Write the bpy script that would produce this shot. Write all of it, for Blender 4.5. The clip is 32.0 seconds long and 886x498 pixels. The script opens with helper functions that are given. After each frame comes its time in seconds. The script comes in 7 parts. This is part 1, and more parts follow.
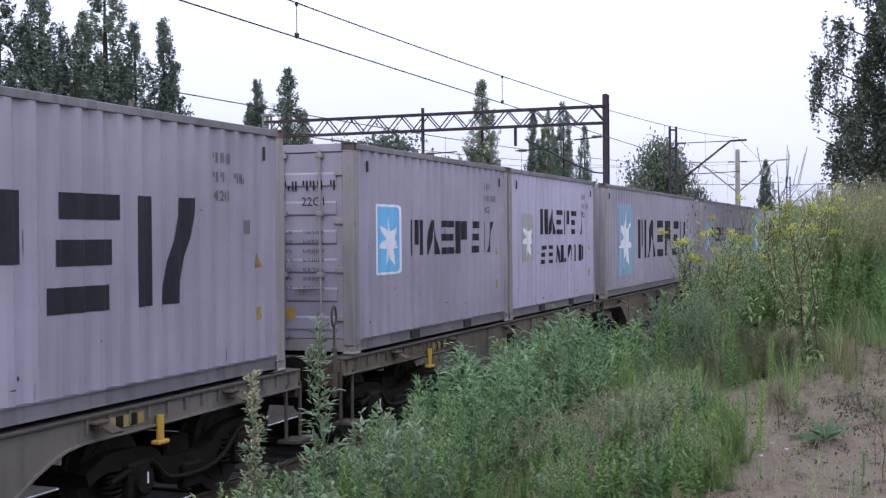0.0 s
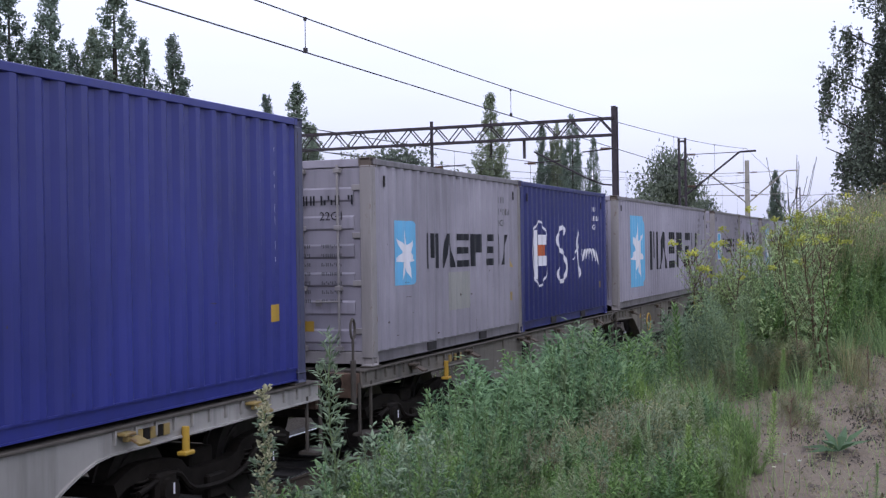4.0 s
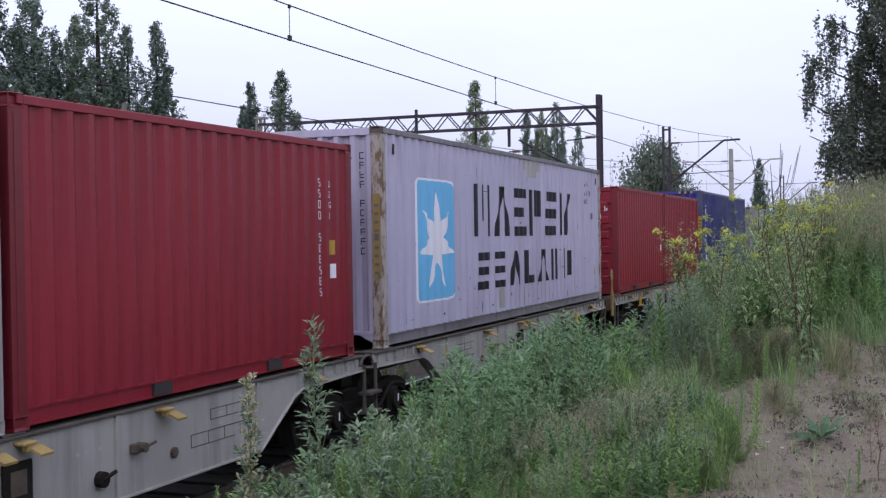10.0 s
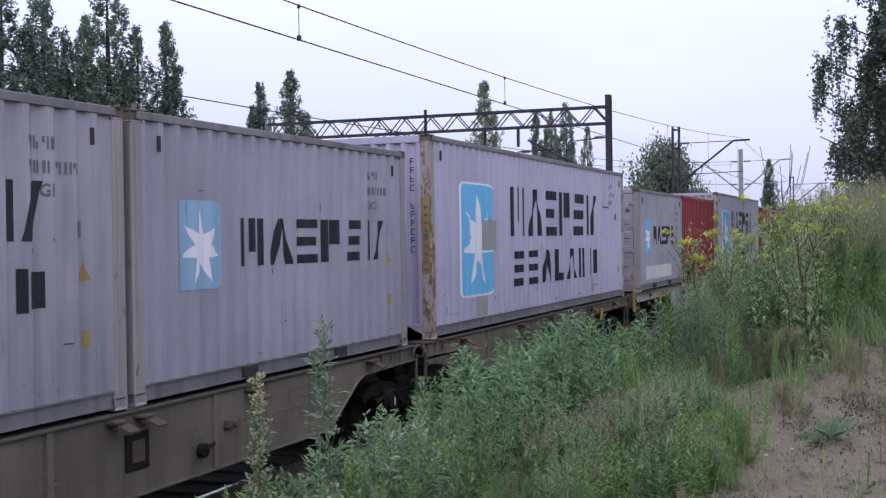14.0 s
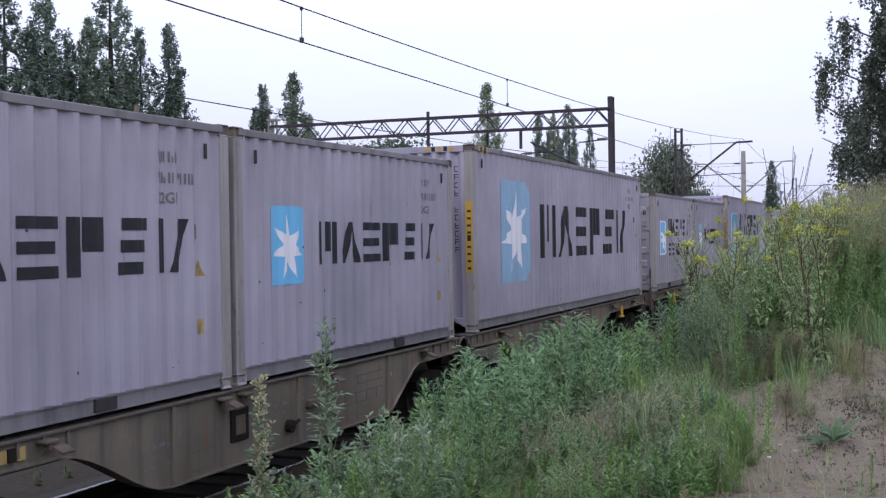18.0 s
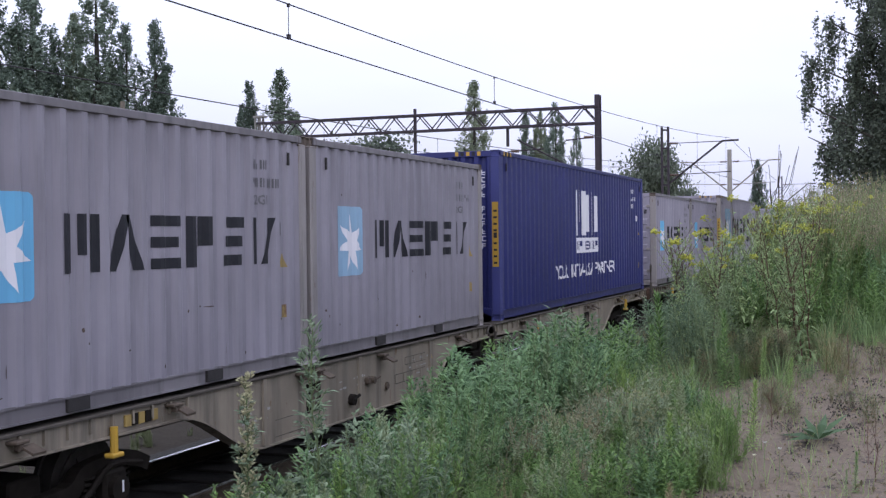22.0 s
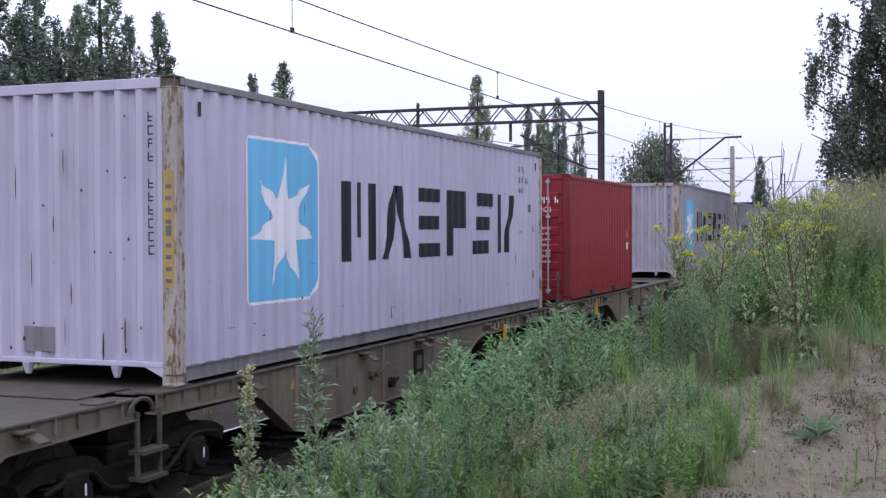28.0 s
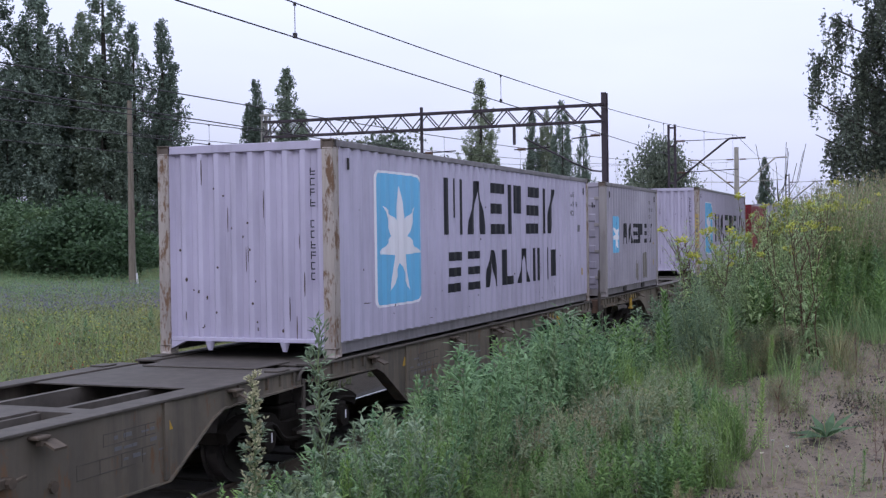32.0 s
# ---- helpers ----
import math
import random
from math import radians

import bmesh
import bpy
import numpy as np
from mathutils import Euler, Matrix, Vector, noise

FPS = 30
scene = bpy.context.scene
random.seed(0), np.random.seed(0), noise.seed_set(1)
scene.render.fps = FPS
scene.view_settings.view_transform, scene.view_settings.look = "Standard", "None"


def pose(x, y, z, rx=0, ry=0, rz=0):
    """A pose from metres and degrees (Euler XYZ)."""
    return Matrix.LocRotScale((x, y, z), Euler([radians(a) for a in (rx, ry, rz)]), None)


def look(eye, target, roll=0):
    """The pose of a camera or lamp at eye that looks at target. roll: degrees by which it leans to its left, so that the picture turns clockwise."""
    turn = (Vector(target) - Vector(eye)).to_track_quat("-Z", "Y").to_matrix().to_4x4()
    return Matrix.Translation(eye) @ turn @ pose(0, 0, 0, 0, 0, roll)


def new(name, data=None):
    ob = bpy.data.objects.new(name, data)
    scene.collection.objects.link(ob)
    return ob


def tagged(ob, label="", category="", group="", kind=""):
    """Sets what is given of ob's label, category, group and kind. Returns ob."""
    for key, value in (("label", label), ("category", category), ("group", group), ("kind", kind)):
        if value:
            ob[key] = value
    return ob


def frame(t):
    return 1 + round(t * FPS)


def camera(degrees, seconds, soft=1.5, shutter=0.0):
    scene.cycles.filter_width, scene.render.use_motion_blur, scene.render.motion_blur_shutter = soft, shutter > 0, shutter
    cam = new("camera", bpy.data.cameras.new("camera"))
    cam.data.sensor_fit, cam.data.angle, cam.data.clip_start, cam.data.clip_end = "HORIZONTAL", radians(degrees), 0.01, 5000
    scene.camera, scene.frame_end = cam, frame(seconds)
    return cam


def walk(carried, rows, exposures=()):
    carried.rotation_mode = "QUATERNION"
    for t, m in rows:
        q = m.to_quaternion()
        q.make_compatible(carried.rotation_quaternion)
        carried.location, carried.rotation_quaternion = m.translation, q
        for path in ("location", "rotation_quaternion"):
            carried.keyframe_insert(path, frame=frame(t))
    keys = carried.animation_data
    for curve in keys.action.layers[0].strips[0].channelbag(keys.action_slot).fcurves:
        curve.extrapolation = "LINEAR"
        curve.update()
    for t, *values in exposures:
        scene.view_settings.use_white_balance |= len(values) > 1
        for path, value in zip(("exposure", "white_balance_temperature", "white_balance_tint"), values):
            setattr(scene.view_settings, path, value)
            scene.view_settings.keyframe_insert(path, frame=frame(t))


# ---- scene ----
cam = camera(40.53, 32.0, soft=1.3)
EYE = (0, 0, 2.6)


def aim(yaw, pitch, roll):
    """The camera on its stand: turned from the track's direction, tilted, leaning."""
    a, b = radians(yaw), radians(pitch)
    way = Vector((math.cos(b) * math.cos(a), math.cos(b) * math.sin(a), math.sin(b)))
    return look(EYE, Vector(EYE) + 10 * way, roll)


walk(cam, [(t, aim(a, b, c)) for t, a, b, c in [
    (0.0, 21.106, -0.608, -0.49), (0.5, 20.800, -0.103, -0.46), (1.0, 20.899, -0.043, -0.56), (1.5, 21.178, -0.271, -0.57),
    (2.0, 21.211, -0.221, -0.53), (2.5, 21.122, -0.298, -0.89), (3.0, 21.134, -0.107, -1.02), (3.5, 21.465, 0.128, -0.91),
    (5.5, 21.772, -0.401, -0.84), (6.0, 21.679, -0.557, -0.80), (6.5, 22.046, -0.681, -0.61), (7.0, 23.229, -0.231, -0.30),
    (7.5, 22.151, -0.082, -0.31), (8.0, 22.106, -0.308, -0.65), (8.5, 21.958, -0.477, -0.62), (9.0, 21.255, -0.311, -0.97),
    (9.5, 20.923, -0.336, -1.12), (10.0, 20.844, -0.543, -0.92), (10.5, 20.701, -0.395, -0.83), (11.0, 20.814, -0.581, -0.80),
    (11.5, 20.840, -0.735, -0.92), (12.0, 20.829, -0.665, -0.82), (12.5, 21.040, -0.426, -0.75), (13.0, 21.079, -0.444, -0.81),
    (13.5, 21.115, -0.319, -0.67), (14.0, 21.271, -0.534, -0.83), (14.5, 21.226, -0.603, -0.83), (16.5, 21.345, -0.829, -0.66),
    (17.0, 21.499, -0.637, -0.53), (17.5, 21.528, -0.472, -0.67), (18.0, 21.394, -0.441, -0.85), (18.5, 21.243, -0.338, -1.06),
    (19.0, 21.036, -0.076, -1.10), (19.5, 20.772, -0.217, -0.82), (20.0, 20.809, -0.413, -0.83), (20.5, 20.730, -0.459, -0.51),
    (21.0, 21.061, -0.492, -0.53), (21.5, 20.884, -0.461, -0.61), (22.0, 20.759, -0.570, -0.70), (22.5, 20.870, -0.423, -0.62),
    (23.0, 20.579, -0.428, -0.63), (23.5, 20.636, -0.658, -0.62), (24.0, 20.670, -0.881, -0.56), (24.5, 20.707, -0.945, -0.50),
    (25.0, 20.975, -0.888, -0.49), (25.5, 20.757, -0.962, -0.39), (27.5, 20.777, -0.689, -0.51), (28.0, 20.852, -0.829, -0.26),
    (28.5, 20.957, -0.902, -0.38), (29.0, 21.015, -0.962, -0.40), (29.5, 21.043, -1.003, -0.42), (30.0, 21.063, -0.894, -0.48),
    (30.5, 21.066, -0.799, -0.58), (31.0, 21.011, -0.742, -0.63), (31.5, 21.097, -0.684, -0.50), (32.0, 21.079, -0.646, -0.80),
]], exposures=[(0, 0.12, 6060, 10), (1.5, 0.02, 6030, 10), (4, 0.02, 6030, 10), (7, 0.13, 6060, 10), (8.5, 0.12, 6030, 10), (10, -0.04, 6010, 10), (11, 0.05, 6040, 10), (14, -0.06, 5960, 10), (17, 0.1, 6030, 10), (19, -0.02, 6030, 10), (21, 0.1, 6090, 10), (23, 0.05, 6090, 10), (25, 0.14, 6040, 10), (28, 0.13, 6060, 10), (29, 0.03, 6030, 10), (31, 0.12, 6040, 10), (32, -0.1, 5940, 10)])

# ---- light ----
SUN_EL, SUN_AZ = 36.0, 190.0          # degrees; the sun stands behind thin cloud, behind the train's tail
world = bpy.data.worlds.new("overcast_sky")
scene.world = world
world.use_nodes = True
wn, wl = world.node_tree.nodes, world.node_tree.links
wn.clear()
w_out = wn.new("ShaderNodeOutputWorld")
w_bg = wn.new("ShaderNodeBackground")
w_sky = wn.new("ShaderNodeTexSky")
w_sky.sky_type = "NISHITA"
w_sky.sun_disc = False
w_sky.sun_elevation = radians(SUN_EL)
w_sky.sun_rotation = radians(90 - SUN_AZ)
w_sky.dust_density = 3.0
w_scale = wn.new("ShaderNodeMixRGB")
w_scale.blend_type = "MULTIPLY"
w_scale.inputs[0].default_value = 1.0
w_scale.inputs[2].default_value = (0.07, 0.07, 0.07, 1)
wl.new(w_sky.outputs[0], w_scale.inputs[1])
# cloud cover: an overcast dome, brightest overhead, with faint large billows
w_tc = wn.new("ShaderNodeTexCoord")
w_sep = wn.new("ShaderNodeSeparateXYZ")
wl.new(w_tc.outputs["Generated"], w_sep.inputs[0])
w_ramp = wn.new("ShaderNodeValToRGB")
w_ramp.color_ramp.elements[0].position = 0.0
w_ramp.color_ramp.elements[0].color = (0.80, 0.80, 1.03, 1)
w_ramp.color_ramp.elements[1].position = 0.85
w_ramp.color_ramp.elements[1].color = (1.72, 1.74, 2.06, 1)
w_low = w_ramp.color_ramp.elements.new(0.07)
w_low.color = (0.915, 0.905, 1.12, 1)
w_mid = w_ramp.color_ramp.elements.new(0.2)
w_mid.color = (1.20, 1.21, 1.48, 1)
wl.new(w_sep.outputs[2], w_ramp.inputs[0])
w_noise = wn.new("ShaderNodeTexNoise")
w_noise.inputs["Scale"].default_value = 2.2
w_noise.inputs["Detail"].default_value = 4.0
w_map = wn.new("ShaderNodeMapping")
w_map.inputs["Scale"].default_value = (1, 1, 4)
wl.new(w_tc.outputs["Generated"], w_map.inputs[0])
wl.new(w_map.outputs[0], w_noise.inputs["Vector"])
w_nr = wn.new("ShaderNodeMapRange")
w_nr.inputs[1].default_value, w_nr.inputs[2].default_value = 0.3, 0.7
w_nr.inputs[3].default_value, w_nr.inputs[4].default_value = 0.93, 1.05
wl.new(w_noise.outputs[0], w_nr.inputs[0])
w_cl = wn.new("ShaderNodeMixRGB")
w_cl.blend_type = "MULTIPLY"
w_cl.inputs[0].default_value = 1.0
wl.new(w_ramp.outputs[0], w_cl.inputs[1])
wl.new(w_nr.outputs[0], w_cl.inputs[2])
w_mix = wn.new("ShaderNodeMixRGB")
w_mix.inputs[0].default_value = 0.88
wl.new(w_scale.outputs[0], w_mix.inputs[1])
wl.new(w_cl.outputs[0], w_mix.inputs[2])
wl.new(w_mix.outputs[0], w_bg.inputs[0])
w_bg.inputs[1].default_value = 1.0
wl.new(w_bg.outputs[0], w_out.inputs[0])

sun = new("sun", bpy.data.lights.new("sun", "SUN"))
sun.data.energy, sun.data.angle, sun.data.color = 0.55, radians(28), (1.0, 0.96, 0.93)
_a, _e = radians(SUN_AZ), radians(SUN_EL)
sun.matrix_world = look(Vector((math.cos(_e) * math.cos(_a), math.cos(_e) * math.sin(_a), math.sin(_e))) * 60, (0, 0, 0))


# ---- materials ----
class Mat:
    """A node material with short helpers."""

    def __init__(self, name):
        self.m = bpy.data.materials.new(name)
        self.m.use_nodes = True
        self.n, self.l = self.m.node_tree.nodes, self.m.node_tree.links
        self.b = self.n["Principled BSDF"]
        self.tc = self.n.new("ShaderNodeTexCoord")

    def coords(self, scale=(1, 1, 1), where="Object", shift=True):
        mp = self.n.new("ShaderNodeMapping")
        mp.inputs["Scale"].default_value = scale
        self.l.new(self.tc.outputs[where], mp.inputs[0])
        if shift:
            oi = self.n.new("ShaderNodeObjectInfo")
            mul = self.n.new("ShaderNodeMath")
            mul.operation = "MULTIPLY"
            mul.inputs[1].default_value = 37.0
            self.l.new(oi.outputs["Random"], mul.inputs[0])
            self.l.new(mul.outputs[0], mp.inputs["Location"])
        return mp.outputs[0]

    def noise(self, scale, stretch=(1, 1, 1), detail=4.0, rough=0.6, where="Object", shift=True):
        t = self.n.new("ShaderNodeTexNoise")
        t.inputs["Scale"].default_value = scale
        t.inputs["Detail"].default_value = detail
        t.inputs["Roughness"].default_value = rough
        self.l.new(self.coords(stretch, where, shift), t.inputs["Vector"])
        return t.outputs[0]

    def span(self, src, a, b, lo=0.0, hi=1.0):
        r = self.n.new("ShaderNodeMapRange")
        for i, v in enumerate((a, b, lo, hi)):
            r.inputs[i + 1].default_value = v
        self.l.new(src, r.inputs[0])
        return r.outputs[0]

    def math(self, op, a, b):
        r = self.n.new("ShaderNodeMath")
        r.operation = op
        for i, v in enumerate((a, b)):
            if isinstance(v, (int, float)):
                r.inputs[i].default_value = v
            else:
                self.l.new(v, r.inputs[i])
        return r.outputs[0]

    def mix(self, fac, a, b, blend="MIX"):
        r = self.n.new("ShaderNodeMixRGB")
        r.blend_type = blend
        for i, v in enumerate((fac, a, b)):
            if isinstance(v, (int, float)):
                r.inputs[i].default_value = v
            elif isinstance(v, tuple):
                r.inputs[i].default_value = (*v, 1)
            else:
                self.l.new(v, r.inputs[i])
        return r.outputs[0]

    def put(self, color=None, rough=0.6, metal=0.0, bump=None, strength=0.2, dist=0.01, spec=0.4):
        if color is not None:
            if isinstance(color, tuple):
                self.b.inputs["Base Color"].default_value = (*color, 1)
            else:
                self.l.new(color, self.b.inputs["Base Color"])
        if isinstance(rough, (int, float)):
            self.b.inputs["Roughness"].default_value = rough
        else:
            self.l.new(rough, self.b.inputs["Roughness"])
        self.b.inputs["Metallic"].default_value = metal
        self.b.inputs["Specular IOR Level"].default_value = spec
        if bump is not None:
            bp = self.n.new("ShaderNodeBump")
            bp.inputs["Strength"].default_value = strength
            bp.inputs["Distance"].default_value = dist
            self.l.new(bump, bp.inputs["Height"])
            self.l.new(bp.outputs[0], self.b.inputs["Normal"])
        return self.m


RUST = (0.135, 0.076, 0.040)


def paint(name, color, rust=0.1, fade=0.18, streak=0.12, rough=0.5, runs=False):
    """Weathered paint on steel: broad fading, vertical grime streaks, chips of rust."""
    k = Mat(name)
    broad = k.span(k.noise(0.5, detail=3), 0.3, 0.7)
    fine = k.span(k.noise(9.0, detail=6), 0.25, 0.75)
    run = k.span(k.noise(5.0, (1, 1, 0.09), detail=5), 0.48, 0.75)
    lighter = tuple(min(1, c * (1 + fade)) for c in color)
    darker = tuple(c * (1 - fade) for c in color)
    col = k.mix(broad, darker, lighter)
    col = k.mix(k.math("MULTIPLY", fine, 0.10), col, tuple(c * 0.7 for c in color))
    grime = tuple(0.5 * c + 0.015 for c in color)
    col = k.mix(k.math("MULTIPLY", run, streak * 3), col, grime)
    spots = k.span(k.noise(11.0 if runs else 4.5, (1, 1, 0.34 if runs else 0.4), detail=8, rough=0.72), 0.74 - rust * 0.55, 0.80 - rust * 0.5)
    col = k.mix(spots, col, RUST)
    r = k.span(fine, 0, 1, rough - 0.08, rough + 0.12)
    return k.put(col, r, 0.0, k.noise(30, detail=3), 0.08, 0.004)


def plain(name, color, rough=0.6, metal=0.0, vary=0.2, scale=12.0, bump=0.15, spec=0.4, stretch=(1, 1, 1)):
    k = Mat(name)
    f = k.span(k.noise(scale, stretch, detail=5), 0.3, 0.7)
    g = k.span(k.noise(scale * 0.15, detail=2), 0.3, 0.7)
    col = k.mix(f, tuple(c * (1 - vary) for c in color), tuple(c * (1 + vary) for c in color))
    col = k.mix(k.math("MULTIPLY", g, vary), col, tuple(c * 0.6 for c in color))
    return k.put(col, rough, metal, k.noise(scale * 3, stretch, detail=4), bump, 0.01, spec)


def leafy(name, color, tip=None, vary=0.35, rough=0.6, sheen=0.25):
    """Leaves: colour differs from leaf to leaf and from plant to plant; some light passes through."""
    k = Mat(name)
    color = (color[0] * 0.82, color[1] * 0.88, color[2] * 0.82)
    geo = k.n.new("ShaderNodeNewGeometry")
    oi = k.n.new("ShaderNodeObjectInfo")
    tip = (tip[0] * 0.90, tip[1] * 0.95, tip[2] * 0.88) if tip else tuple(c * 1.7 for c in color)
    col = k.mix(geo.outputs["Random Per Island"], tuple(c * (1 - vary) for c in color), tip)
    col = k.mix(k.span(oi.outputs["Random"], 0.5, 0.0, 0.0, 0.5), col, tuple(c * 0.55 for c in color))
    col = k.mix(k.span(oi.outputs["Random"], 0.55, 1.0, 0.0, 0.5), col, (tip[0] * 1.15, tip[1] * 1.0, tip[2] * 0.75))
    k.put(col, rough, 0.0, spec=sheen)
    tr = k.n.new("ShaderNodeBsdfTranslucent")
    k.l.new(col, tr.inputs[0])
    ms = k.n.new("ShaderNodeMixShader")
    ms.inputs[0].default_value = 0.28
    k.l.new(k.b.outputs[0], ms.inputs[1])
    k.l.new(tr.outputs[0], ms.inputs[2])
    k.l.new(ms.outputs[0], k.n["Material Output"].inputs[0])
    return k.m


GREY = paint("grey_paint", (0.305, 0.281, 0.335), 0.03)
GREY_OLD = paint("old_grey_paint", (0.29, 0.266, 0.306), 0.07, 0.22, 0.22)
PALE = paint("pale_grey_paint", (0.425, 0.39, 0.50), 0.05, 0.1, 0.14)
BLUE = paint("blue_paint", (0.020, 0.024, 0.125), 0.02, 0.15, 0.1, 0.42)
NAVY = paint("navy_paint", (0.027, 0.032, 0.185), 0.04, 0.2, 0.12, 0.42)
# GREY with vignetting and lower exposure put into its colour, for wagon 5
GREY_DIMMED = paint("dull_grey_paint", (0.245, 0.226, 0.262), 0.04, 0.18, 0.2)
RED = paint("red_paint", (0.205, 0.009, 0.019), 0.01, 0.12, 0.08, 0.46)
PALE_POST = paint("rusty_pale_post", (0.35, 0.305, 0.275), 0.44, 0.22, 0.3, 0.55, True)
GREY_POST = paint("worn_grey_post", (0.27, 0.245, 0.24), 0.24, 0.15, 0.25, 0.5, True)
CAST_RUST = paint("rusty_dark_casting", (0.125, 0.098, 0.080), 0.24, 0.3, 0.3, 0.7)
NAVY_POST = paint("worn_navy_post", (0.06, 0.062, 0.115), 0.2, 0.2, 0.2, 0.5, True)
BLUE_POST = paint("worn_blue_post", (0.04, 0.045, 0.17), 0.12, 0.2, 0.2)
RED_POST = paint("worn_red_post", (0.155, 0.009, 0.016), 0.05, 0.15, 0.15)
SKYBLUE = paint("sky_blue_paint", (0.15, 0.42, 0.66), 0.0, 0.08, 0.05)
SKYFADE = paint("faded_sky_blue_paint", (0.24, 0.37, 0.50), 0.03, 0.15, 0.12)
WHITE = paint("white_paint", (0.72, 0.70, 0.74), 0.02, 0.05, 0.08)
INK = paint("black_lettering_paint", (0.009, 0.009, 0.014), 0.0, 0.3, 0.04, 0.62)
CHIP = plain("dark_rust_chip", (0.075, 0.054, 0.042), 0.9, 0.0, 0.4, 30.0)
STENCIL = paint("worn_dark_stencil", (0.085, 0.074, 0.06), 0.1, 0.3, 0.3, 0.75)
FAINT = paint("faint_stencil_paint", (0.12, 0.115, 0.125), 0.0, 0.2, 0.1)
ORANGE = paint("orange_paint", (0.45, 0.10, 0.03), 0.0, 0.1, 0.1)
YELLOW_OLD = paint("worn_yellow_paint", (0.31, 0.22, 0.075), 0.30, 0.25, 0.3)
YELLOW = paint("yellow_paint", (0.44, 0.27, 0.035), 0.14, 0.15, 0.12)
PATCH = paint("repair_patch_paint", (0.33, 0.32, 0.30), 0.03, 0.15, 0.2)
LIGHTPATCH = paint("light_repair_paint", (0.56, 0.54, 0.54), 0.01, 0.1, 0.1)
MOSS = paint("mossy_stain", (0.175, 0.16, 0.145), 0.02, 0.2, 0.3)
WAGON_BROWN = paint("dusty_brown_wagon_paint", (0.135, 0.112, 0.085), 0.29, 0.35, 0.5, 0.7)
WAGON_MID = paint("dirty_grey_wagon_paint", (0.155, 0.138, 0.117), 0.2, 0.3, 0.45, 0.7)
WAGON_BEIGE = paint("dusty_beige_wagon_paint", (0.24, 0.205, 0.158), 0.22, 0.3, 0.45, 0.7)
# darker than the side walls of the grey and pale containers
RAIL_GREY = paint("dirty_rail_paint", (0.175, 0.16, 0.172), 0.16, 0.25, 0.45)
WAGON_PALE = paint("pale_grey_wagon_paint", (0.32, 0.30, 0.278), 0.12, 0.2, 0.3, 0.65)
PIN_BROWN = plain("worn_brown_pin_paint", (0.085, 0.064, 0.047), 0.8, 0.0, 0.35, 9.0)
DECK = plain("worn_deck_steel", (0.078, 0.067, 0.057), 0.7, 0.0, 0.25, 6.0, spec=0.25)
RUSTY = plain("rusty_steel", (0.125, 0.078, 0.054), 0.85, 0.0, 0.4, 8.0)
# oily steel, taken darker still to carry the shade below the wagons
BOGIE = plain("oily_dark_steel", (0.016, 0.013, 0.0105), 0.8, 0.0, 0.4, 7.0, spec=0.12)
WHEEL = plain("wheel_steel", (0.06, 0.052, 0.048), 0.5, 0.4, 0.3, 9.0)
TREAD = plain("polished_steel", (0.55, 0.54, 0.55), 0.16, 0.9, 0.1, 20.0)
RUBBER = plain("dark_rubber", (0.02, 0.02, 0.021), 0.8)
GALV = plain("galvanised_steel", (0.34, 0.34, 0.36), 0.5, 0.3, 0.15, 15)
# near-black that paints the shade inside pockets and slots; also on container floors
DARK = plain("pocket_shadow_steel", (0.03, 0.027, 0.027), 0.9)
MAST = plain("weathered_mast_paint", (0.045, 0.035, 0.045), 0.8, 0.0, 0.3, 5.0)
MAST_PALE = plain("pale_mast_paint", (0.24, 0.23, 0.215), 0.8, 0.0, 0.25, 5.0)
CONCRETE = plain("concrete_pole", (0.30, 0.28, 0.25), 0.9, 0.0, 0.2, 5.0)
WOODPOLE = plain("grey_wood_pole", (0.16, 0.135, 0.11), 0.9, 0.0, 0.25, 4.0, stretch=(4, 4, 0.4))
COPPER = plain("dark_wire", (0.035, 0.03, 0.035), 0.6, 0.3)
INSUL = plain("brown_insulator", (0.09, 0.045, 0.03), 0.3, 0.0, 0.1)
BARK = plain("rough_bark", (0.05, 0.044, 0.037), 0.95, 0.0, 0.4, 6.0, 0.6, stretch=(2, 2, 0.4))
# old timber, its colour lowered further to hold the shade beneath the train
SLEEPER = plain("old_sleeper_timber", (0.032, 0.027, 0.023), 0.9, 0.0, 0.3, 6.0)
PLASTER = plain("shed_plaster", (0.42, 0.40, 0.38), 0.9, 0.0, 0.15, 3.0)
SHEETROOF = plain("pale_sheet_roof", (0.55, 0.55, 0.57), 0.6, 0.0, 0.1, 4.0)
GLASSDARK = plain("dark_window_glass", (0.03, 0.035, 0.04), 0.12, 0.0, 0.05, 2.0, 0.0, 0.6)
# oily brown stone; the train's shade is worked into this near-black
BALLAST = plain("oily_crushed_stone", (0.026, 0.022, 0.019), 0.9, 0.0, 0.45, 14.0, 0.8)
STONE = plain("track_stone", (0.20, 0.185, 0.17), 0.9, 0.0, 0.4, 20.0, 0.5)
LITTER = plain("white_litter_plastic", (0.6, 0.6, 0.62), 0.4)


# ---- mesh helpers ----
def mesh_of(bm, name, smooth=False):
    me = bpy.data.meshes.new(name)
    bm.to_mesh(me)
    bm.free()
    if smooth:
        me.polygons.foreach_set("use_smooth", [True] * len(me.polygons))
    return me


def hang(name, me, mat, parent, label="", at=None, own=False):
    """Links a mesh as ONE object under a thing or a part. own: the material sits on the object, so that meshes can be shared."""
    ob = new(name, me)
    if not me.materials:
        me.materials.append(mat)
    if own:
        ob.material_slots[0].link = "OBJECT"
        ob.material_slots[0].material = mat
    ob.parent = parent
    if at is not None:
        ob.matrix_basis = at
    if label:
        ob["label"] = label
    return ob


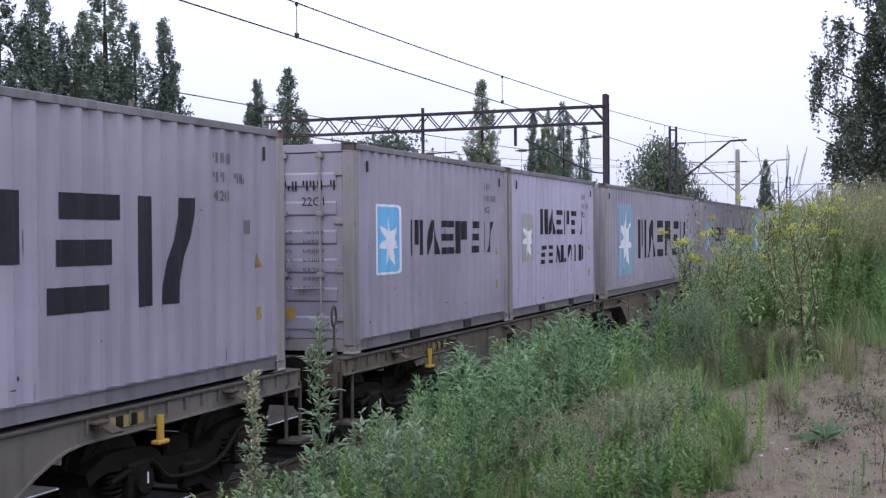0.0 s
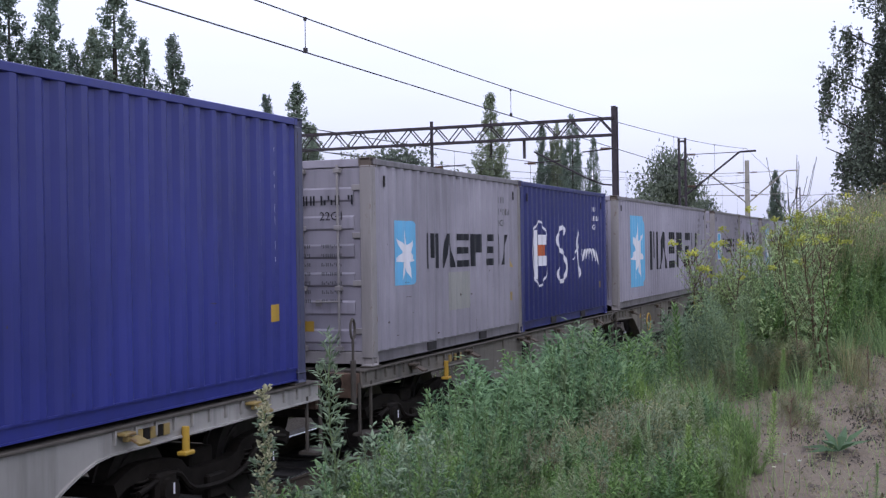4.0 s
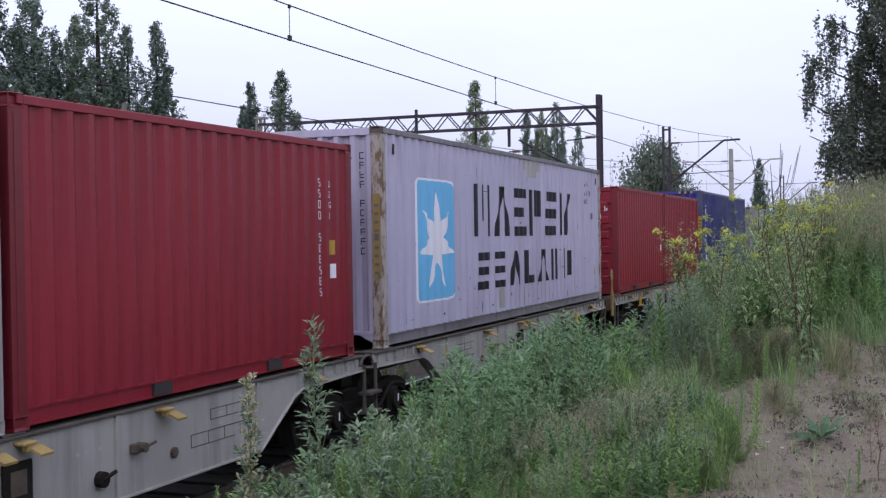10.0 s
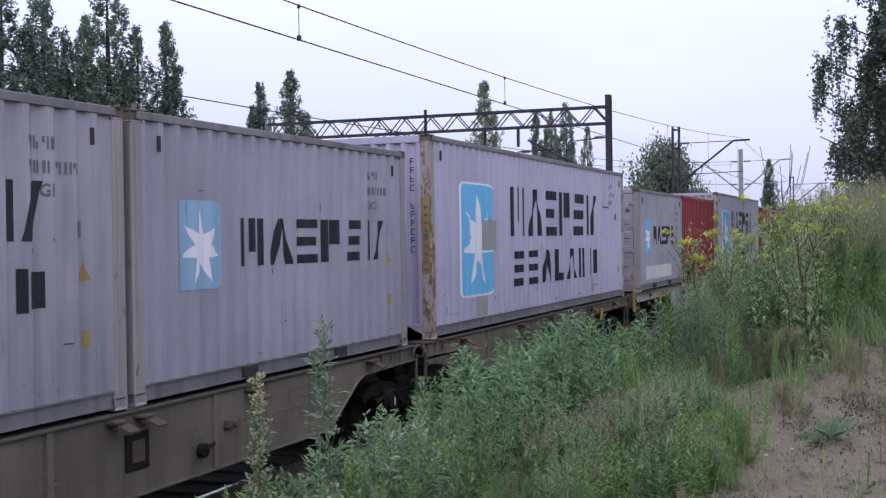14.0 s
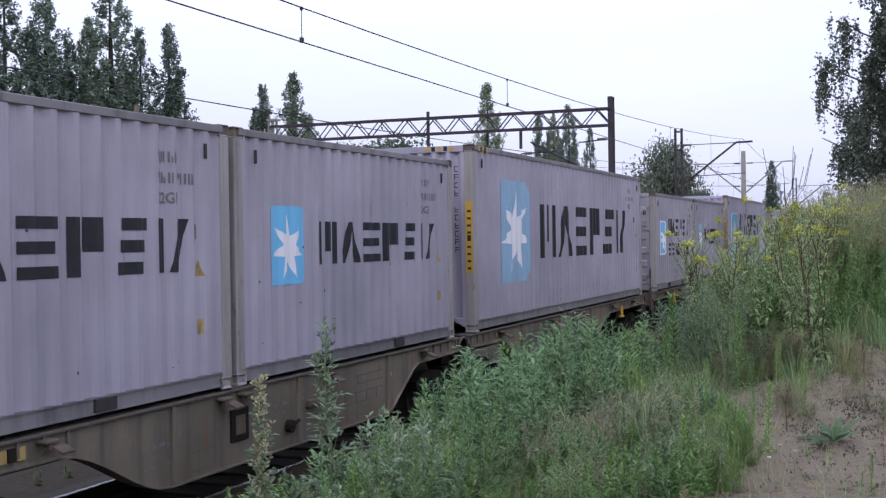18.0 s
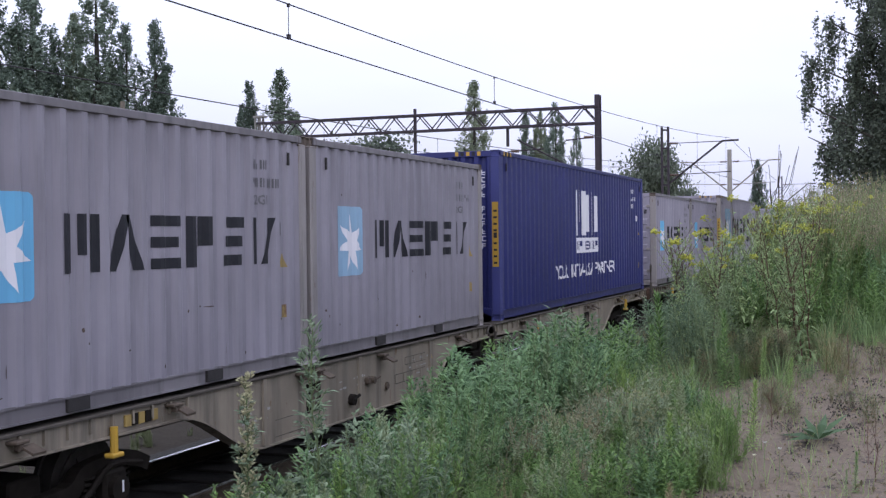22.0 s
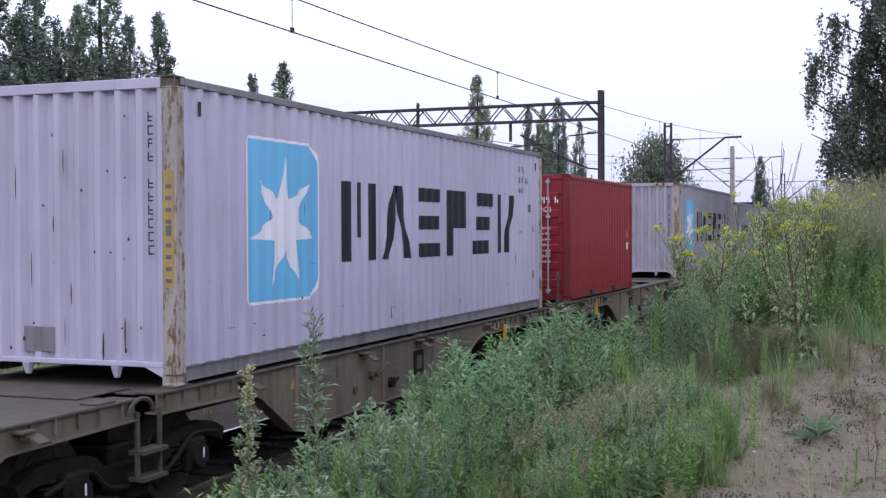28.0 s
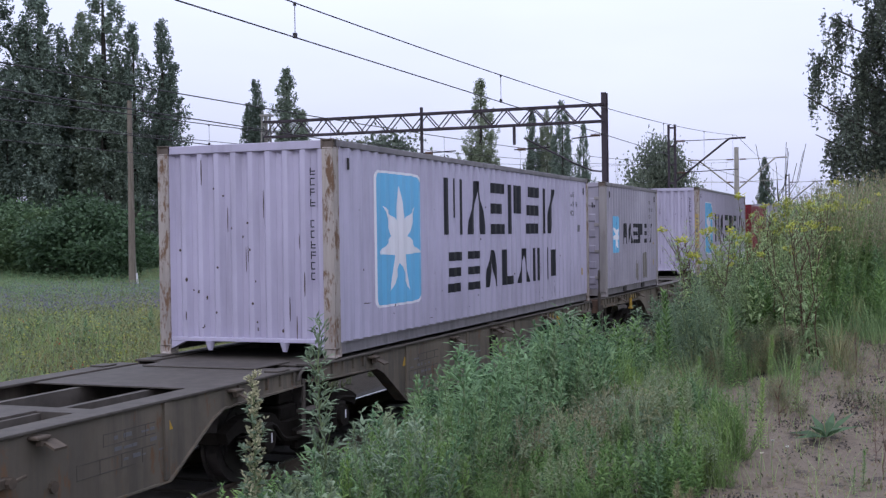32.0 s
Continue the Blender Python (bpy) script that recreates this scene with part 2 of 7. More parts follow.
def part(name, bm, material, parent, label="", at=None, smooth=False):
    return hang(name, mesh_of(bm, name, smooth), material, parent, label, at)


def box(bm, x0, x1, y0, y1, z0, z1, bevel=0.0):
    geo = bmesh.ops.create_cube(bm, size=1.0)
    for v in geo["verts"]:
        v.co = (x0 + (v.co.x + 0.5) * (x1 - x0), y0 + (v.co.y + 0.5) * (y1 - y0), z0 + (v.co.z + 0.5) * (z1 - z0))
    if bevel:
        edges = list({e for v in geo["verts"] for e in v.link_edges})
        bmesh.ops.bevel(bm, geom=edges, offset=bevel, segments=1, affect="EDGES")
    return bm


def boxed(*a, **k):
    return box(bmesh.new(), *a, **k)


def rod(bm, a, b, r, seg=8, r2=None):
    """A round bar from a to b."""
    a, b = Vector(a), Vector(b)
    d = b - a
    m = Matrix.Translation((a + b) / 2) @ d.to_track_quat("Z", "Y").to_matrix().to_4x4()
    bmesh.ops.create_cone(bm, cap_ends=True, segments=seg, radius1=r, radius2=r if r2 is None else r2, depth=d.length, matrix=m)
    return bm


def strip(bm, pts, width, axis="y"):
    """A prism from an outline in x and z, thick along y."""
    y0, y1 = width
    a = [bm.verts.new((x, y0, z)) for x, z in pts]
    b = [bm.verts.new((x, y1, z)) for x, z in pts]
    n = len(pts)
    bm.faces.new(a)
    bm.faces.new(b[::-1])
    for i in range(n):
        j = (i + 1) % n
        bm.faces.new((a[j], a[i], b[i], b[j]))
    return bm


def bent(pts, r, seg=6, closed=False):
    """One round bar bent through the points."""
    bm = bmesh.new()
    pts = [Vector(p) for p in pts]
    n = len(pts)
    rings = []
    for i, p in enumerate(pts):
        a, b = (pts[i - 1], pts[(i + 1) % n]) if closed else (pts[max(0, i - 1)], pts[min(n - 1, i + 1)])
        d = (b - a).normalized()
        u = d.cross(Vector((0.31, 0.87, 0.38))).normalized()
        v = d.cross(u)
        rings.append([bm.verts.new(p + (u * math.cos(6.2832 * k / seg) + v * math.sin(6.2832 * k / seg)) * r) for k in range(seg)])
    for a, b in zip(rings, rings[1:] + rings[:1] if closed else rings[1:]):
        for k in range(seg):
            bm.faces.new((a[k], a[(k + 1) % seg], b[(k + 1) % seg], b[k]))
    if not closed:
        bm.faces.new(rings[0])
        bm.faces.new(rings[-1])
    bmesh.ops.recalc_face_normals(bm, faces=bm.faces)
    return bm


def smooth_line(pts, k):
    """A rounded line through the points, k steps between each two."""
    out, n = [], len(pts)
    for i in range(n - 1):
        a, b, c, d = pts[max(0, i - 1)], pts[i], pts[i + 1], pts[min(n - 1, i + 2)]
        for q in range(k):
            t = q / k
            out.append(tuple(0.5 * (2 * b[m] + (c[m] - a[m]) * t + (2 * a[m] - 5 * b[m] + 4 * c[m] - d[m]) * t * t + (3 * b[m] - a[m] - 3 * c[m] + d[m]) * t ** 3) for m in (0, 1)))
    return out + [pts[-1]]


def ribbon(pts, w):
    """A band of width 2 w along a line, thinner at both ends, as joined quads."""
    left, right, n = [], [], len(pts)
    for i, p in enumerate(pts):
        a, b = Vector(pts[max(0, i - 1)]), Vector(pts[min(n - 1, i + 1)])
        d = (b - a).normalized()
        e = w * min(1.0, 0.45 + 4.0 * min(i, n - 1 - i) / n)
        left.append((p[0] - d.y * e, p[1] + d.x * e))
        right.append((p[0] + d.y * e, p[1] - d.x * e))
    return [[right[i], right[i + 1], left[i + 1], left[i]] for i in range(n - 1)]


def thing(name, label, category, group="", kind="", at=None):
    ob = new(name)
    ob.empty_display_size = 0.3
    if at is not None:
        ob.matrix_basis = at
    return tagged(ob, label, category, group, kind)


# ---- the train's way ----
TRACK_Y = 7.50                      # middle of the train's track
LOAD_Z = 1.17                       # underside of the containers over the rails
PERIOD = 27.07                      # from wagon to wagon


def run(t):
    """Metres that the train has gone after t seconds."""
    f = t / 32
    sway = 0.1 * math.exp(-(t / 1.2) ** 2) + 0.14 * math.exp(-((t - 15.0) / 2.6) ** 2) + 0.09 * math.exp(-((t - 18.6) / 1.5) ** 2)
    return -0.2 + 217.65 * f + 12.23 * f * f + sway


moving = []                         # (thing, x at the start, y, z)
turning = []                        # (wheelset, x, z)


# ---- containers ----
W2 = 1.219


def corrugation(a, b, pitch=0.278, depth=0.036):
    """Break points of a corrugated sheet between a and b: position and depth."""
    n = max(1, round((b - a) / pitch))
    p = (b - a) / n
    xs, ys = [], []
    for i in range(n):
        for f, d in ((0.0, 0), (0.27, 0), (0.50, depth), (0.77, depth)):
            xs.append(a + (i + f) * p)
            ys.append(d)
    return xs + [b], ys + [0]


SHEETS = {}


def sheet(key, xs, ys, z0, z1, axis):
    """An upright corrugated sheet with thickness; axis x: seen from -y, axis y: seen from -x."""
    if key not in SHEETS:
        bm = bmesh.new()
        rows = []
        for back in (0.0, 0.012):
            lo, hi = [], []
            for x, d in zip(xs, ys):
                for z, keep in ((z0, lo), (z1, hi)):
                    keep.append(bm.verts.new((x, d + back, z) if axis == "x" else (d + back, x, z)))
            rows.append((lo, hi))
        for i in range(len(xs) - 1):
            for (lo, hi), flip in zip(rows, (axis == "y", axis == "x")):
                f = [lo[i], lo[i + 1], hi[i + 1], hi[i]]
                bm.faces.new(f[::-1] if flip else f)
        SHEETS[key] = mesh_of(bm, key)
    return SHEETS[key]


def shared(key, make):
    if key not in SHEETS:
        SHEETS[key] = mesh_of(make(), key)
    return SHEETS[key]


def casting_bm():
    bm = boxed(-0.089, 0.089, -0.081, 0.081, -0.059, 0.059, 0.006)
    faces = [f for f in bm.faces if f.calc_area() > 0.008]
    bmesh.ops.inset_individual(bm, faces=faces, thickness=0.032)
    for f in faces:
        for v in f.verts:
            v.co -= f.normal * 0.025
    return bm


def clip(poly, x, side):
    """The part of a convex outline on one side of x."""
    out = []
    for i, p in enumerate(poly):
        q = poly[(i + 1) % len(poly)]
        pin, qin = (p[0] - x) * side >= 0, (q[0] - x) * side >= 0
        if pin:
            out.append(p)
        if pin != qin:
            f = (x - p[0]) / (q[0] - p[0])
            out.append((x, p[1] + f * (q[1] - p[1])))
    return out


def decal(name, polys, mat, parent, prof, off=0.003, label=""):
    """Paint on the near side of a container: convex outlines in x and z, laid along the corrugation."""
    xs, ys = prof
    bm = bmesh.new()
    for poly in polys:
        lo, hi = min(p[0] for p in poly), max(p[0] for p in poly)
        for i in range(len(xs) - 1):
            if xs[i + 1] <= lo or xs[i] >= hi:
                continue
            c = clip(clip(poly, xs[i], 1), xs[i + 1], -1)
            c = [p for k, p in enumerate(c) if (abs(p[0] - c[k - 1][0]) + abs(p[1] - c[k - 1][1])) > 1e-5]
            if len(c) < 3:
                continue
            vs = []
            for x, z in c:
                f = (x - xs[i]) / (xs[i + 1] - xs[i])
                vs.append(bm.verts.new((x, -W2 + 0.008 + ys[i] + f * (ys[i + 1] - ys[i]) - off, z)))
            try:
                bm.faces.new(vs)
            except ValueError:
                pass
    bmesh.ops.remove_doubles(bm, verts=bm.verts, dist=1e-5)
    bmesh.ops.recalc_face_normals(bm, faces=bm.faces)
    for f in bm.faces:
        if f.normal.y > 0:
            f.normal_flip()
    ob = part(name, bm, mat, parent, label)
    if name == "number_marking":
        ob["kind"] = "stuff"
    return ob


def rect(x0, x1, z0, z1):
    return [(x0, z0), (x1, z0), (x1, z1), (x0, z1)]


def octagon(x0, x1, z0, z1, cl, cr):
    """A panel with rounded corners, cl on the rear side and cr on the front side."""
    out = []
    for cx, cz, r, a0 in ((x1 - cr, z0 + cr, cr, -90), (x1 - cr, z1 - cr, cr, 0), (x0 + cl, z1 - cl, cl, 90), (x0 + cl, z0 + cl, cl, 180)):
        for k in range(6):
            a = radians(a0 + 18 * k)
            out.append((cx + r * math.cos(a), cz + r * math.sin(a)))
    return out


def star_polys(cx, cz, rx, rz):
    tips = []
    for i in range(14):
        a = math.pi / 2 + i * math.pi / 7
        r = 1.0 if i % 2 == 0 else 0.40
        tips.append((cx + rx * r * math.cos(a), cz + rz * r * math.sin(a)))
    return [[(cx, cz), tips[i], tips[(i + 1) % 14]] for i in range(14)]


# plain shapes that stand for the strokes of a word, in a unit square
SLOTS = {
    "a": [rect(0, 0.25, 0, 1), rect(0.75, 1, 0, 1), rect(0.41, 0.59, 0.3, 1)],
    "b": [[(0, 0), (0.25, 0), (0.58, 1), (0.36, 1)], [(0.75, 0), (1, 0), (0.66, 1), (0.46, 1)]],
    "c": [rect(0.06, 0.95, 0, 0.2), rect(0.06, 0.88, 0.4, 0.6), rect(0.06, 0.95, 0.8, 1)],
    "d": [rect(0, 0.26, 0, 1), rect(0.36, 0.95, 0.42, 1)],
    "e": [rect(0.02, 0.86, 0, 0.22), rect(0.1, 0.9, 0.39, 0.61), rect(0.14, 0.98, 0.78, 1)],
    "f": [rect(0, 0.25, 0, 1), [(0.38, 0), (0.66, 0), (1, 1), (0.72, 1)]],
    "g": [rect(0.05, 0.32, 0, 1), rect(0.42, 0.98, 0, 0.24)],
    "h": [rect(0.02, 0.29, 0, 1), rect(0.71, 0.98, 0, 1)],
    "i": [rect(0.02, 0.3, 0, 1), rect(0.4, 0.92, 0.08, 0.92)],
}


def word_shapes(word, x0, x1, z0, z1, mat, parent, prof, fill=0.8, label=""):
    n = len(word)
    w = (x1 - x0) / (n - 1 + fill)
    for i, k in enumerate(word):
        sx = w * fill * (0.62 if k == "h" and n > 6 else 1)
        for q in SLOTS[k]:
            decal("painted_block", [[(x0 + i * w + x * sx, z0 + z * (z1 - z0)) for x, z in q]], mat, parent, prof, 0.005, label)


def text_polys(text, height, x, z, bold=0.0):
    """Triangles of a line of lettering in the built-in font, in x and z."""
    cu = bpy.data.curves.new("lettering", "FONT")
    cu.body, cu.size, cu.offset, cu.resolution_u = text, height * 1.4, bold, 2
    ob = bpy.data.objects.new("lettering", cu)
    scene.collection.objects.link(ob)
    bpy.context.view_layer.update()
    me = ob.to_mesh()
    me.calc_loop_triangles()
    tri = [[(x + me.vertices[i].co.x, z + me.vertices[i].co.y) for i in t.vertices] for t in me.loop_triangles]
    ob.to_mesh_clear()
    bpy.data.objects.remove(ob)
    bpy.data.curves.remove(cu)
    return tri


def flat_paint(name, polys, mat, parent, x, label=""):
    """Paint on the rear end: outlines in y and z, seen from behind, y running to the right."""
    bm = bmesh.new()
    for poly in polys:
        try:
            bm.faces.new([bm.verts.new((x, -p[0], p[1])) for p in poly])
        except ValueError:
            pass
    for f in bm.faces:
        f.normal_update()
        if f.normal.x > 0:
            f.normal_flip()
    ob = part(name, bm, mat, parent, label)
    if name == "number_marking":
        ob["kind"] = "stuff"
    return ob


def bars(x, z, cols, h, step, skip=0.25, seed=1):
    """Small upright bars in a row, for numbers that are not spelled out."""
    r = random.Random(seed)
    out = []
    for i in range(cols):
        w = step * (1 - skip) * r.uniform(0.85, 1.0)
        out.append(rect(x + i * step, x + i * step + w * 0.36, z + h * r.choice((0, 0, 0.5)), z + h))
        out.append(rect(x + i * step + w * 0.62, x + i * step + w, z, z + h * r.choice((1, 1, 0.55))))
    return out


def column_bars(x, z, n, w, h, step, gaps, seed):
    """A number running downwards, each place two or three thin strokes."""
    r = random.Random(seed)
    out = []
    for i in range(n):
        if i in gaps:
            continue
        q, t = z - i * step, w * 0.24
        kind = r.randint(0, 2)
        out.append(rect(x, x + t, q + (h * 0.5 if kind == 1 else 0), q + h))
        if kind != 2:
            out.append(rect(x + w - t, x + w, q, q + h * (0.55 if kind == 1 else 1)))
        out += [rect(x + t, x + w - t, q + f * (h - 0.014), q + f * (h - 0.014) + 0.014) for f in ((0, 1) if kind == 0 else (0, 0.5, 1))]
    return out


def door_leaf_bm(w, h):
    """A door leaf with pressed horizontal ribs, at x 0 (outer face towards -x), y from 0 to w, z from 0 to h."""
    bm = boxed(0.0, 0.045, 0, w, 0, h, 0.004)
    return bm


def door_rib_bm(w, h):
    """One pressed rib across a door leaf."""
    bm = bmesh.new()
    zc = [(0.0, 0.0), (0.025, -0.02), (h * 0.07, -0.02), (h * 0.07 + 0.025, 0.0)]
    a = [bm.verts.new((x, 0.09, z)) for z, x in zc]
    b = [bm.verts.new((x, w - 0.09, z)) for z, x in zc]
    for k in range(3):
        bm.faces.new((a[k], a[k + 1], b[k + 1], b[k]))
    bm.faces.new(a)
    bm.faces.new(b[::-1])
    bmesh.ops.recalc_face_normals(bm, faces=bm.faces)
    return bm


def handle_bm(w):
    bm = bmesh.new()
    rod(bm, (-0.055, 0, 0), (-0.055, w, -0.01), 0.011, 6)
    box(bm, -0.05, 0.0, w * 0.7, w * 0.7 + 0.07, -0.06, 0.02)
    return bm


def rod_bm(h):
    bm = bmesh.new()
    rod(bm, (-0.045, 0, -0.04), (-0.045, 0, h + 0.04), 0.017, 8)
    for z in (0.0, h - 0.06, h * 0.33, h * 0.66):
        box(bm, -0.07, 0.0, -0.045, 0.045, z, z + 0.06, 0.005)
    return bm


def container(L, H, skin, post, name, label, doors=True, group="containers on the train"):
    """A shipping container: origin under its middle, front towards +x, near side towards -y."""
    ob = thing(name, label, "shipping container", group)
    h2 = L / 2
    a, b = -h2 + 0.15, h2 - 0.15
    prof = corrugation(a, b)
    zb, zt = 0.17, H - 0.075
    side = sheet("side_%g_%g" % (L, H), *prof, zb, zt, "x")
    hang("side_wall", side, skin, ob, "", pose(0, -W2 + 0.008, 0), True)
    hang("side_wall", side, skin, ob, "", pose(0, W2 - 0.008, 0, 0, 0, 180), True)
    hang("roof", shared("roof_%g" % L, lambda: roof_bm(L)), skin, ob, "", pose(0, 0, H - 0.03), True)
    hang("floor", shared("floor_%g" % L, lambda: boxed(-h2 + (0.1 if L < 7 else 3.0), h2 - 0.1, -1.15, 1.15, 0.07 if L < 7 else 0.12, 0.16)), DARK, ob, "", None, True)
    for s in (-1, 1):
        hang("top_rail", shared("trail_%g" % L, lambda: boxed(-h2 + 0.1, h2 - 0.1, -0.035, 0.035, -0.045, 0.03, 0.006)), RAIL_GREY if skin in (GREY, GREY_OLD, GREY_DIMMED, PALE) else skin, ob, "", pose(0, s * (W2 - 0.035), H - 0.04), True)
        hang("bottom_rail", shared("brail_%g" % L, lambda: rail_bm(L)), RAIL_GREY if skin in (GREY, GREY_OLD, GREY_DIMMED, PALE) else skin, ob, "", pose(0, s * (W2 - 0.02), 0, 0, 0, 0 if s < 0 else 180), True)
    post_me = shared("post_%g" % H, lambda: post_bm(H))
    cast = shared("casting", casting_bm)
    for sx in (-1, 1):
        for sy in (-1, 1):
            hang("corner_post", post_me, post, ob, "", pose(sx * (h2 - 0.08), sy * (W2 - 0.075), 0), True)
            for z in (0.059, H - 0.059):
                hang("corner_casting", cast, CAST_RUST if z > 1 and post in (PALE_POST, GREY_POST) else post, ob, "", pose(sx * (h2 - 0.086), sy * (W2 - 0.079), z), True)
        tunnel = sx < 0 and not doors                # forty-foot ends ride above the deck over a gooseneck tunnel
        if tunnel:
            hang("end_sill", shared("tunnel_sill", tunnel_sill_bm), skin, ob, "", pose(-h2 + 0.06, 0, 0), True)
            for y in (-0.52, 0.52):
                hang("tunnel_lug", shared("tunnel_lug", lambda: rod(bmesh.new(), (0, 0, 0.165), (0, 0, 0.055), 0.062, 8, 0.03)), skin, ob, "", pose(-h2 + 0.05, y, 0), True)
        else:
            hang("end_sill", shared("sill", lambda: boxed(-0.05, 0.05, -1.06, 1.06, 0.0, 0.15, 0.006)), post, ob, "", pose(sx * (h2 - 0.07), 0, 0.02), True)
        hang("end_header", shared("header", lambda: boxed(-0.05, 0.05, -1.06, 1.06, 0.0, 0.1, 0.006)), skin, ob, "", pose(sx * (h2 - 0.07), 0, H - 0.11), True)
    ends = (1,) if doors else (-1, 1)
    ep = corrugation(-1.07, 1.07, 0.238, 0.06)
    end = sheet("end_%g" % H, *ep, 0.165, H - 0.105, "y")
    for s in ends:
        hang("end_wall", end, skin, ob, "", pose(s * (h2 - 0.03), 0, 0, 0, 0, 0 if s < 0 else 180), True)
    if doors:
        dh = H - 0.30
        for s in (-1, 1):
            leaf = hang("door", shared("leaf_%g" % H, lambda: door_leaf_bm(1.06, dh)), skin, ob, "", pose(-h2 + 0.035, 0.005 if s > 0 else -1.065, 0.18), True)
            for k in range(6):
                hang("door_rib", shared("rib_%g" % H, lambda: door_rib_bm(1.06, dh)), skin, leaf, "", pose(0, 0, dh * (0.04 + 0.155 * k)), True)
            for y in (0.30, 0.80) if s < 0 else (0.26, 0.76):
                hang("lock_rod", shared("rod_%g" % H, lambda: rod_bm(dh)), post if skin is not RED else GALV, leaf, "", pose(0, y, 0), True)
                hang("handle", shared("handle", lambda: handle_bm(0.36)), post if skin is not RED else GALV, leaf, "", pose(0, y, 0.62), True)
            hang("gasket", shared("gasket_%g" % H, lambda: boxed(-0.006, 0.03, -0.012, 0.012, 0.0, dh)), RUBBER, leaf, "", pose(0, -0.006 if s < 0 else 1.066, 0), True)
            for k in range(4):
                hang("hinge", shared("hinge", lambda: boxed(-0.03, 0.01, -0.09, 0.09, -0.035, 0.035, 0.006)), post, leaf, "", pose(0, 0.02 if s < 0 else 1.04, 0.25 + k * (dh - 0.5) / 3), True)
    return ob, prof


def tunnel_sill_bm():
    """A thin sill over the tunnel, with slanting brackets to both posts."""
    bm = boxed(-0.05, 0.05, -1.06, 1.06, 0.165, 0.215, 0.006)
    for s in (-1, 1):
        a = [bm.verts.new((x, s * y, z)) for x in (-0.045, 0.045) for y, z in ((1.06, 0.165), (1.06, 0.07), (0.86, 0.165))]
        for f in ((0, 1, 2), (5, 4, 3), (1, 4, 5, 2), (0, 3, 4, 1)):
            bm.faces.new([a[k] for k in f])
    bmesh.ops.recalc_face_normals(bm, faces=bm.faces)
    return bm


def roof_bm(L):
    """A roof sheet with shallow pressed waves across it."""
    bm = bmesh.new()
    xs, ys = corrugation(-L / 2 + 0.12, L / 2 - 0.12, 0.21, 0.02)
    top = [(bm.verts.new((x, -W2 + 0.05, 0.012 - d)), bm.verts.new((x, W2 - 0.05, 0.012 - d))) for x, d in zip(xs, ys)]
    low = [(bm.verts.new((x, -W2 + 0.05, -0.03)), bm.verts.new((x, W2 - 0.05, -0.03))) for x in (xs[0], xs[-1])]
    for p, q in zip(top, top[1:]):
        bm.faces.new((p[0], q[0], q[1], p[1]))
    bm.faces.new((low[0][0], low[0][1], low[1][1], low[1][0]))
    return bm


def rail_bm(L):
    """A rolled channel: lips above and below a recessed web."""
    prof = [(-0.004, 0.175), (-0.004, 0.155), (0.012, 0.155), (0.012, 0.045), (-0.002, 0.045), (-0.002, 0.028), (0.032, 0.028), (0.032, 0.175)]
    bm = bmesh.new()
    a = [bm.verts.new((-L / 2 + 0.12, y, z)) for y, z in prof]
    b = [bm.verts.new((L / 2 - 0.12, y, z)) for y, z in prof]
    for i in range(8):
        j = (i + 1) % 8
        bm.faces.new((a[i], b[i], b[j], a[j]))
    bmesh.ops.recalc_face_normals(bm, faces=bm.faces)
    return bm


def post_bm(H):
    bm = boxed(-0.08, 0.08, -0.075, 0.075, 0.1, H - 0.1, 0.008)
    box(bm, -0.03, 0.03, -0.079, -0.06, 0.15, H - 0.15)
    return bm


def small_marks(ob, prof, L, H, dark, seed, tri=True):
    """Numbers as bars, the size code, a warning triangle and stickers near the front end of the near side."""
    e = L / 2
    z = H - 0.42
    x = e - 1.18 if L < 7 else e - 1.35
    mat = FAINT if dark else WHITE
    decal("number_marking", bars(x, z, 4, 0.10, 0.085, seed=seed) + bars(x, z - 0.19, 3, 0.10, 0.085, seed=seed + 1) + bars(x + 0.35, z - 0.19, 3, 0.10, 0.085, seed=seed + 2), mat, ob, prof, 0.004)
    decal("size_code", text_polys("22G1" if L < 7 else ("45G1" if H > 2.7 else "42G1"), 0.10, x, z - 0.37, 0.004), mat, ob, prof, 0.004)
    decal("check_plate", [rect(x + 0.57, x + 0.64, z - 0.70, z - 0.56)], mat, ob, prof, 0.004)
    if tri:
        decal("warning_sticker", [[(e - 0.60, z - 1.05), (e - 0.44, z - 1.05), (e - 0.52, z - 0.89)]], YELLOW_OLD if dark else YELLOW, ob, prof, 0.004, "yellow warning triangle")
    decal("yellow_sticker", [rect(e - 0.54, e - 0.46, 0.57, 0.71)], YELLOW_OLD, ob, prof, 0.004)
    # solid dark block; its colour stands for the shade in a slot
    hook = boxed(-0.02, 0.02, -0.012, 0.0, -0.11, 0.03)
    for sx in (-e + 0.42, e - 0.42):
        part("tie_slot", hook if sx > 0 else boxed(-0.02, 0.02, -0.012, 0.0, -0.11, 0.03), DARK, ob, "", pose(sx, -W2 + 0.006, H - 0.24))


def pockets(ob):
    # no real opening: a dark block paints the pocket's inner shade
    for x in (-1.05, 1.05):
        part("fork_pocket", boxed(-0.14, 0.14, -0.004, 0.03, 0.042, 0.152), DARK, ob, "fork pocket drawn as a shadow-dark block", pose(x, -W2 + 0.006, 0))


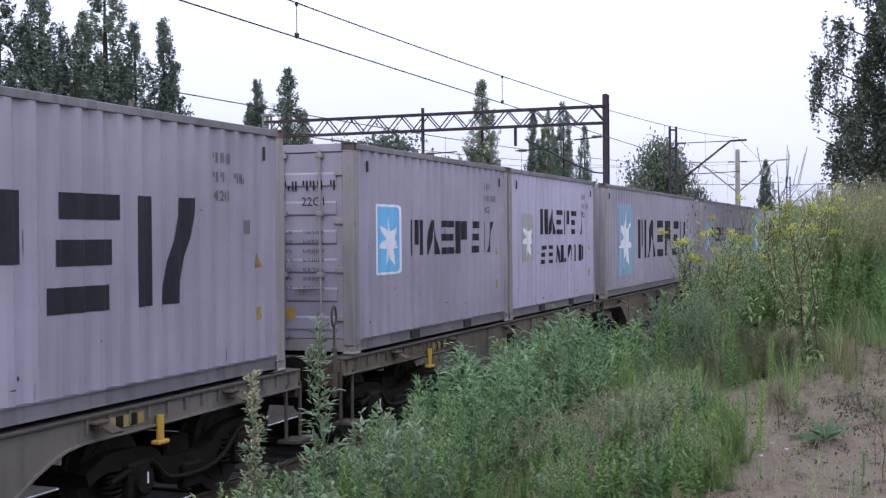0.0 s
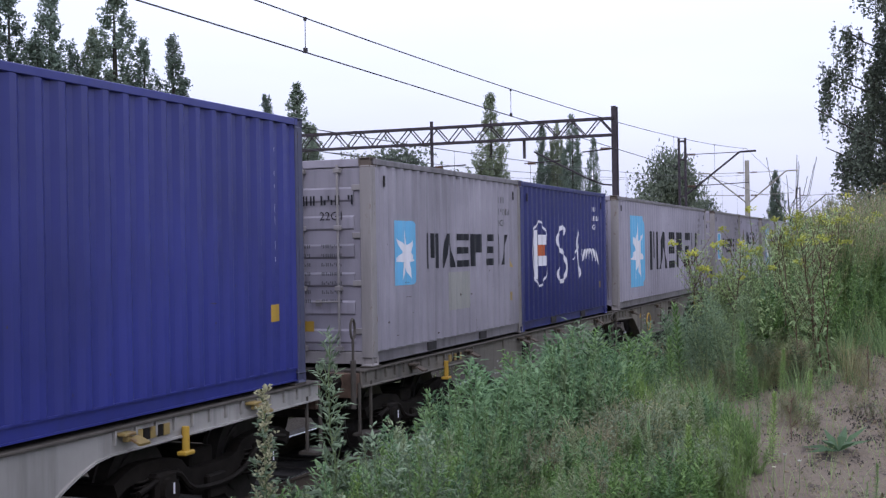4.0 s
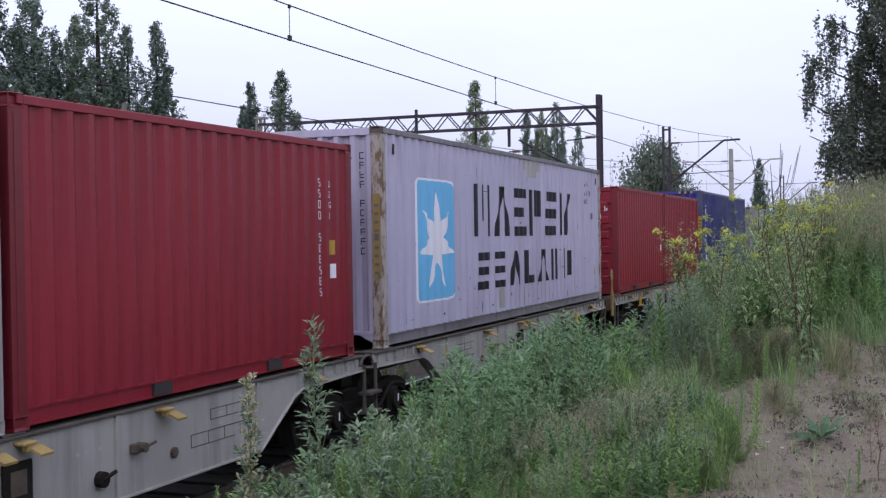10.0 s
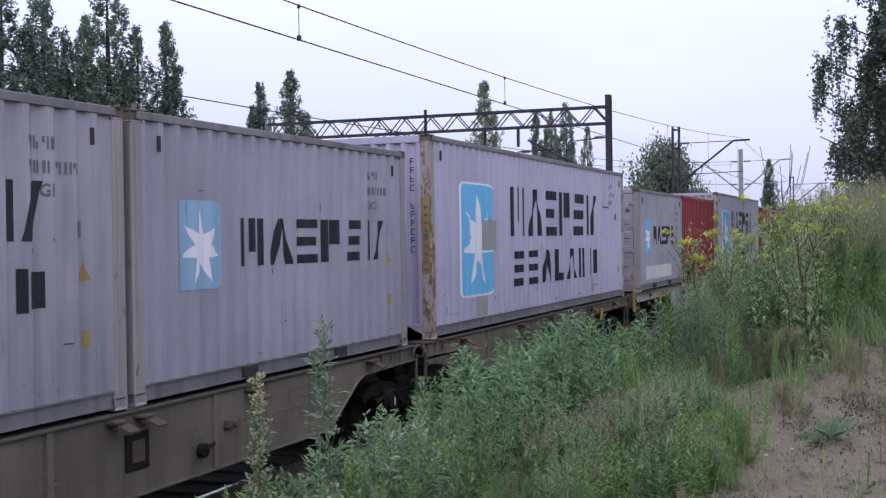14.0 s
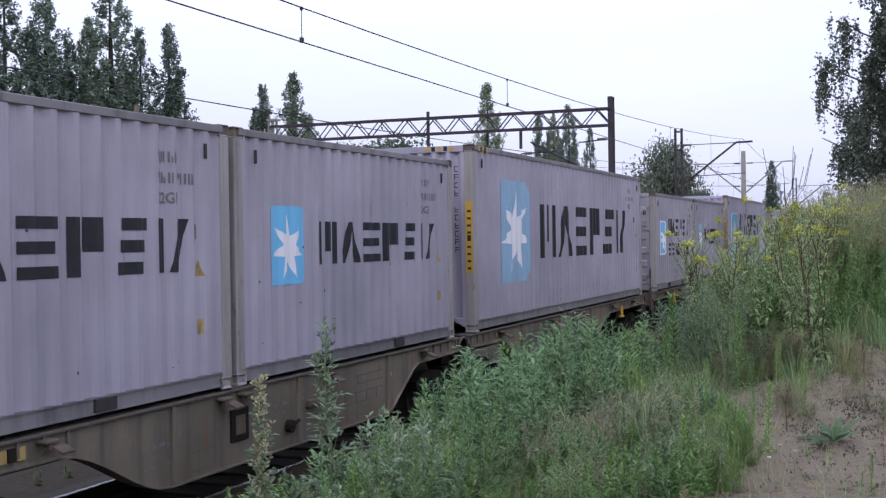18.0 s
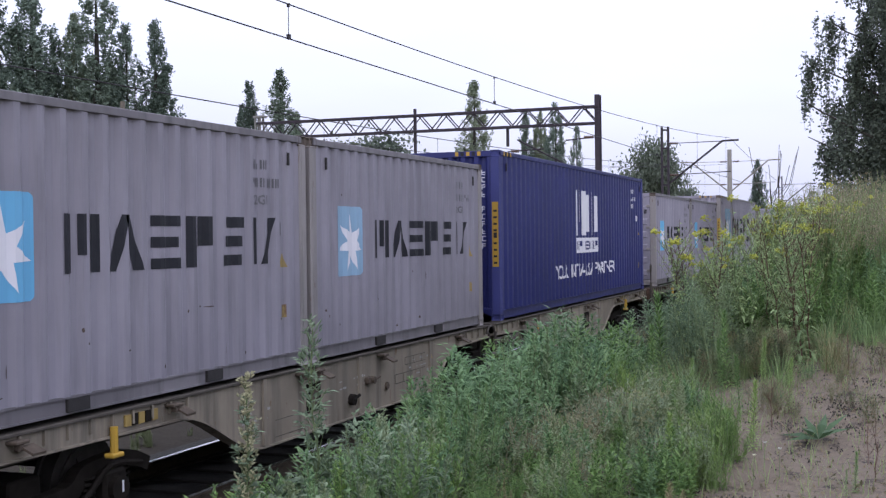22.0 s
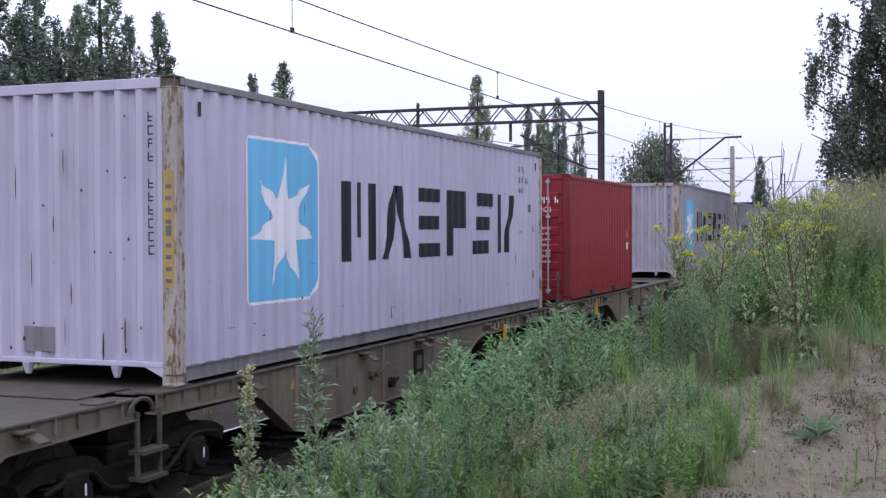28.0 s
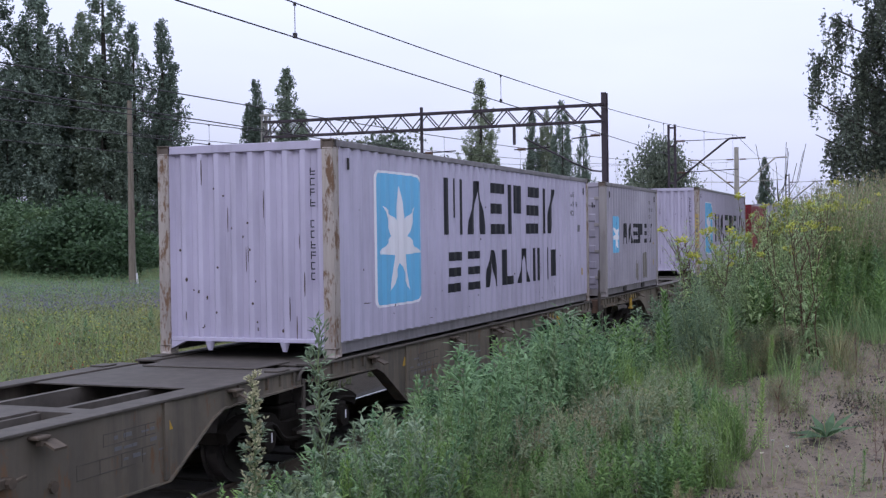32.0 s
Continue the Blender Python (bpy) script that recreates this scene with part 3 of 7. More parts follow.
def door_marks(ob, L, H, mat, seed):
    x = -L / 2 + 0.011
    flat_paint("number_marking", bars(0.17, H - 0.58, 3, 0.12, 0.10, seed=seed) + bars(0.52, H - 0.58, 3, 0.12, 0.10, seed=seed + 3) + bars(0.90, H - 0.58, 1, 0.12, 0.10, seed=seed + 4), mat, ob, x)
    flat_paint("size_code", text_polys("22G1", 0.11, 0.50, H - 0.77, 0.0), mat, ob, x)
    lines = []
    for i in range(7):
        lines += bars(0.20, H - 1.12 - i * 0.115, 3, 0.045, 0.06, seed=seed + i) + bars(0.52, H - 1.12 - i * 0.115, 5, 0.045, 0.06, seed=seed + 10 + i)
    flat_paint("data_marking", lines, WHITE if mat is WHITE else FAINT, ob, x)["kind"] = "stuff"
    flat_paint("yellow_plate", [rect(0.12, 0.40, 0.42, 0.55)], YELLOW, ob, x)


def high_marks(ob, L, H, hazard=True, worn=False):
    """Yellow and black marks of a tall container: edge stripes at the top and a strip on the rear post."""
    e = L / 2
    for i in range(5 if hazard else 0):
        part("edge_stripe", boxed(-0.03, 0.03, -0.003, 0.003, 0, 0.07), YELLOW if i % 2 == 0 else INK, ob, "", pose(-e + 0.30 + i * 0.09, -W2 - 0.002, H - 0.09))
        part("edge_stripe", boxed(-0.003, 0.003, -0.03, 0.03, 0, 0.07), YELLOW if i % 2 == 0 else INK, ob, "", pose(-e + 0.018, -W2 + 0.36 + i * 0.1, H - 0.09))
    for sy in (-1, 1):
        y = sy * (W2 - 0.075)
        part("height_strip", boxed(-0.003, 0.003, -0.055, 0.055, 0, 1.1), YELLOW_OLD if worn else YELLOW, ob, "worn yellow strip with dark marks" if worn else "yellow strip with dark marks", pose(-e - 0.002, y, H * 0.42 - 0.3))
        for i in range(9):
            part("strip_mark", boxed(-0.002, 0.002, -0.03, 0.03, 0, 0.035 if i != 4 else 0.09), FAINT if worn else INK, ob, "", pose(-e - 0.0065, y, H * 0.42 - 0.25 + i * 0.11))


def end_number(ob, L, H, mat, seed):
    """A number running down the rear end, as bars."""
    polys = []
    r = random.Random(seed)
    for i in range(11):
        if i in (4,):
            continue
        z = H - 0.42 - i * 0.125
        w = r.uniform(0.05, 0.07)
        polys.append(rect(0.90, 0.913, z, z + 0.09))
        polys += [rect(0.914, 0.90 + w, z + q, z + q + 0.014) for q in r.sample((0.0, 0.038, 0.076), 2)]
    flat_paint("number_marking", polys, mat, ob, -L / 2 + 0.026)["kind"] = "stuff"


def scuffs(ob, prof, L, H, n, seed, mat=None):
    """Chips, dents and run-off stains, low on the near side for the most part."""
    r = random.Random(seed)
    polys = []
    for i in range(int(n * 2.6)):
        x, z = r.uniform(-L / 2 + 0.4, L / 2 - 0.4), 0.25 + (H - 0.6) * r.random() ** 2.2
        w, h = r.uniform(0.004, 0.019), r.uniform(0.006, 0.028)
        if i % 5 == 0:
            w, h = r.uniform(0.003, 0.008), r.uniform(0.05, 0.15)
        if i % 7 == 3:
            w, h = r.uniform(0.03, 0.10), r.uniform(0.004, 0.009)
        polys.append([(x + w * math.cos(a) * r.uniform(0.6, 1.1), z + h * math.sin(a) * r.uniform(0.6, 1.1)) for a in (0.2, 1.3, 2.3, 3.3, 4.4, 5.4)])
    for p in polys:
        cx, cz = sum(q[0] for q in p) / 6, sum(q[1] for q in p) / 6
        p.sort(key=lambda q: math.atan2(q[1] - cz, q[0] - cx))
    decal("rust_chip", polys, mat or CHIP, ob, prof, 0.0045)["kind"] = "stuff"


def stain(ob, prof, x0, x1, z0, z1, mat, seed, off=0.0035, name="stain"):
    """A blotch with a ragged outline."""
    r = random.Random(seed)
    n = max(4, int((x1 - x0) / 0.05))
    polys = []
    for i in range(n):
        f = (i + 0.5) / n
        h = (z1 - z0) * math.sin(math.pi * (0.12 + 0.76 * f)) ** 0.5 * r.uniform(0.72, 1.0)
        polys.append(rect(x0 + (x1 - x0) * i / n, x0 + (x1 - x0) * (i + 1) / n, z0 + r.uniform(0, 0.06), z0 + h))
    decal(name, polys, mat, ob, prof, off)


def end_chips(ob, L, H, n, seed):
    """Rust dots and short runs on the rear end."""
    r = random.Random(seed)
    polys = []
    for i in range(n):
        y, z = r.uniform(-1.0, 0.85), 0.3 + (H - 0.6) * r.random() ** 1.6
        w, h = (r.uniform(0.008, 0.02), r.uniform(0.01, 0.03)) if i % 3 else (r.uniform(0.004, 0.01), r.uniform(0.06, 0.2))
        polys.append([(y + w * math.cos(a), z + h * math.sin(a)) for a in (0.2, 1.2, 2.2, 3.3, 4.3, 5.4)])
    flat_paint("rust_chip", polys, CHIP, ob, -L / 2 + 0.026)["kind"] = "stuff"


def star_panel(ob, prof, x0, x1, z0, z1, border, blue):
    cl, cr = (0.08, 0.24) if x1 - x0 > 1 else (0.01, 0.05)
    if border:
        decal("panel_border", [octagon(x0 - 0.032, x1 + 0.032, z0 - 0.032, z1 + 0.032, cl + 0.01, cr + 0.01)], WHITE, ob, prof, 0.0025)
    decal("star_panel", [octagon(x0, x1, z0, z1, cl, cr)], blue, ob, prof, 0.0045, "sky-blue painted panel")
    decal("star", star_polys((x0 + x1) / 2 + 0.02, (z0 + z1) / 2 - 0.03, (x1 - x0) * 0.46, (z1 - z0) * 0.43), WHITE, ob, prof, 0.0065, "white seven-pointed star")


def place(ob, front, L):
    """Stands a container on the train: front is its front end's place along the track at the start."""
    moving.append((ob, front - L / 2, TRACK_Y, LOAD_Z))


def star_40(front, skin, post, H, rows, border, blue, seed, label, wear=10):
    L = 12.192
    ob, prof = container(L, H, skin, post, "forty_foot_container", label, doors=False)
    e = L / 2
    if rows == 2:
        star_panel(ob, prof, -e + 1.25, -e + 2.78, 0.54, 2.25, border, blue)
        word_shapes("abcdef", -e + 3.70, -e + 9.58, 1.44, 2.28, INK, ob, prof)
        word_shapes("ecbgbhi", -e + 3.75, -e + 9.66, 0.58, 1.18, INK, ob, prof, 0.74)
    else:
        dz = 0.12 if H > 2.7 else -0.12
        star_panel(ob, prof, -e + 1.33, -e + 2.92, 0.58 + dz, 2.29 + dz, border, blue)
        word_shapes("abcdef", -e + 3.62, -e + 10.5, 0.95 + dz, 1.93 + dz, INK, ob, prof)
    small_marks(ob, prof, L, H, True, seed, tri=rows == 1)
    end_number(ob, L, H, INK, seed)
    scuffs(ob, prof, L, H, wear, seed)
    if post is PALE_POST:
        end_chips(ob, L, H, 14 + wear, seed)
    if H > 2.7:
        high_marks(ob, L, H, skin is GREY, post is PALE_POST)
    place(ob, front, L)
    return ob, prof


def star_20(front, skin, post, rows, border, blue, seed, label, wear=6):
    L, H = 6.058, 2.591
    ob, prof = container(L, H, skin, post, "twenty_foot_container", label)
    e = L / 2
    star_panel(ob, prof, -e + 0.72, -e + 1.48, 0.97, 1.82, border, blue)
    if rows == 2:
        word_shapes("abcdef", -e + 1.95, -e + 5.05, 1.45, 1.92, INK, ob, prof)
        word_shapes("ecbgbhi", -e + 1.98, -e + 5.08, 0.90, 1.24, INK, ob, prof, 0.74)
    else:
        word_shapes("abcdef", -e + 1.82, -e + 5.35, 1.17, 1.66, INK, ob, prof)
    small_marks(ob, prof, L, H, True, seed)
    pockets(ob)
    door_marks(ob, L, H, INK, seed)
    scuffs(ob, prof, L, H, wear, seed)
    place(ob, front, L)
    return ob, prof


def red_20(front, seed):
    L, H = 6.058, 2.591
    ob, prof = container(L, H, RED, RED_POST, "twenty_foot_container", "deep red corrugated steel container riding on a flat wagon")
    e = L / 2
    decal("number_marking", column_bars(e - 0.83, 2.05, 12, 0.062, 0.095, 0.128, (4, 11), seed), WHITE, ob, prof, 0.004)
    decal("size_code", [p for i, c in enumerate("22G1") for p in text_polys(c, 0.078, e - 0.57, 2.05 - 0.125 * i, 0.0)], WHITE, ob, prof, 0.004)
    decal("yellow_sticker", [rect(e - 0.58, e - 0.45, 1.25, 1.42)], YELLOW, ob, prof, 0.004)
    decal("check_plate", [rect(e - 0.55, e - 0.44, 0.97, 1.14)], WHITE, ob, prof, 0.004)
    pockets(ob)
    door_marks(ob, L, H, WHITE, seed)
    place(ob, front, L)
    return ob, prof


def front_of(w, slot):
    """Front end of a load on wagon w: slots A (forty foot), A1, A2, B, B1, B2, B3 (rear end of the rear half)."""
    u = 11.6 - PERIOD * w
    return u - {"A": 0, "A1": 0, "A2": 6.13, "B": 13.10, "B1": 13.10, "B2": 19.26}[slot]


def all_containers():
    grey = "grey steel container, white star on blue panel"
    pale = "pale container with a white star panel, two rows of lettering"
    # the wagons ahead, going out of sight
    star_40(front_of(-2, "A"), GREY, GREY_POST, 2.591, 1, False, SKYBLUE, 3, grey)
    star_20(front_of(-2, "B1"), GREY, GREY_POST, 1, False, SKYBLUE, 5, grey)
    star_20(front_of(-2, "B2"), GREY_OLD, GREY_POST, 1, False, SKYBLUE, 7, grey)
    star_40(front_of(-1, "A"), GREY, GREY_POST, 2.591, 1, False, SKYFADE, 11, grey)
    star_20(front_of(-1, "B1"), PALE, GREY_POST, 2, False, PATCH, 13, "pale container with a faded grey star panel and rust runs", 14)
    star_20(front_of(-1, "B2"), GREY, GREY_POST, 1, True, SKYBLUE, 17, grey + " edged in white")
    star_40(front_of(0, "A"), GREY, GREY_POST, 2.591, 1, False, SKYBLUE, 19, grey)
    script_blue(front_of(0, "B1") - 0.16)
    ob, prof = star_20(front_of(0, "B2"), GREY_OLD, GREY_POST, 1, False, SKYBLUE, 23, "dented old grey container with a white star on a blue panel", 10)
    decal("repaint_patch", [rect(-0.4, 0.55, 0.55, 1.1)], PATCH, ob, prof, 0.003)
    column_navy(front_of(1, "A"))
    red_20(front_of(1, "B1"), 29)
    red_20(front_of(1, "B2"), 31)
    ob, prof = star_40(front_of(2, "A"), PALE, PALE_POST, 2.896, 2, True, SKYBLUE, 37, pale + ", rust-pitted", 46)
    decal("roof_edge_patch", [rect(0.35, 1.3, 2.62, 2.80), rect(0.5, 1.15, 2.50, 2.62)], PATCH, ob, prof, 0.004)
    stain(ob, prof, -1.25, -0.95, 0.2, 0.8, PATCH, 3)
    stain(ob, prof, 0.15, 0.35, 0.2, 0.62, PATCH, 4)
    red_20(front_of(2, "B1"), 41)
    ob, prof = star_20(front_of(2, "B2"), GREY, GREY_POST, 1, False, SKYBLUE, 43, grey + ", pale repainted strip", 8)
    decal("repaint_patch", [rect(-2.1, 1.25, 0.28, 0.62)], LIGHTPATCH, ob, prof, 0.0035)
    ob, prof = star_40(front_of(3, "A"), PALE, PALE_POST, 2.896, 2, True, SKYBLUE, 47, pale + ", patched", 26)
    decal("repaint_patch", [rect(-3.88, -3.2, 1.22, 1.70)], PATCH, ob, prof, 0.0085)
    decal("repaint_patch", [rect(-4.1, -3.7, 0.2, 0.5)], PATCH, ob, prof, 0.004)
    stain(ob, prof, 3.0, 3.22, 0.2, 0.6, PATCH, 5)
    decal("rust_scar", ribbon(smooth_line([(4.02, 2.08), (4.2, 2.05), (4.42, 2.07), (4.62, 2.04), (4.75, 2.035)], 3), 0.014) + [rect(4.05, 4.068, 2.05, 2.22)], CHIP, ob, prof, 0.005)
    star_20(front_of(3, "B1"), GREY, GREY_POST, 1, False, SKYFADE, 53, grey + ", the blue faded")
    star_20(front_of(3, "B2"), GREY_OLD, GREY_POST, 2, True, SKYBLUE, 59, "grey container with a star panel, two rows of lettering", 10)
    star_40(front_of(4, "A"), GREY, GREY_POST, 2.896, 1, False, SKYFADE, 61, "tall " + grey)
    star_20(front_of(4, "B1"), GREY, GREY_POST, 1, False, SKYBLUE, 67, grey)
    star_20(front_of(4, "B2"), GREY, GREY_POST, 1, False, SKYBLUE, 71, grey)
    slogan_blue(front_of(5, "A"))
    star_20(front_of(5, "B1"), GREY_DIMMED, GREY_POST, 1, False, SKYFADE, 73, grey + ", the blue faded")
    star_20(front_of(5, "B2"), GREY_DIMMED, GREY_POST, 1, False, SKYBLUE, 79, grey)
    ob, prof = star_40(front_of(6, "A"), GREY, PALE_POST, 2.896, 1, False, SKYBLUE, 83, "tall " + grey + " and rust-streaked posts", 10)
    stain(ob, prof, 0.3, 0.95, 2.15, 2.45, PATCH, 6, 0.004, "smudge")
    red_20(front_of(6, "B2") + 0.27, 89)
    ob, prof = star_40(front_of(7, "A"), PALE, PALE_POST, 2.896, 1, True, SKYBLUE, 97, "tall pale container with a white-edged star panel and rusty posts", 14)
    flat_paint("repair_plate", [rect(-0.55, -0.18, 0.28, 0.52)], RAIL_GREY, ob, -6.096 + 0.027, "grey repair plate")
    ob, prof = star_20(front_of(7, "B2"), GREY, GREY_POST, 1, False, SKYBLUE, 101, grey + " and mossy stains")
    stain(ob, prof, 0.15, 0.6, 0.24, 0.80, MOSS, 1, name="moss_stain")
    stain(ob, prof, 1.05, 1.62, 0.24, 1.02, MOSS, 2, name="moss_stain")
    star_40(front_of(8, "A") + 0.2, PALE, PALE_POST, 2.591, 2, True, SKYBLUE, 103, pale, 16)


def script_blue(front):
    L, H = 6.058, 2.591
    ob, prof = container(L, H, BLUE, BLUE_POST, "twenty_foot_container", "royal blue container with white brush strokes and a ringed flag")
    # ring with a flag
    cx, cz = -1.83, 1.33
    ring = []
    for i in range(16):
        a0, a1 = 2 * math.pi * i / 16, 2 * math.pi * (i + 1) / 16
        f = lambda a, r: (cx + 0.50 * r * math.cos(a), cz + 0.60 * r * math.sin(a))
        ring.append([f(a0, 1), f(a1, 1), f(a1, 0.93), f(a0, 0.93)])
    decal("ring", ring, WHITE, ob, prof, 0.004)
    decal("flag_pole", [rect(cx - 0.30, cx - 0.20, cz - 0.45, cz + 0.42)], WHITE, ob, prof, 0.004)
    decal("flag", [rect(cx - 0.14, cx + 0.36, cz + 0.16, cz + 0.34), rect(cx - 0.14, cx + 0.36, cz - 0.22, cz - 0.04)], WHITE, ob, prof, 0.004)
    decal("flag_band", [rect(cx - 0.20, cx + 0.30, cz - 0.04, cz + 0.16)], ORANGE, ob, prof, 0.004)
    # brush lines: a tall double swoop, a long upright loop, a low wave
    swoop = [(-0.18, 1.78), (-0.14, 1.95), (-0.30, 2.02), (-0.62, 1.93), (-0.80, 1.72), (-0.76, 1.50), (-0.50, 1.34), (-0.22, 1.18), (-0.06, 0.95), (-0.08, 0.70), (-0.24, 0.52), (-0.52, 0.46), (-0.76, 0.56), (-0.80, 0.74), (-0.66, 0.88)]
    loop = [(0.38, 1.16), (0.60, 1.34), (0.82, 1.62), (0.88, 1.88), (0.76, 1.92), (0.68, 1.66), (0.70, 1.20), (0.74, 0.80), (0.84, 0.66), (0.93, 0.80), (0.84, 1.10)]
    wave = [(0.96 + 1.42 * i / 40, 1.27 + 0.125 * math.sin(i * 0.92) - 0.10 * max(0, i - 36) / 4) for i in range(41)]
    for pts, w in ((swoop, 0.042), (loop, 0.026), (wave, 0.028)):
        pts = [((x + 0.45) * 0.78 - 0.42, 1.31 + (z - 1.24) * 0.66) if pts is swoop else (x, 1.28 + (z - 1.28) * 0.74) if pts is loop else (x, z) for x, z in pts]
        decal("brush_stroke", ribbon(smooth_line(pts, 4 if len(pts) < 40 else 1), w), WHITE, ob, prof, 0.004, "white brush line")
    small_marks(ob, prof, L, H, False, 205, False)
    pockets(ob)
    door_marks(ob, L, H, WHITE, 207)
    place(ob, front, L)


def column_navy(front):
    L, H = 12.192, 2.896
    ob, prof = container(L, H, NAVY, NAVY_POST, "forty_foot_container", "tall navy-blue container with a column of white shapes", doors=False)
    e = L / 2
    for i, k in enumerate("bheghich"):
        z = 2.36 - i * 0.262
        for q in SLOTS[k]:
            decal("painted_block", [[(-e + 0.72 + x * 0.26, z + y * 0.19) for x, y in q]], WHITE, ob, prof, 0.004)
    decal("yellow_sticker", [rect(e - 0.72, e - 0.5, 0.70, 0.88)], YELLOW, ob, prof, 0.004)
    decal("number_marking", column_bars(e - 0.62, 2.5, 10, 0.06, 0.09, 0.13, (4,), 9), WHITE, ob, prof, 0.004)
    end_number(ob, L, H, WHITE, 211)
    high_marks(ob, L, H)
    scuffs(ob, prof, L, H, 8, 213)
    place(ob, front, L)


def slogan_blue(front):
    L, H = 12.192, 2.896
    ob, prof = container(L, H, BLUE, BLUE_POST, "forty_foot_container", "tall royal blue container with white blocks and a white slogan", doors=False)
    e = L / 2
    word_shapes("aii", -e + 5.22, -e + 7.14, 1.43, 2.38, WHITE, ob, prof, 0.9)
    decal("name_box", [rect(-e + 5.25, -e + 7.20, 1.06, 1.38)], WHITE, ob, prof, 0.004)
    word_shapes("hdbheighd", -e + 5.36, -e + 7.08, 1.12, 1.31, BLUE, ob, prof, 0.72)
    for word, x0, x1 in (("YOUR", 3.65, 4.57), ("INTRA-ASIA", 4.82, 6.70), ("PARTNER", 6.90, 8.83)):
        tri = text_polys(word, 0.27, 0, 0.57, 0.006)
        lo, hi = min(p[0] for t in tri for p in t), max(p[0] for t in tri for p in t)
        decal("slogan", [[(-e + x0 + (p[0] - lo) * (x1 - x0) / (hi - lo), p[1]) for p in t] for t in tri], WHITE, ob, prof, 0.004, "white painted slogan")
    small_marks(ob, prof, L, H, False, 217)
    end_number(ob, L, H, WHITE, 219)
    high_marks(ob, L, H)
    place(ob, front, L)


# ---- wagons ----
def beam_outline(front_curve=True):
    """Side beam of one half wagon, r from the rear end of its load to the front: deep in the middle, shallow over the running gear."""
    up = []
    for i in range(9):
        f = i / 8
        s_ = f * f * (3 - 2 * f)
        up.append((7.2 + 1.55 * f, 0.40 + 0.53 * s_))
    return [(-0.30, 1.13), (-0.30, 0.96), (1.35, 0.93), (1.55, 0.86), (2.3, 0.40)] + up + [(12.5, 0.95), (12.5, 1.13)]


def beam_bm(flip):
    pts = beam_outline()
    if flip:
        pts = [(12.19 - x, z) for x, z in pts][::-1]
    bm = bmesh.new()
    strip(bm, pts, (-1.205, -1.185))
    n = len(pts)
    for i in range(n):                              # flange along the lower edge
        (x0, z0), (x1, z1) = pts[i], pts[(i + 1) % n]
        if z0 > 1.1 and z1 > 1.1 or abs(x1 - x0) < 0.02:
            continue
        strip(bm, [(x0, z0 - 0.012), (x1, z1 - 0.012), (x1, z1 + 0.006), (x0, z0 + 0.006)], (-1.235, -1.07))
    bmesh.ops.recalc_face_normals(bm, faces=bm.faces)
    return bm


def plate_text_bars(bm, x, z, rows, cols, w, h, seed):
    r = random.Random(seed)
    for i in range(rows):
        for j in range(cols):
            if r.random() < 0.62:
                box(bm, x + j * w, x + j * w + w * r.uniform(0.3, 0.95), -1.2075, -1.2045, z - i * h, z - i * h + h * r.uniform(0.12, 0.42))


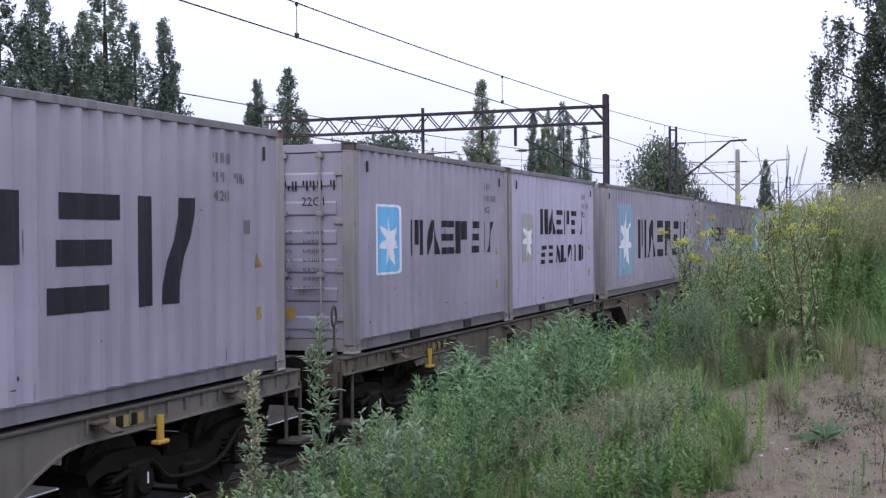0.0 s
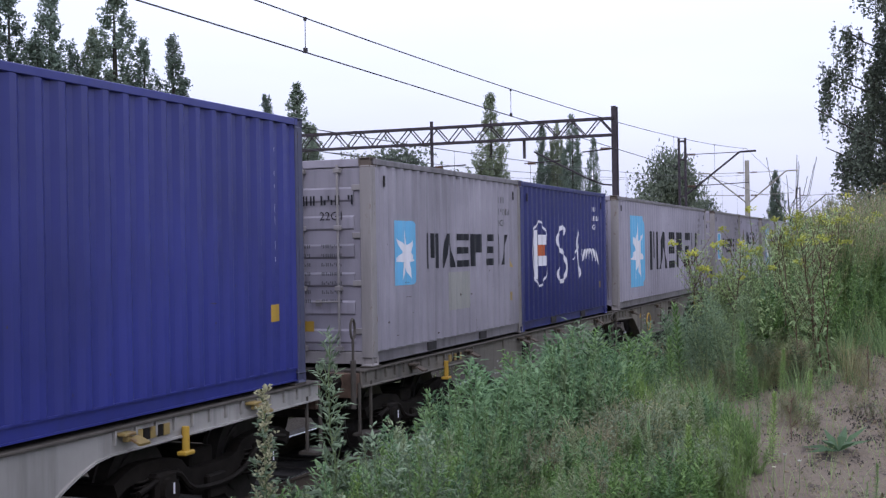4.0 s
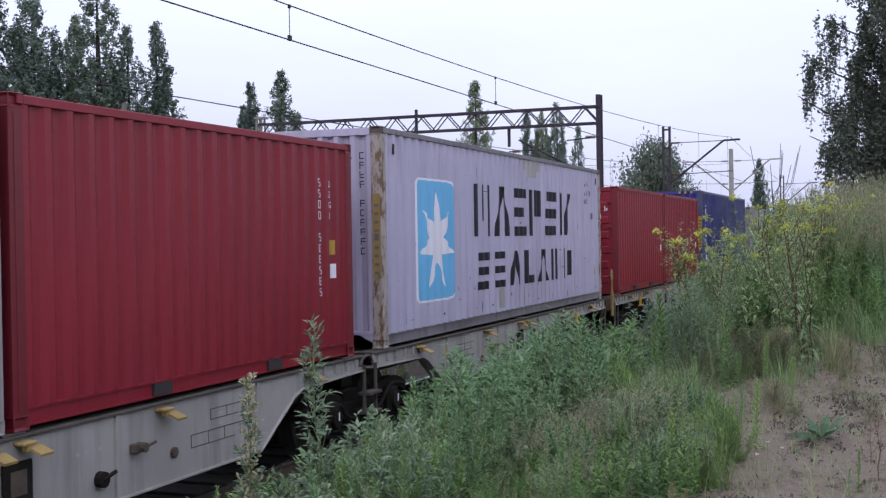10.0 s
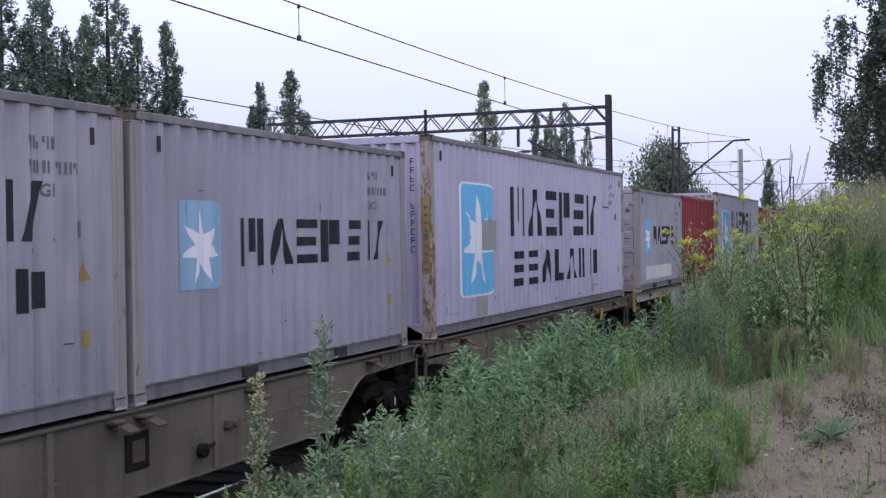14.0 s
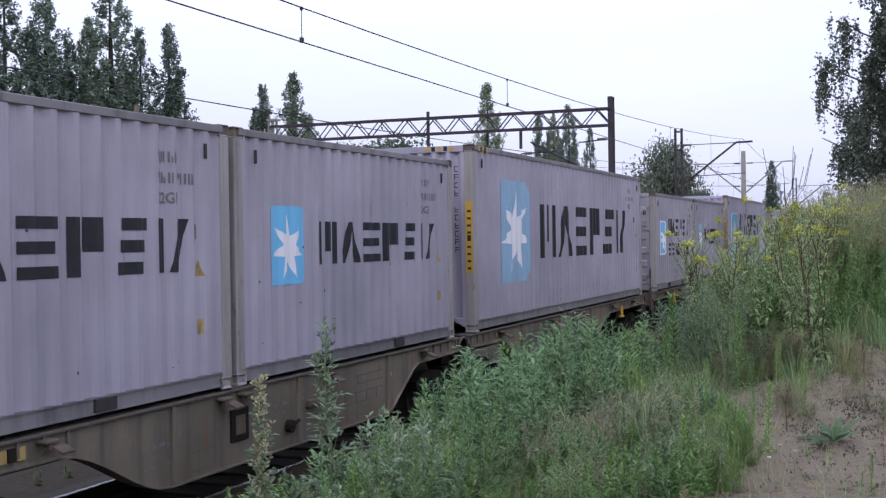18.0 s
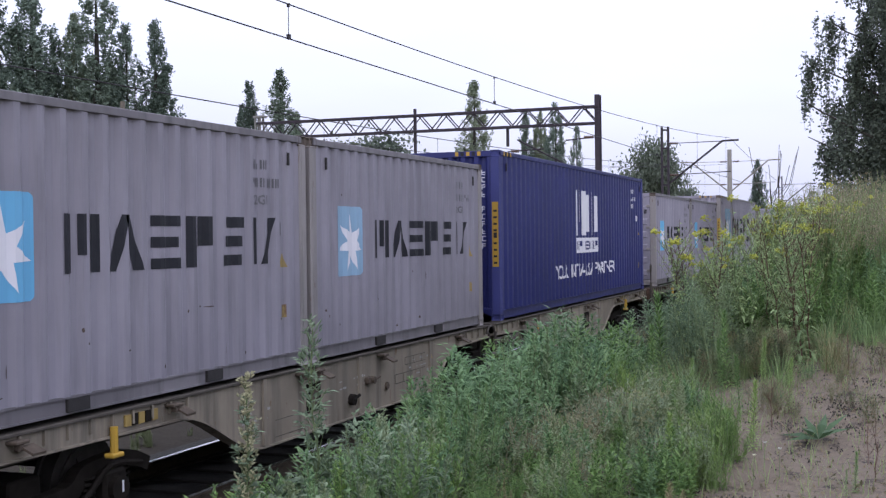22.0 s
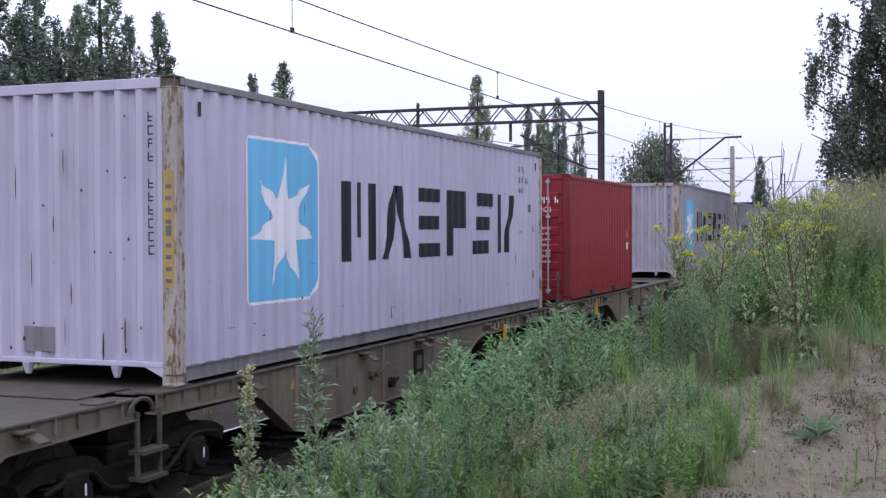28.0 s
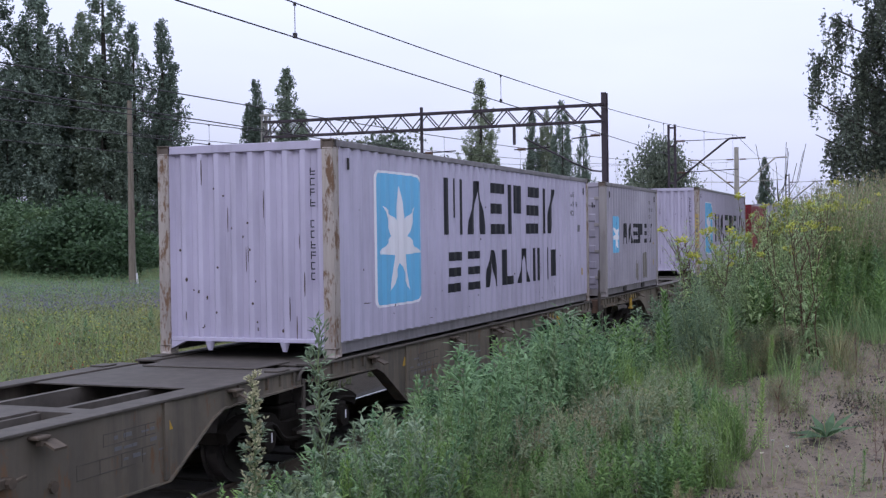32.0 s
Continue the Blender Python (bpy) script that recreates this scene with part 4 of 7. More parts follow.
def half_wagon(ob, x0, flip, skin, seed):
    """One half of an articulated flat wagon; x0: rear end of its load."""
    def mx(r):
        return x0 + (12.19 - r if flip else r)
    for s in (-1, 1):
        hang("side_beam", shared("beam_%d" % flip, lambda: beam_bm(flip)), skin, ob, "deep-bellied side beam", Matrix.Translation((x0, 0, 0)) @ Matrix.Diagonal((1, -s, 1, 1)), True)
        lo, hi = min(mx(-0.3), mx(12.5)), max(mx(-0.3), mx(12.5))
        part("top_flange", boxed(lo, hi, s * 1.10 - 0.14, s * 1.10 + 0.14, 1.125, 1.15, 0.004), DECK, ob)
        bm = bmesh.new()
        for i in range(int((hi - lo) / 0.29)):
            if 1.3 < (12.19 - (lo + 0.1 + i * 0.29 - x0) if flip else lo + 0.1 + i * 0.29 - x0) < 8.6:
                continue                            # only the shallow ends have them
            box(bm, lo + 0.1 + i * 0.29, lo + 0.125 + i * 0.29, s * 1.21 - 0.022, s * 1.21 + 0.022, 1.0, 1.125)
        part("flange_gusset", bm, skin, ob)["kind"] = "stuff"
        part("inner_beam", boxed(lo + 0.2, hi - 0.2, s * 0.42 - 0.04, s * 0.42 + 0.04, 0.70, 1.10), DECK, ob)
    for r in (0.5, 3.0, 5.3, 6.95, 9.1, 11.9):
        part("cross_beam", boxed(mx(r) - 0.12, mx(r) + 0.12, -0.96, 0.96, 0.86, 1.118, 0.004), DECK, ob)
    # sheet over the running gear at both ends
    a, b = sorted((mx(9.5), mx(12.5)))
    part("end_plate", boxed(a, b, -0.96, 0.96, 1.118, 1.132), DECK, ob)
    a, b = sorted((mx(-0.3), mx(1.5)))
    part("end_plate", boxed(a, b, -0.96, 0.96, 1.118, 1.132), DECK, ob)
    part("deck_plate", boxed(*sorted((mx(3.1), mx(4.2))), -0.4, 0.4, 1.105, 1.122), DECK, ob)
    part("deck_plate", boxed(*sorted((mx(6.9), mx(7.5))), -0.95, 0.95, 1.105, 1.122), DECK, ob)
    for r in (2.35, 4.75, 7.15):                    # upright stiffeners
        part("stiffener", boxed(mx(r) - 0.035, mx(r) + 0.035, -1.232, -1.205, 0.42, 1.12), skin, ob)
    for r in (1.2, 4.1, 5.95, 6.35, 8.9, 11.0):     # folding load pins at the edge
        bm = boxed(mx(r) - 0.08, mx(r) + 0.08, -1.31, -1.20, 1.07, 1.10, 0.008)
        box(bm, mx(r) - 0.03, mx(r) + 0.03, -1.30, -1.24, 1.02, 1.07, 0.006)
        tab = [bm.verts.new((mx(r) + dx, y, z)) for dx in (0.0, 0.15) for y, z in ((-1.28, 1.06), (-1.40, 1.005), (-1.395, 0.985), (-1.28, 1.04))]
        for f in ((0, 1, 2, 3), (7, 6, 5, 4), (0, 4, 5, 1), (1, 5, 6, 2), (2, 6, 7, 3), (3, 7, 4, 0)):
            bm.faces.new([tab[k] for k in f])
        bmesh.ops.recalc_face_normals(bm, faces=bm.faces)
        part("load_pin", bm, YELLOW_OLD if skin is WAGON_PALE else PIN_BROWN, ob, "folded load pin")
    for r in (0.12, 6.03, 12.07):                   # corner seats under the containers
        for s in (-1, 1):
            part("corner_seat", boxed(mx(r) - 0.13, mx(r) + 0.13, s * 1.13 - 0.09, s * 1.13 + 0.09, 1.151, 1.169, 0.004), DECK, ob)
    bm = boxed(mx(6.0) - 0.17, mx(6.0) + 0.17, -1.225, -1.2, 0.62, 0.95, 0.01)
    part("plate_frame", bm, BOGIE, ob, "framed data plate")
    part("data_plate", boxed(mx(6.0) - 0.09, mx(6.0) + 0.09, -1.231, -1.224, 0.69, 0.88), PIN_BROWN, ob)
    # painted loading table, thin ruled lines with short bars between them, beside the sloping end
    bm, a = bmesh.new(), min(mx(2.45), mx(3.6))
    for k, (z, q0, q1) in enumerate(((0.96, 0.35, 1.1), (0.86, 0.35, 1.1), (0.76, 0.0, 1.1), (0.64, 0.0, 0.8))):
        box(bm, a + q0, a + q1, -1.2078, -1.2045, z, z + 0.009)
        for q in np.arange(q0, q1 + 0.01, 0.23 if k % 2 else 0.3):
            if k in (0, 2):
                box(bm, a + q, a + q + 0.009, -1.2078, -1.2045, z - (0.1 if k == 0 else 0.12), z)
    box(bm, *sorted((mx(6.9), mx(6.25))), -1.2078, -1.2045, 0.64, 0.648)
    box(bm, *sorted((mx(6.9), mx(6.25))), -1.2078, -1.2045, 0.46, 0.468)
    part("loading_table", bm, STENCIL, ob)["kind"] = "stuff"
    bm = bmesh.new()
    rod(bm, (mx(4.45), -1.30, 0.80), (mx(4.45), -1.2, 0.80), 0.045, 8)
    rod(bm, (mx(4.45), -1.28, 0.80), (mx(4.45) + 0.14, -1.30, 0.83), 0.016, 6)
    box(bm, mx(4.45) - 0.12, mx(4.45) + 0.03, -1.26, -1.2, 0.76, 0.84, 0.008)
    part("release_handle", bm, PIN_BROWN, ob, "rusty release handle")
    bm = bmesh.new()
    plate_text_bars(bm, min(mx(3.1), mx(2.5)), 0.90, 3, 6, 0.13, 0.10, seed)
    plate_text_bars(bm, min(mx(5.3), mx(4.6)), 0.86, 2, 8, 0.10, 0.09, seed + 1)
    plate_text_bars(bm, min(mx(7.6), mx(6.9)), 0.78, 3, 5, 0.12, 0.09, seed + 2)
    part("data_marking", bm, FAINT if skin is WAGON_BROWN else PATCH, ob)["kind"] = "stuff"
    bm = bmesh.new()
    rod(bm, (mx(5.0), -1.27, 0.62), (mx(5.0), -1.2, 0.62), 0.07, 10)
    rod(bm, (mx(5.0) - 0.02, -1.26, 0.62), (mx(5.0) + 0.16, -1.26, 0.66), 0.02, 6)
    part("brake_switch", bm, BOGIE, ob, "dark round brake switch")
    bm = bmesh.new()
    rod(bm, (mx(3.9), -1.235, 0.66), (mx(3.9), -1.2, 0.66), 0.05, 8)
    part("lifting_eye", bm, PIN_BROWN, ob)
    # hazard-striped lifting point over the running gear, with its yellow hook
    for i in range(5):
        part("hazard_stripe", boxed(mx(9.35) - 0.25 + i * 0.1, mx(9.35) - 0.165 + i * 0.1, -1.226, -1.206, 0.985, 1.085), YELLOW_OLD if i % 2 == 0 else BOGIE, ob)
    bm = bmesh.new()
    rod(bm, (mx(9.8), -1.25, 1.02), (mx(9.8), -1.25, 0.80), 0.035, 8)
    box(bm, mx(9.8) - 0.08, mx(9.8) + 0.08, -1.30, -1.20, 0.76, 0.80, 0.01)
    part("brake_hook", bm, YELLOW, ob, "yellow brake hook")
    part("warning_sticker", strip(bmesh.new(), [(mx(2.3) - 0.07, 0.86), (mx(2.3) + 0.07, 0.86), (mx(2.3), 0.98)], (-1.212, -1.206)), YELLOW, ob)


def wheelset_bm():
    bm = bmesh.new()
    rod(bm, (0, -1.02, 0), (0, 1.02, 0), 0.075, 10)
    for s in (-1, 1):
        rod(bm, (0, s * 0.685, 0), (0, s * 0.82, 0), 0.46, 28)
        rod(bm, (0, s * 0.65, 0), (0, s * 0.69, 0), 0.49, 28)
        rod(bm, (0, s * 0.80, 0), (0, s * 0.84, 0), 0.36, 20)
        for k in range(4):                          # balance marks, so that the turning shows
            a = k * math.pi / 2
            box(bm, 0.26 * math.cos(a) - 0.03, 0.26 * math.cos(a) + 0.03, s * 0.845 - 0.006, s * 0.845 + 0.006, 0.26 * math.sin(a) - 0.05, 0.26 * math.sin(a) + 0.05)
    return bm


def side_frame_bm():
    """A cast side frame with drooping beams."""
    top = [(-1.55, 0.62), (-1.2, 0.74), (-0.6, 0.70), (-0.35, 0.56), (0.35, 0.56), (0.6, 0.70), (1.2, 0.74), (1.55, 0.62)]
    low = [(1.5, 0.50), (1.25, 0.58), (0.65, 0.54), (0.32, 0.30), (-0.32, 0.30), (-0.65, 0.54), (-1.25, 0.58), (-1.5, 0.50)]
    top, low = smooth_line(top, 4), smooth_line(low, 4)
    bm = bmesh.new()
    strip(bm, top + low, (-0.06, 0.06))
    bmesh.ops.recalc_face_normals(bm, faces=bm.faces)
    return bm


def spring_bm():
    """A coil spring: one round wire wound six times."""
    bm = bmesh.new()
    rings = []
    for i in range(61):
        a, z = i * 0.6283, i * 0.0046
        rings.append([bm.verts.new(((0.072 + 0.015 * math.cos(q)) * math.cos(a), (0.072 + 0.015 * math.cos(q)) * math.sin(a), z + 0.015 * math.sin(q))) for q in (0, 1.57, 3.14, 4.71)])
    for u, v in zip(rings, rings[1:]):
        for k in range(4):
            bm.faces.new((u[k], u[(k + 1) % 4], v[(k + 1) % 4], v[k]))
    return bm


def axle_box_bm():
    bm = boxed(-0.16, 0.16, -0.14, 0.10, -0.16, 0.17, 0.03)
    rod(bm, (0, -0.19, 0), (0, -0.13, 0), 0.12, 14)
    return bm


def smooth3(pts):
    """A rounded line in the upright plane."""
    return [(x, 0, z) for x, z in smooth_line([(p[0], p[2]) for p in pts], 4)]


def bogie(ob, x):
    b = hang("bogie", shared("bolster", lambda: boxed(-0.2, 0.2, -0.94, 0.94, 0.45, 0.70, 0.02)), BOGIE, ob, "oily two-axle running gear with underside shade in its colour", pose(x, 0, 0), True)
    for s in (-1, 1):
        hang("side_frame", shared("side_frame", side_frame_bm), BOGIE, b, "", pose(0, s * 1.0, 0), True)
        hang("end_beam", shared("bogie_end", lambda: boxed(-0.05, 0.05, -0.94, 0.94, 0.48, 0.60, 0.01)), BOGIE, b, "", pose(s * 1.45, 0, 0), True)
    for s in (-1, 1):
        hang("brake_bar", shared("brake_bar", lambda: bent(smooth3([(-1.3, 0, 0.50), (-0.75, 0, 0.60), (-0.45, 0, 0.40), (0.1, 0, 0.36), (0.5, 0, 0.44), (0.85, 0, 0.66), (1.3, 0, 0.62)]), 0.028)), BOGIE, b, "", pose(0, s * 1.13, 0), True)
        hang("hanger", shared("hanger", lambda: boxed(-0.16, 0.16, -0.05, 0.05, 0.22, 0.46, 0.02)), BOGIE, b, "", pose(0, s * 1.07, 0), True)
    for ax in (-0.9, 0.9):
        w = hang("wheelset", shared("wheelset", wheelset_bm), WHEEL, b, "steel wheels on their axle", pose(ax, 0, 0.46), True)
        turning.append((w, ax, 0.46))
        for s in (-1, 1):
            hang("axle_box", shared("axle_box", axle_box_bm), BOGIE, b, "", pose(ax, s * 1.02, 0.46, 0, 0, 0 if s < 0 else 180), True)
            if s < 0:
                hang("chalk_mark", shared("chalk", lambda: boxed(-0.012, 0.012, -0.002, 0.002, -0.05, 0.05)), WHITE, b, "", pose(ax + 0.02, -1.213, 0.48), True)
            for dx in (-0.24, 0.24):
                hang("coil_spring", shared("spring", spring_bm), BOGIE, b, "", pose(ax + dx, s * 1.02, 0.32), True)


def buffers(ob, x, s):
    for y in (-0.875, 0.875):
        bm = bmesh.new()
        rod(bm, (x, y, 1.0), (x + s * 0.30, y, 1.0), 0.12, 14)
        rod(bm, (x + s * 0.28, y, 1.0), (x + s * 0.44, y, 1.0), 0.085, 12)
        rod(bm, (x + s * 0.44, y, 1.0), (x + s * 0.475, y, 1.0), 0.225, 20)
        part("buffer", bm, BOGIE, ob, "round greasy buffer")
    bm = boxed(x - 0.06, x + 0.06, -1.18, 1.18, 0.82, 1.12, 0.01)
    part("headstock", bm, RUSTY, ob, "rusty end beam")
    bm = bmesh.new()
    rod(bm, (x, 0, 0.95), (x + s * 0.35, 0, 0.90), 0.04, 8)
    box(bm, x + s * 0.35 - 0.07, x + s * 0.35 + 0.07, -0.06, 0.06, 0.72, 0.95, 0.02)
    part("coupling_hook", bm, BOGIE, ob)
    bm = bmesh.new()
    for dz in (0.0, 0.2):
        rod(bm, (x + s * 0.1, 0.28, 0.85), (x + s * 0.42, 0.25, 0.55 + dz * 0.2), 0.025, 6)
    part("brake_hose", bm, RUBBER, ob)
    # shunter's step and grab rail on the near corner
    bm = bmesh.new()
    for dx in (0.0, 0.32):
        rod(bm, (x - s * dx, -1.2, 1.0), (x - s * dx, -1.2, 0.38), 0.022, 6)
    box(bm, min(x, x - s * 0.34), max(x, x - s * 0.34), -1.34, -1.10, 0.36, 0.39)
    part("step", bm, DECK, ob, "pale steel step below the corner")
    if s > 0:
        return
    gx = x + s * 0.08
    ring = [(gx + 0.06 * math.sin(a * math.pi / 6), -1.16, 1.66 - 0.12 * math.cos(a * math.pi / 6)) for a in range(12)]
    part("rail_post", rod(bmesh.new(), (gx, -1.16, 0.70), (gx, -1.16, 1.28), 0.035, 8), YELLOW_OLD if ob.get("pale") else DECK, ob)
    bm = bent([(gx, -1.16, 1.28), (gx, -1.16, 1.45)] + ring + [ring[0]], 0.017)
    part("grab_rail", bm, YELLOW_OLD if ob.get("pale") else DECK, ob, "grab rail with a looped top")


def articulation(ob, x):
    """The joint between the two halves, with its ladder frame and bent hoses on the near side."""
    part("joint_plate", boxed(x - 0.40, x + 0.40, -0.75, 0.75, 1.135, 1.15, 0.004), DECK, ob)
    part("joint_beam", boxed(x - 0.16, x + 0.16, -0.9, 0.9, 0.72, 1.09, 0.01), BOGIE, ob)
    bm = bmesh.new()
    for dx in (-0.17, 0.17):
        rod(bm, (x + dx, -1.22, 1.02), (x + dx, -1.22, 0.42), 0.026, 6)
    for z in (0.42, 0.66):
        box(bm, x - 0.19, x + 0.19, -1.30, -1.14, z - 0.015, z + 0.02)
    part("ladder", bm, DECK, ob, "pale two-rung step frame at the joint")
    bm = bent([(x - 0.14 + 0.18 * math.cos(math.pi * i / 8), -1.24, 1.02 + 0.12 * math.sin(math.pi * i / 8)) for i in range(9)], 0.022)
    part("hose", bm, DECK, ob, "bent hose")


def wagon(skin, label, seed, wheel=False):
    ob = thing("container_wagon", label, "railway wagon", "wagons of the train")
    ob["pale"] = skin is WAGON_PALE
    half_wagon(ob, -12.19, False, skin, seed)
    half_wagon(ob, -25.32, True, skin, seed + 5)
    articulation(ob, -12.65)
    buffers(ob, 0.36, 1)
    buffers(ob, -25.68, -1)
    for x in (-1.65, -12.65, -23.68):
        bogie(ob, x)
    if wheel:
        bm = bmesh.new()
        for i in range(14):
            p, q = 2 * math.pi * i / 14, 2 * math.pi * (i + 1) / 14
            rod(bm, (-9.2 + 0.22 * math.cos(p), -1.27, 0.72 + 0.22 * math.sin(p)), (-9.2 + 0.22 * math.cos(q), -1.27, 0.72 + 0.22 * math.sin(q)), 0.016, 6)
        rod(bm, (-9.42, -1.27, 0.72), (-8.98, -1.27, 0.72), 0.012, 6)
        part("brake_wheel", bm, YELLOW, ob, "yellow hand-brake wheel")
    return ob


def all_wagons():
    for w in range(-2, 9):
        skin = WAGON_MID if w == 0 else WAGON_PALE if w in (1, 2) else WAGON_BEIGE if w == 5 else WAGON_BROWN
        label = "articulated %s flat wagon with deep-bellied frame" % ("dusty brown" if skin is WAGON_BROWN else "dusty beige" if skin is WAGON_BEIGE else "pale grey")
        if w >= 6:
            label += ", partly empty"
        ob = wagon(skin, label, 7 * w + 30, w == 0)
        moving.append((ob, 11.6 - PERIOD * w, TRACK_Y, 0.0))


all_containers()
all_wagons()


# ---- ground ----
def ease(f):
    f = max(0.0, min(1.0, f))
    return f * f * (3 - 2 * f)


def ground_z(x, y):
    """Height of the ground over the rails: a bank with a sandy path on the near side, the track bed, the field beyond."""
    if y < 6.0:
        bank = ease((5.3 - y) / 3.6)
        high = 0.95 + 0.085 * max(0.0, min(x - 8.0, 20.0)) * ease((3.2 - y) / 2.6) + 0.05 * max(0.0, min(-y, 14.0))
        z = -0.45 + (high + 0.45) * bank
    else:
        z = -0.45 + 0.75 * ease((y - 11.0) / 7.0) + 0.55 * ease((y - 24.0) / 22.0)
    near = ease((40.0 - math.hypot(x, y)) / 30.0)
    bumps = noise.noise((x * 0.9, y * 0.9, 0.3)) * 0.06 + noise.noise((x * 3.1, y * 3.1, 5.0)) * 0.025
    far = noise.noise((x * 0.03, y * 0.03, 9.0)) * 0.25
    return z + bumps * near + far * ease((math.hypot(x, y) - 30.0) / 60.0)


def grid_lines(lo, a, b, hi, fine, grow=1.22):
    """Fine steps between a and b, growing ones outside."""
    out = list(np.arange(a, b + fine / 2, fine))
    s, v = fine, out[-1]
    while v < hi:
        s *= grow
        v += s
        out.append(v)
    s, v = fine, out[0]
    while v > lo:
        s *= grow
        v -= s
        out.insert(0, v)
    return out


def ground_material():
    k = Mat("trackside_ground")
    sep = k.n.new("ShaderNodeSeparateXYZ")
    k.l.new(k.tc.outputs["Object"], sep.inputs[0])
    warp = k.noise(0.45, detail=5, shift=False)
    grain = k.span(k.noise(14.0, detail=8, rough=0.75, shift=False), 0.3, 0.7)
    coarse = k.span(k.noise(1.3, detail=5, shift=False), 0.35, 0.65)
    sand = k.mix(grain, (0.115, 0.092, 0.071), (0.235, 0.188, 0.144))
    sand = k.mix(k.math("MULTIPLY", coarse, 0.8), sand, (0.175, 0.142, 0.112))
    sand = k.mix(k.span(k.noise(4.5, detail=9, rough=0.8, shift=False), 0.53, 0.62), sand, (0.055, 0.047, 0.043))
    # soil tone lowered so its colour holds the shade under weeds and wagons
    soil = k.mix(grain, (0.022, 0.018, 0.014), (0.058, 0.048, 0.036))
    turf = k.mix(k.span(k.noise(2.2, detail=6, shift=False), 0.3, 0.7), (0.055, 0.085, 0.025), (0.17, 0.18, 0.06))
    turf = k.mix(k.span(k.noise(0.12, detail=4, shift=False), 0.42, 0.62), turf, (0.24, 0.20, 0.09))
    y = k.math("ADD", sep.outputs[1], k.math("MULTIPLY", k.math("SUBTRACT", warp, 0.5), 3.2))
    col = k.mix(k.span(y, 2.5, 3.6), sand, soil)
    col = k.mix(k.span(y, 14.5, 18.5), col, turf)
    col = k.mix(k.span(y, -1.2, -2.4), col, turf)
    far = k.span(sep.outputs[0], 14.0, 19.0)
    col = k.mix(k.math("MULTIPLY", far, k.span(y, 4.5, 3.0)), col, turf)
    return k.put(col, 0.95, 0.0, k.noise(22.0, detail=8, rough=0.7, shift=False), 0.7, 0.03, 0.15)


def make_ground():
    xs = grid_lines(-400, 2.0, 30.0, 2500, 0.25)
    ys = grid_lines(-900, -3.0, 6.0, 2500, 0.25)
    verts = [(x, y, ground_z(x, y)) for x in xs for y in ys]
    n = len(ys)
    faces = [(i * n + j, (i + 1) * n + j, (i + 1) * n + j + 1, i * n + j + 1) for i in range(len(xs) - 1) for j in range(n - 1)]
    me = bpy.data.meshes.new("ground")
    me.from_pydata(verts, [], faces)
    me.polygons.foreach_set("use_smooth", [True] * len(me.polygons))
    me.materials.append(ground_material())
    tagged(new("ground", me), "sandy bank and rough grassland beside the railway", "ground", kind="structure")


# ---- track ----
def make_track(y0, name, label):
    ob = thing(name, label, "railway track", kind="structure")
    for s in (-1, 1):
        prof = [(-0.075, -0.172), (0.075, -0.172), (0.075, -0.155), (0.012, -0.14), (0.01, -0.045), (0.036, -0.03), (0.036, 0.0), (-0.036, 0.0), (-0.036, -0.03), (-0.01, -0.045), (-0.012, -0.14), (-0.075, -0.155)]
        bm = bmesh.new()
        a = [bm.verts.new((-120, y0 + s * 0.753 + y, z)) for y, z in prof]
        b = [bm.verts.new((420, y0 + s * 0.753 + y, z)) for y, z in prof]
        for i in range(len(prof)):
            j = (i + 1) % len(prof)
            bm.faces.new((a[i], a[j], b[j], b[i]))
        bmesh.ops.recalc_face_normals(bm, faces=bm.faces)
        part("rail", bm, PIN_BROWN, ob, "rusty rail with a bright head")
        part("rail_head", boxed(-120, 420, y0 + s * 0.753 - 0.030, y0 + s * 0.753 + 0.030, -0.002, 0.0025), TREAD, ob, "polished running surface")
    bm = bmesh.new()
    strip_pts = [(y0 - 2.4, -0.55), (y0 - 1.65, -0.20), (y0 + 1.65, -0.20), (y0 + 2.4, -0.55)]
    a = [bm.verts.new((-120, y, z)) for y, z in strip_pts]
    b = [bm.verts.new((420, y, z)) for y, z in strip_pts]
    for i in range(3):
        bm.faces.new((a[i], b[i], b[i + 1], a[i + 1]))
    part("ballast_bed", bm, BALLAST, ob, "oily brown crushed stone, darkened by shade in its colour")
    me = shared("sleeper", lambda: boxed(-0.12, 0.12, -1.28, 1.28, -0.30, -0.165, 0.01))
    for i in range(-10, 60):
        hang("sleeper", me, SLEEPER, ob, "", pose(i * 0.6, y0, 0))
    # loose stones on the shoulder, joined
    r = random.Random(5)
    verts, faces = [], []
    for _ in range(2600):
        x, y = r.uniform(2, 40), y0 - 1.3 - abs(r.gauss(0, 0.45))
        z = -0.20 - max(0.0, (y0 - 1.65 - y)) * 0.47
        s = r.uniform(0.02, 0.045)
        k = len(verts)
        for dx, dy, dz in ((1, 0, 0), (-0.5, 0.9, 0), (-0.5, -0.9, 0), (0, 0, 1), (0, 0, -0.6)):
            verts.append((x + s * dx * r.uniform(0.7, 1.3), y + s * dy * r.uniform(0.7, 1.3), z + s * dz * r.uniform(0.6, 1.2)))
        faces += [(k, k + 1, k + 3), (k + 1, k + 2, k + 3), (k + 2, k, k + 3), (k + 1, k, k + 4), (k + 2, k + 1, k + 4), (k, k + 2, k + 4)]
    me = bpy.data.meshes.new("loose_stones")
    me.from_pydata(verts, [], faces)
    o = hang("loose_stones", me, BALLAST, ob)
    o["kind"] = "stuff"


# ---- overhead line ----
def polyline(bm, pts, r, seg=5):
    for p, q in zip(pts, pts[1:]):
        rod(bm, p, q, r, seg)
    return bm


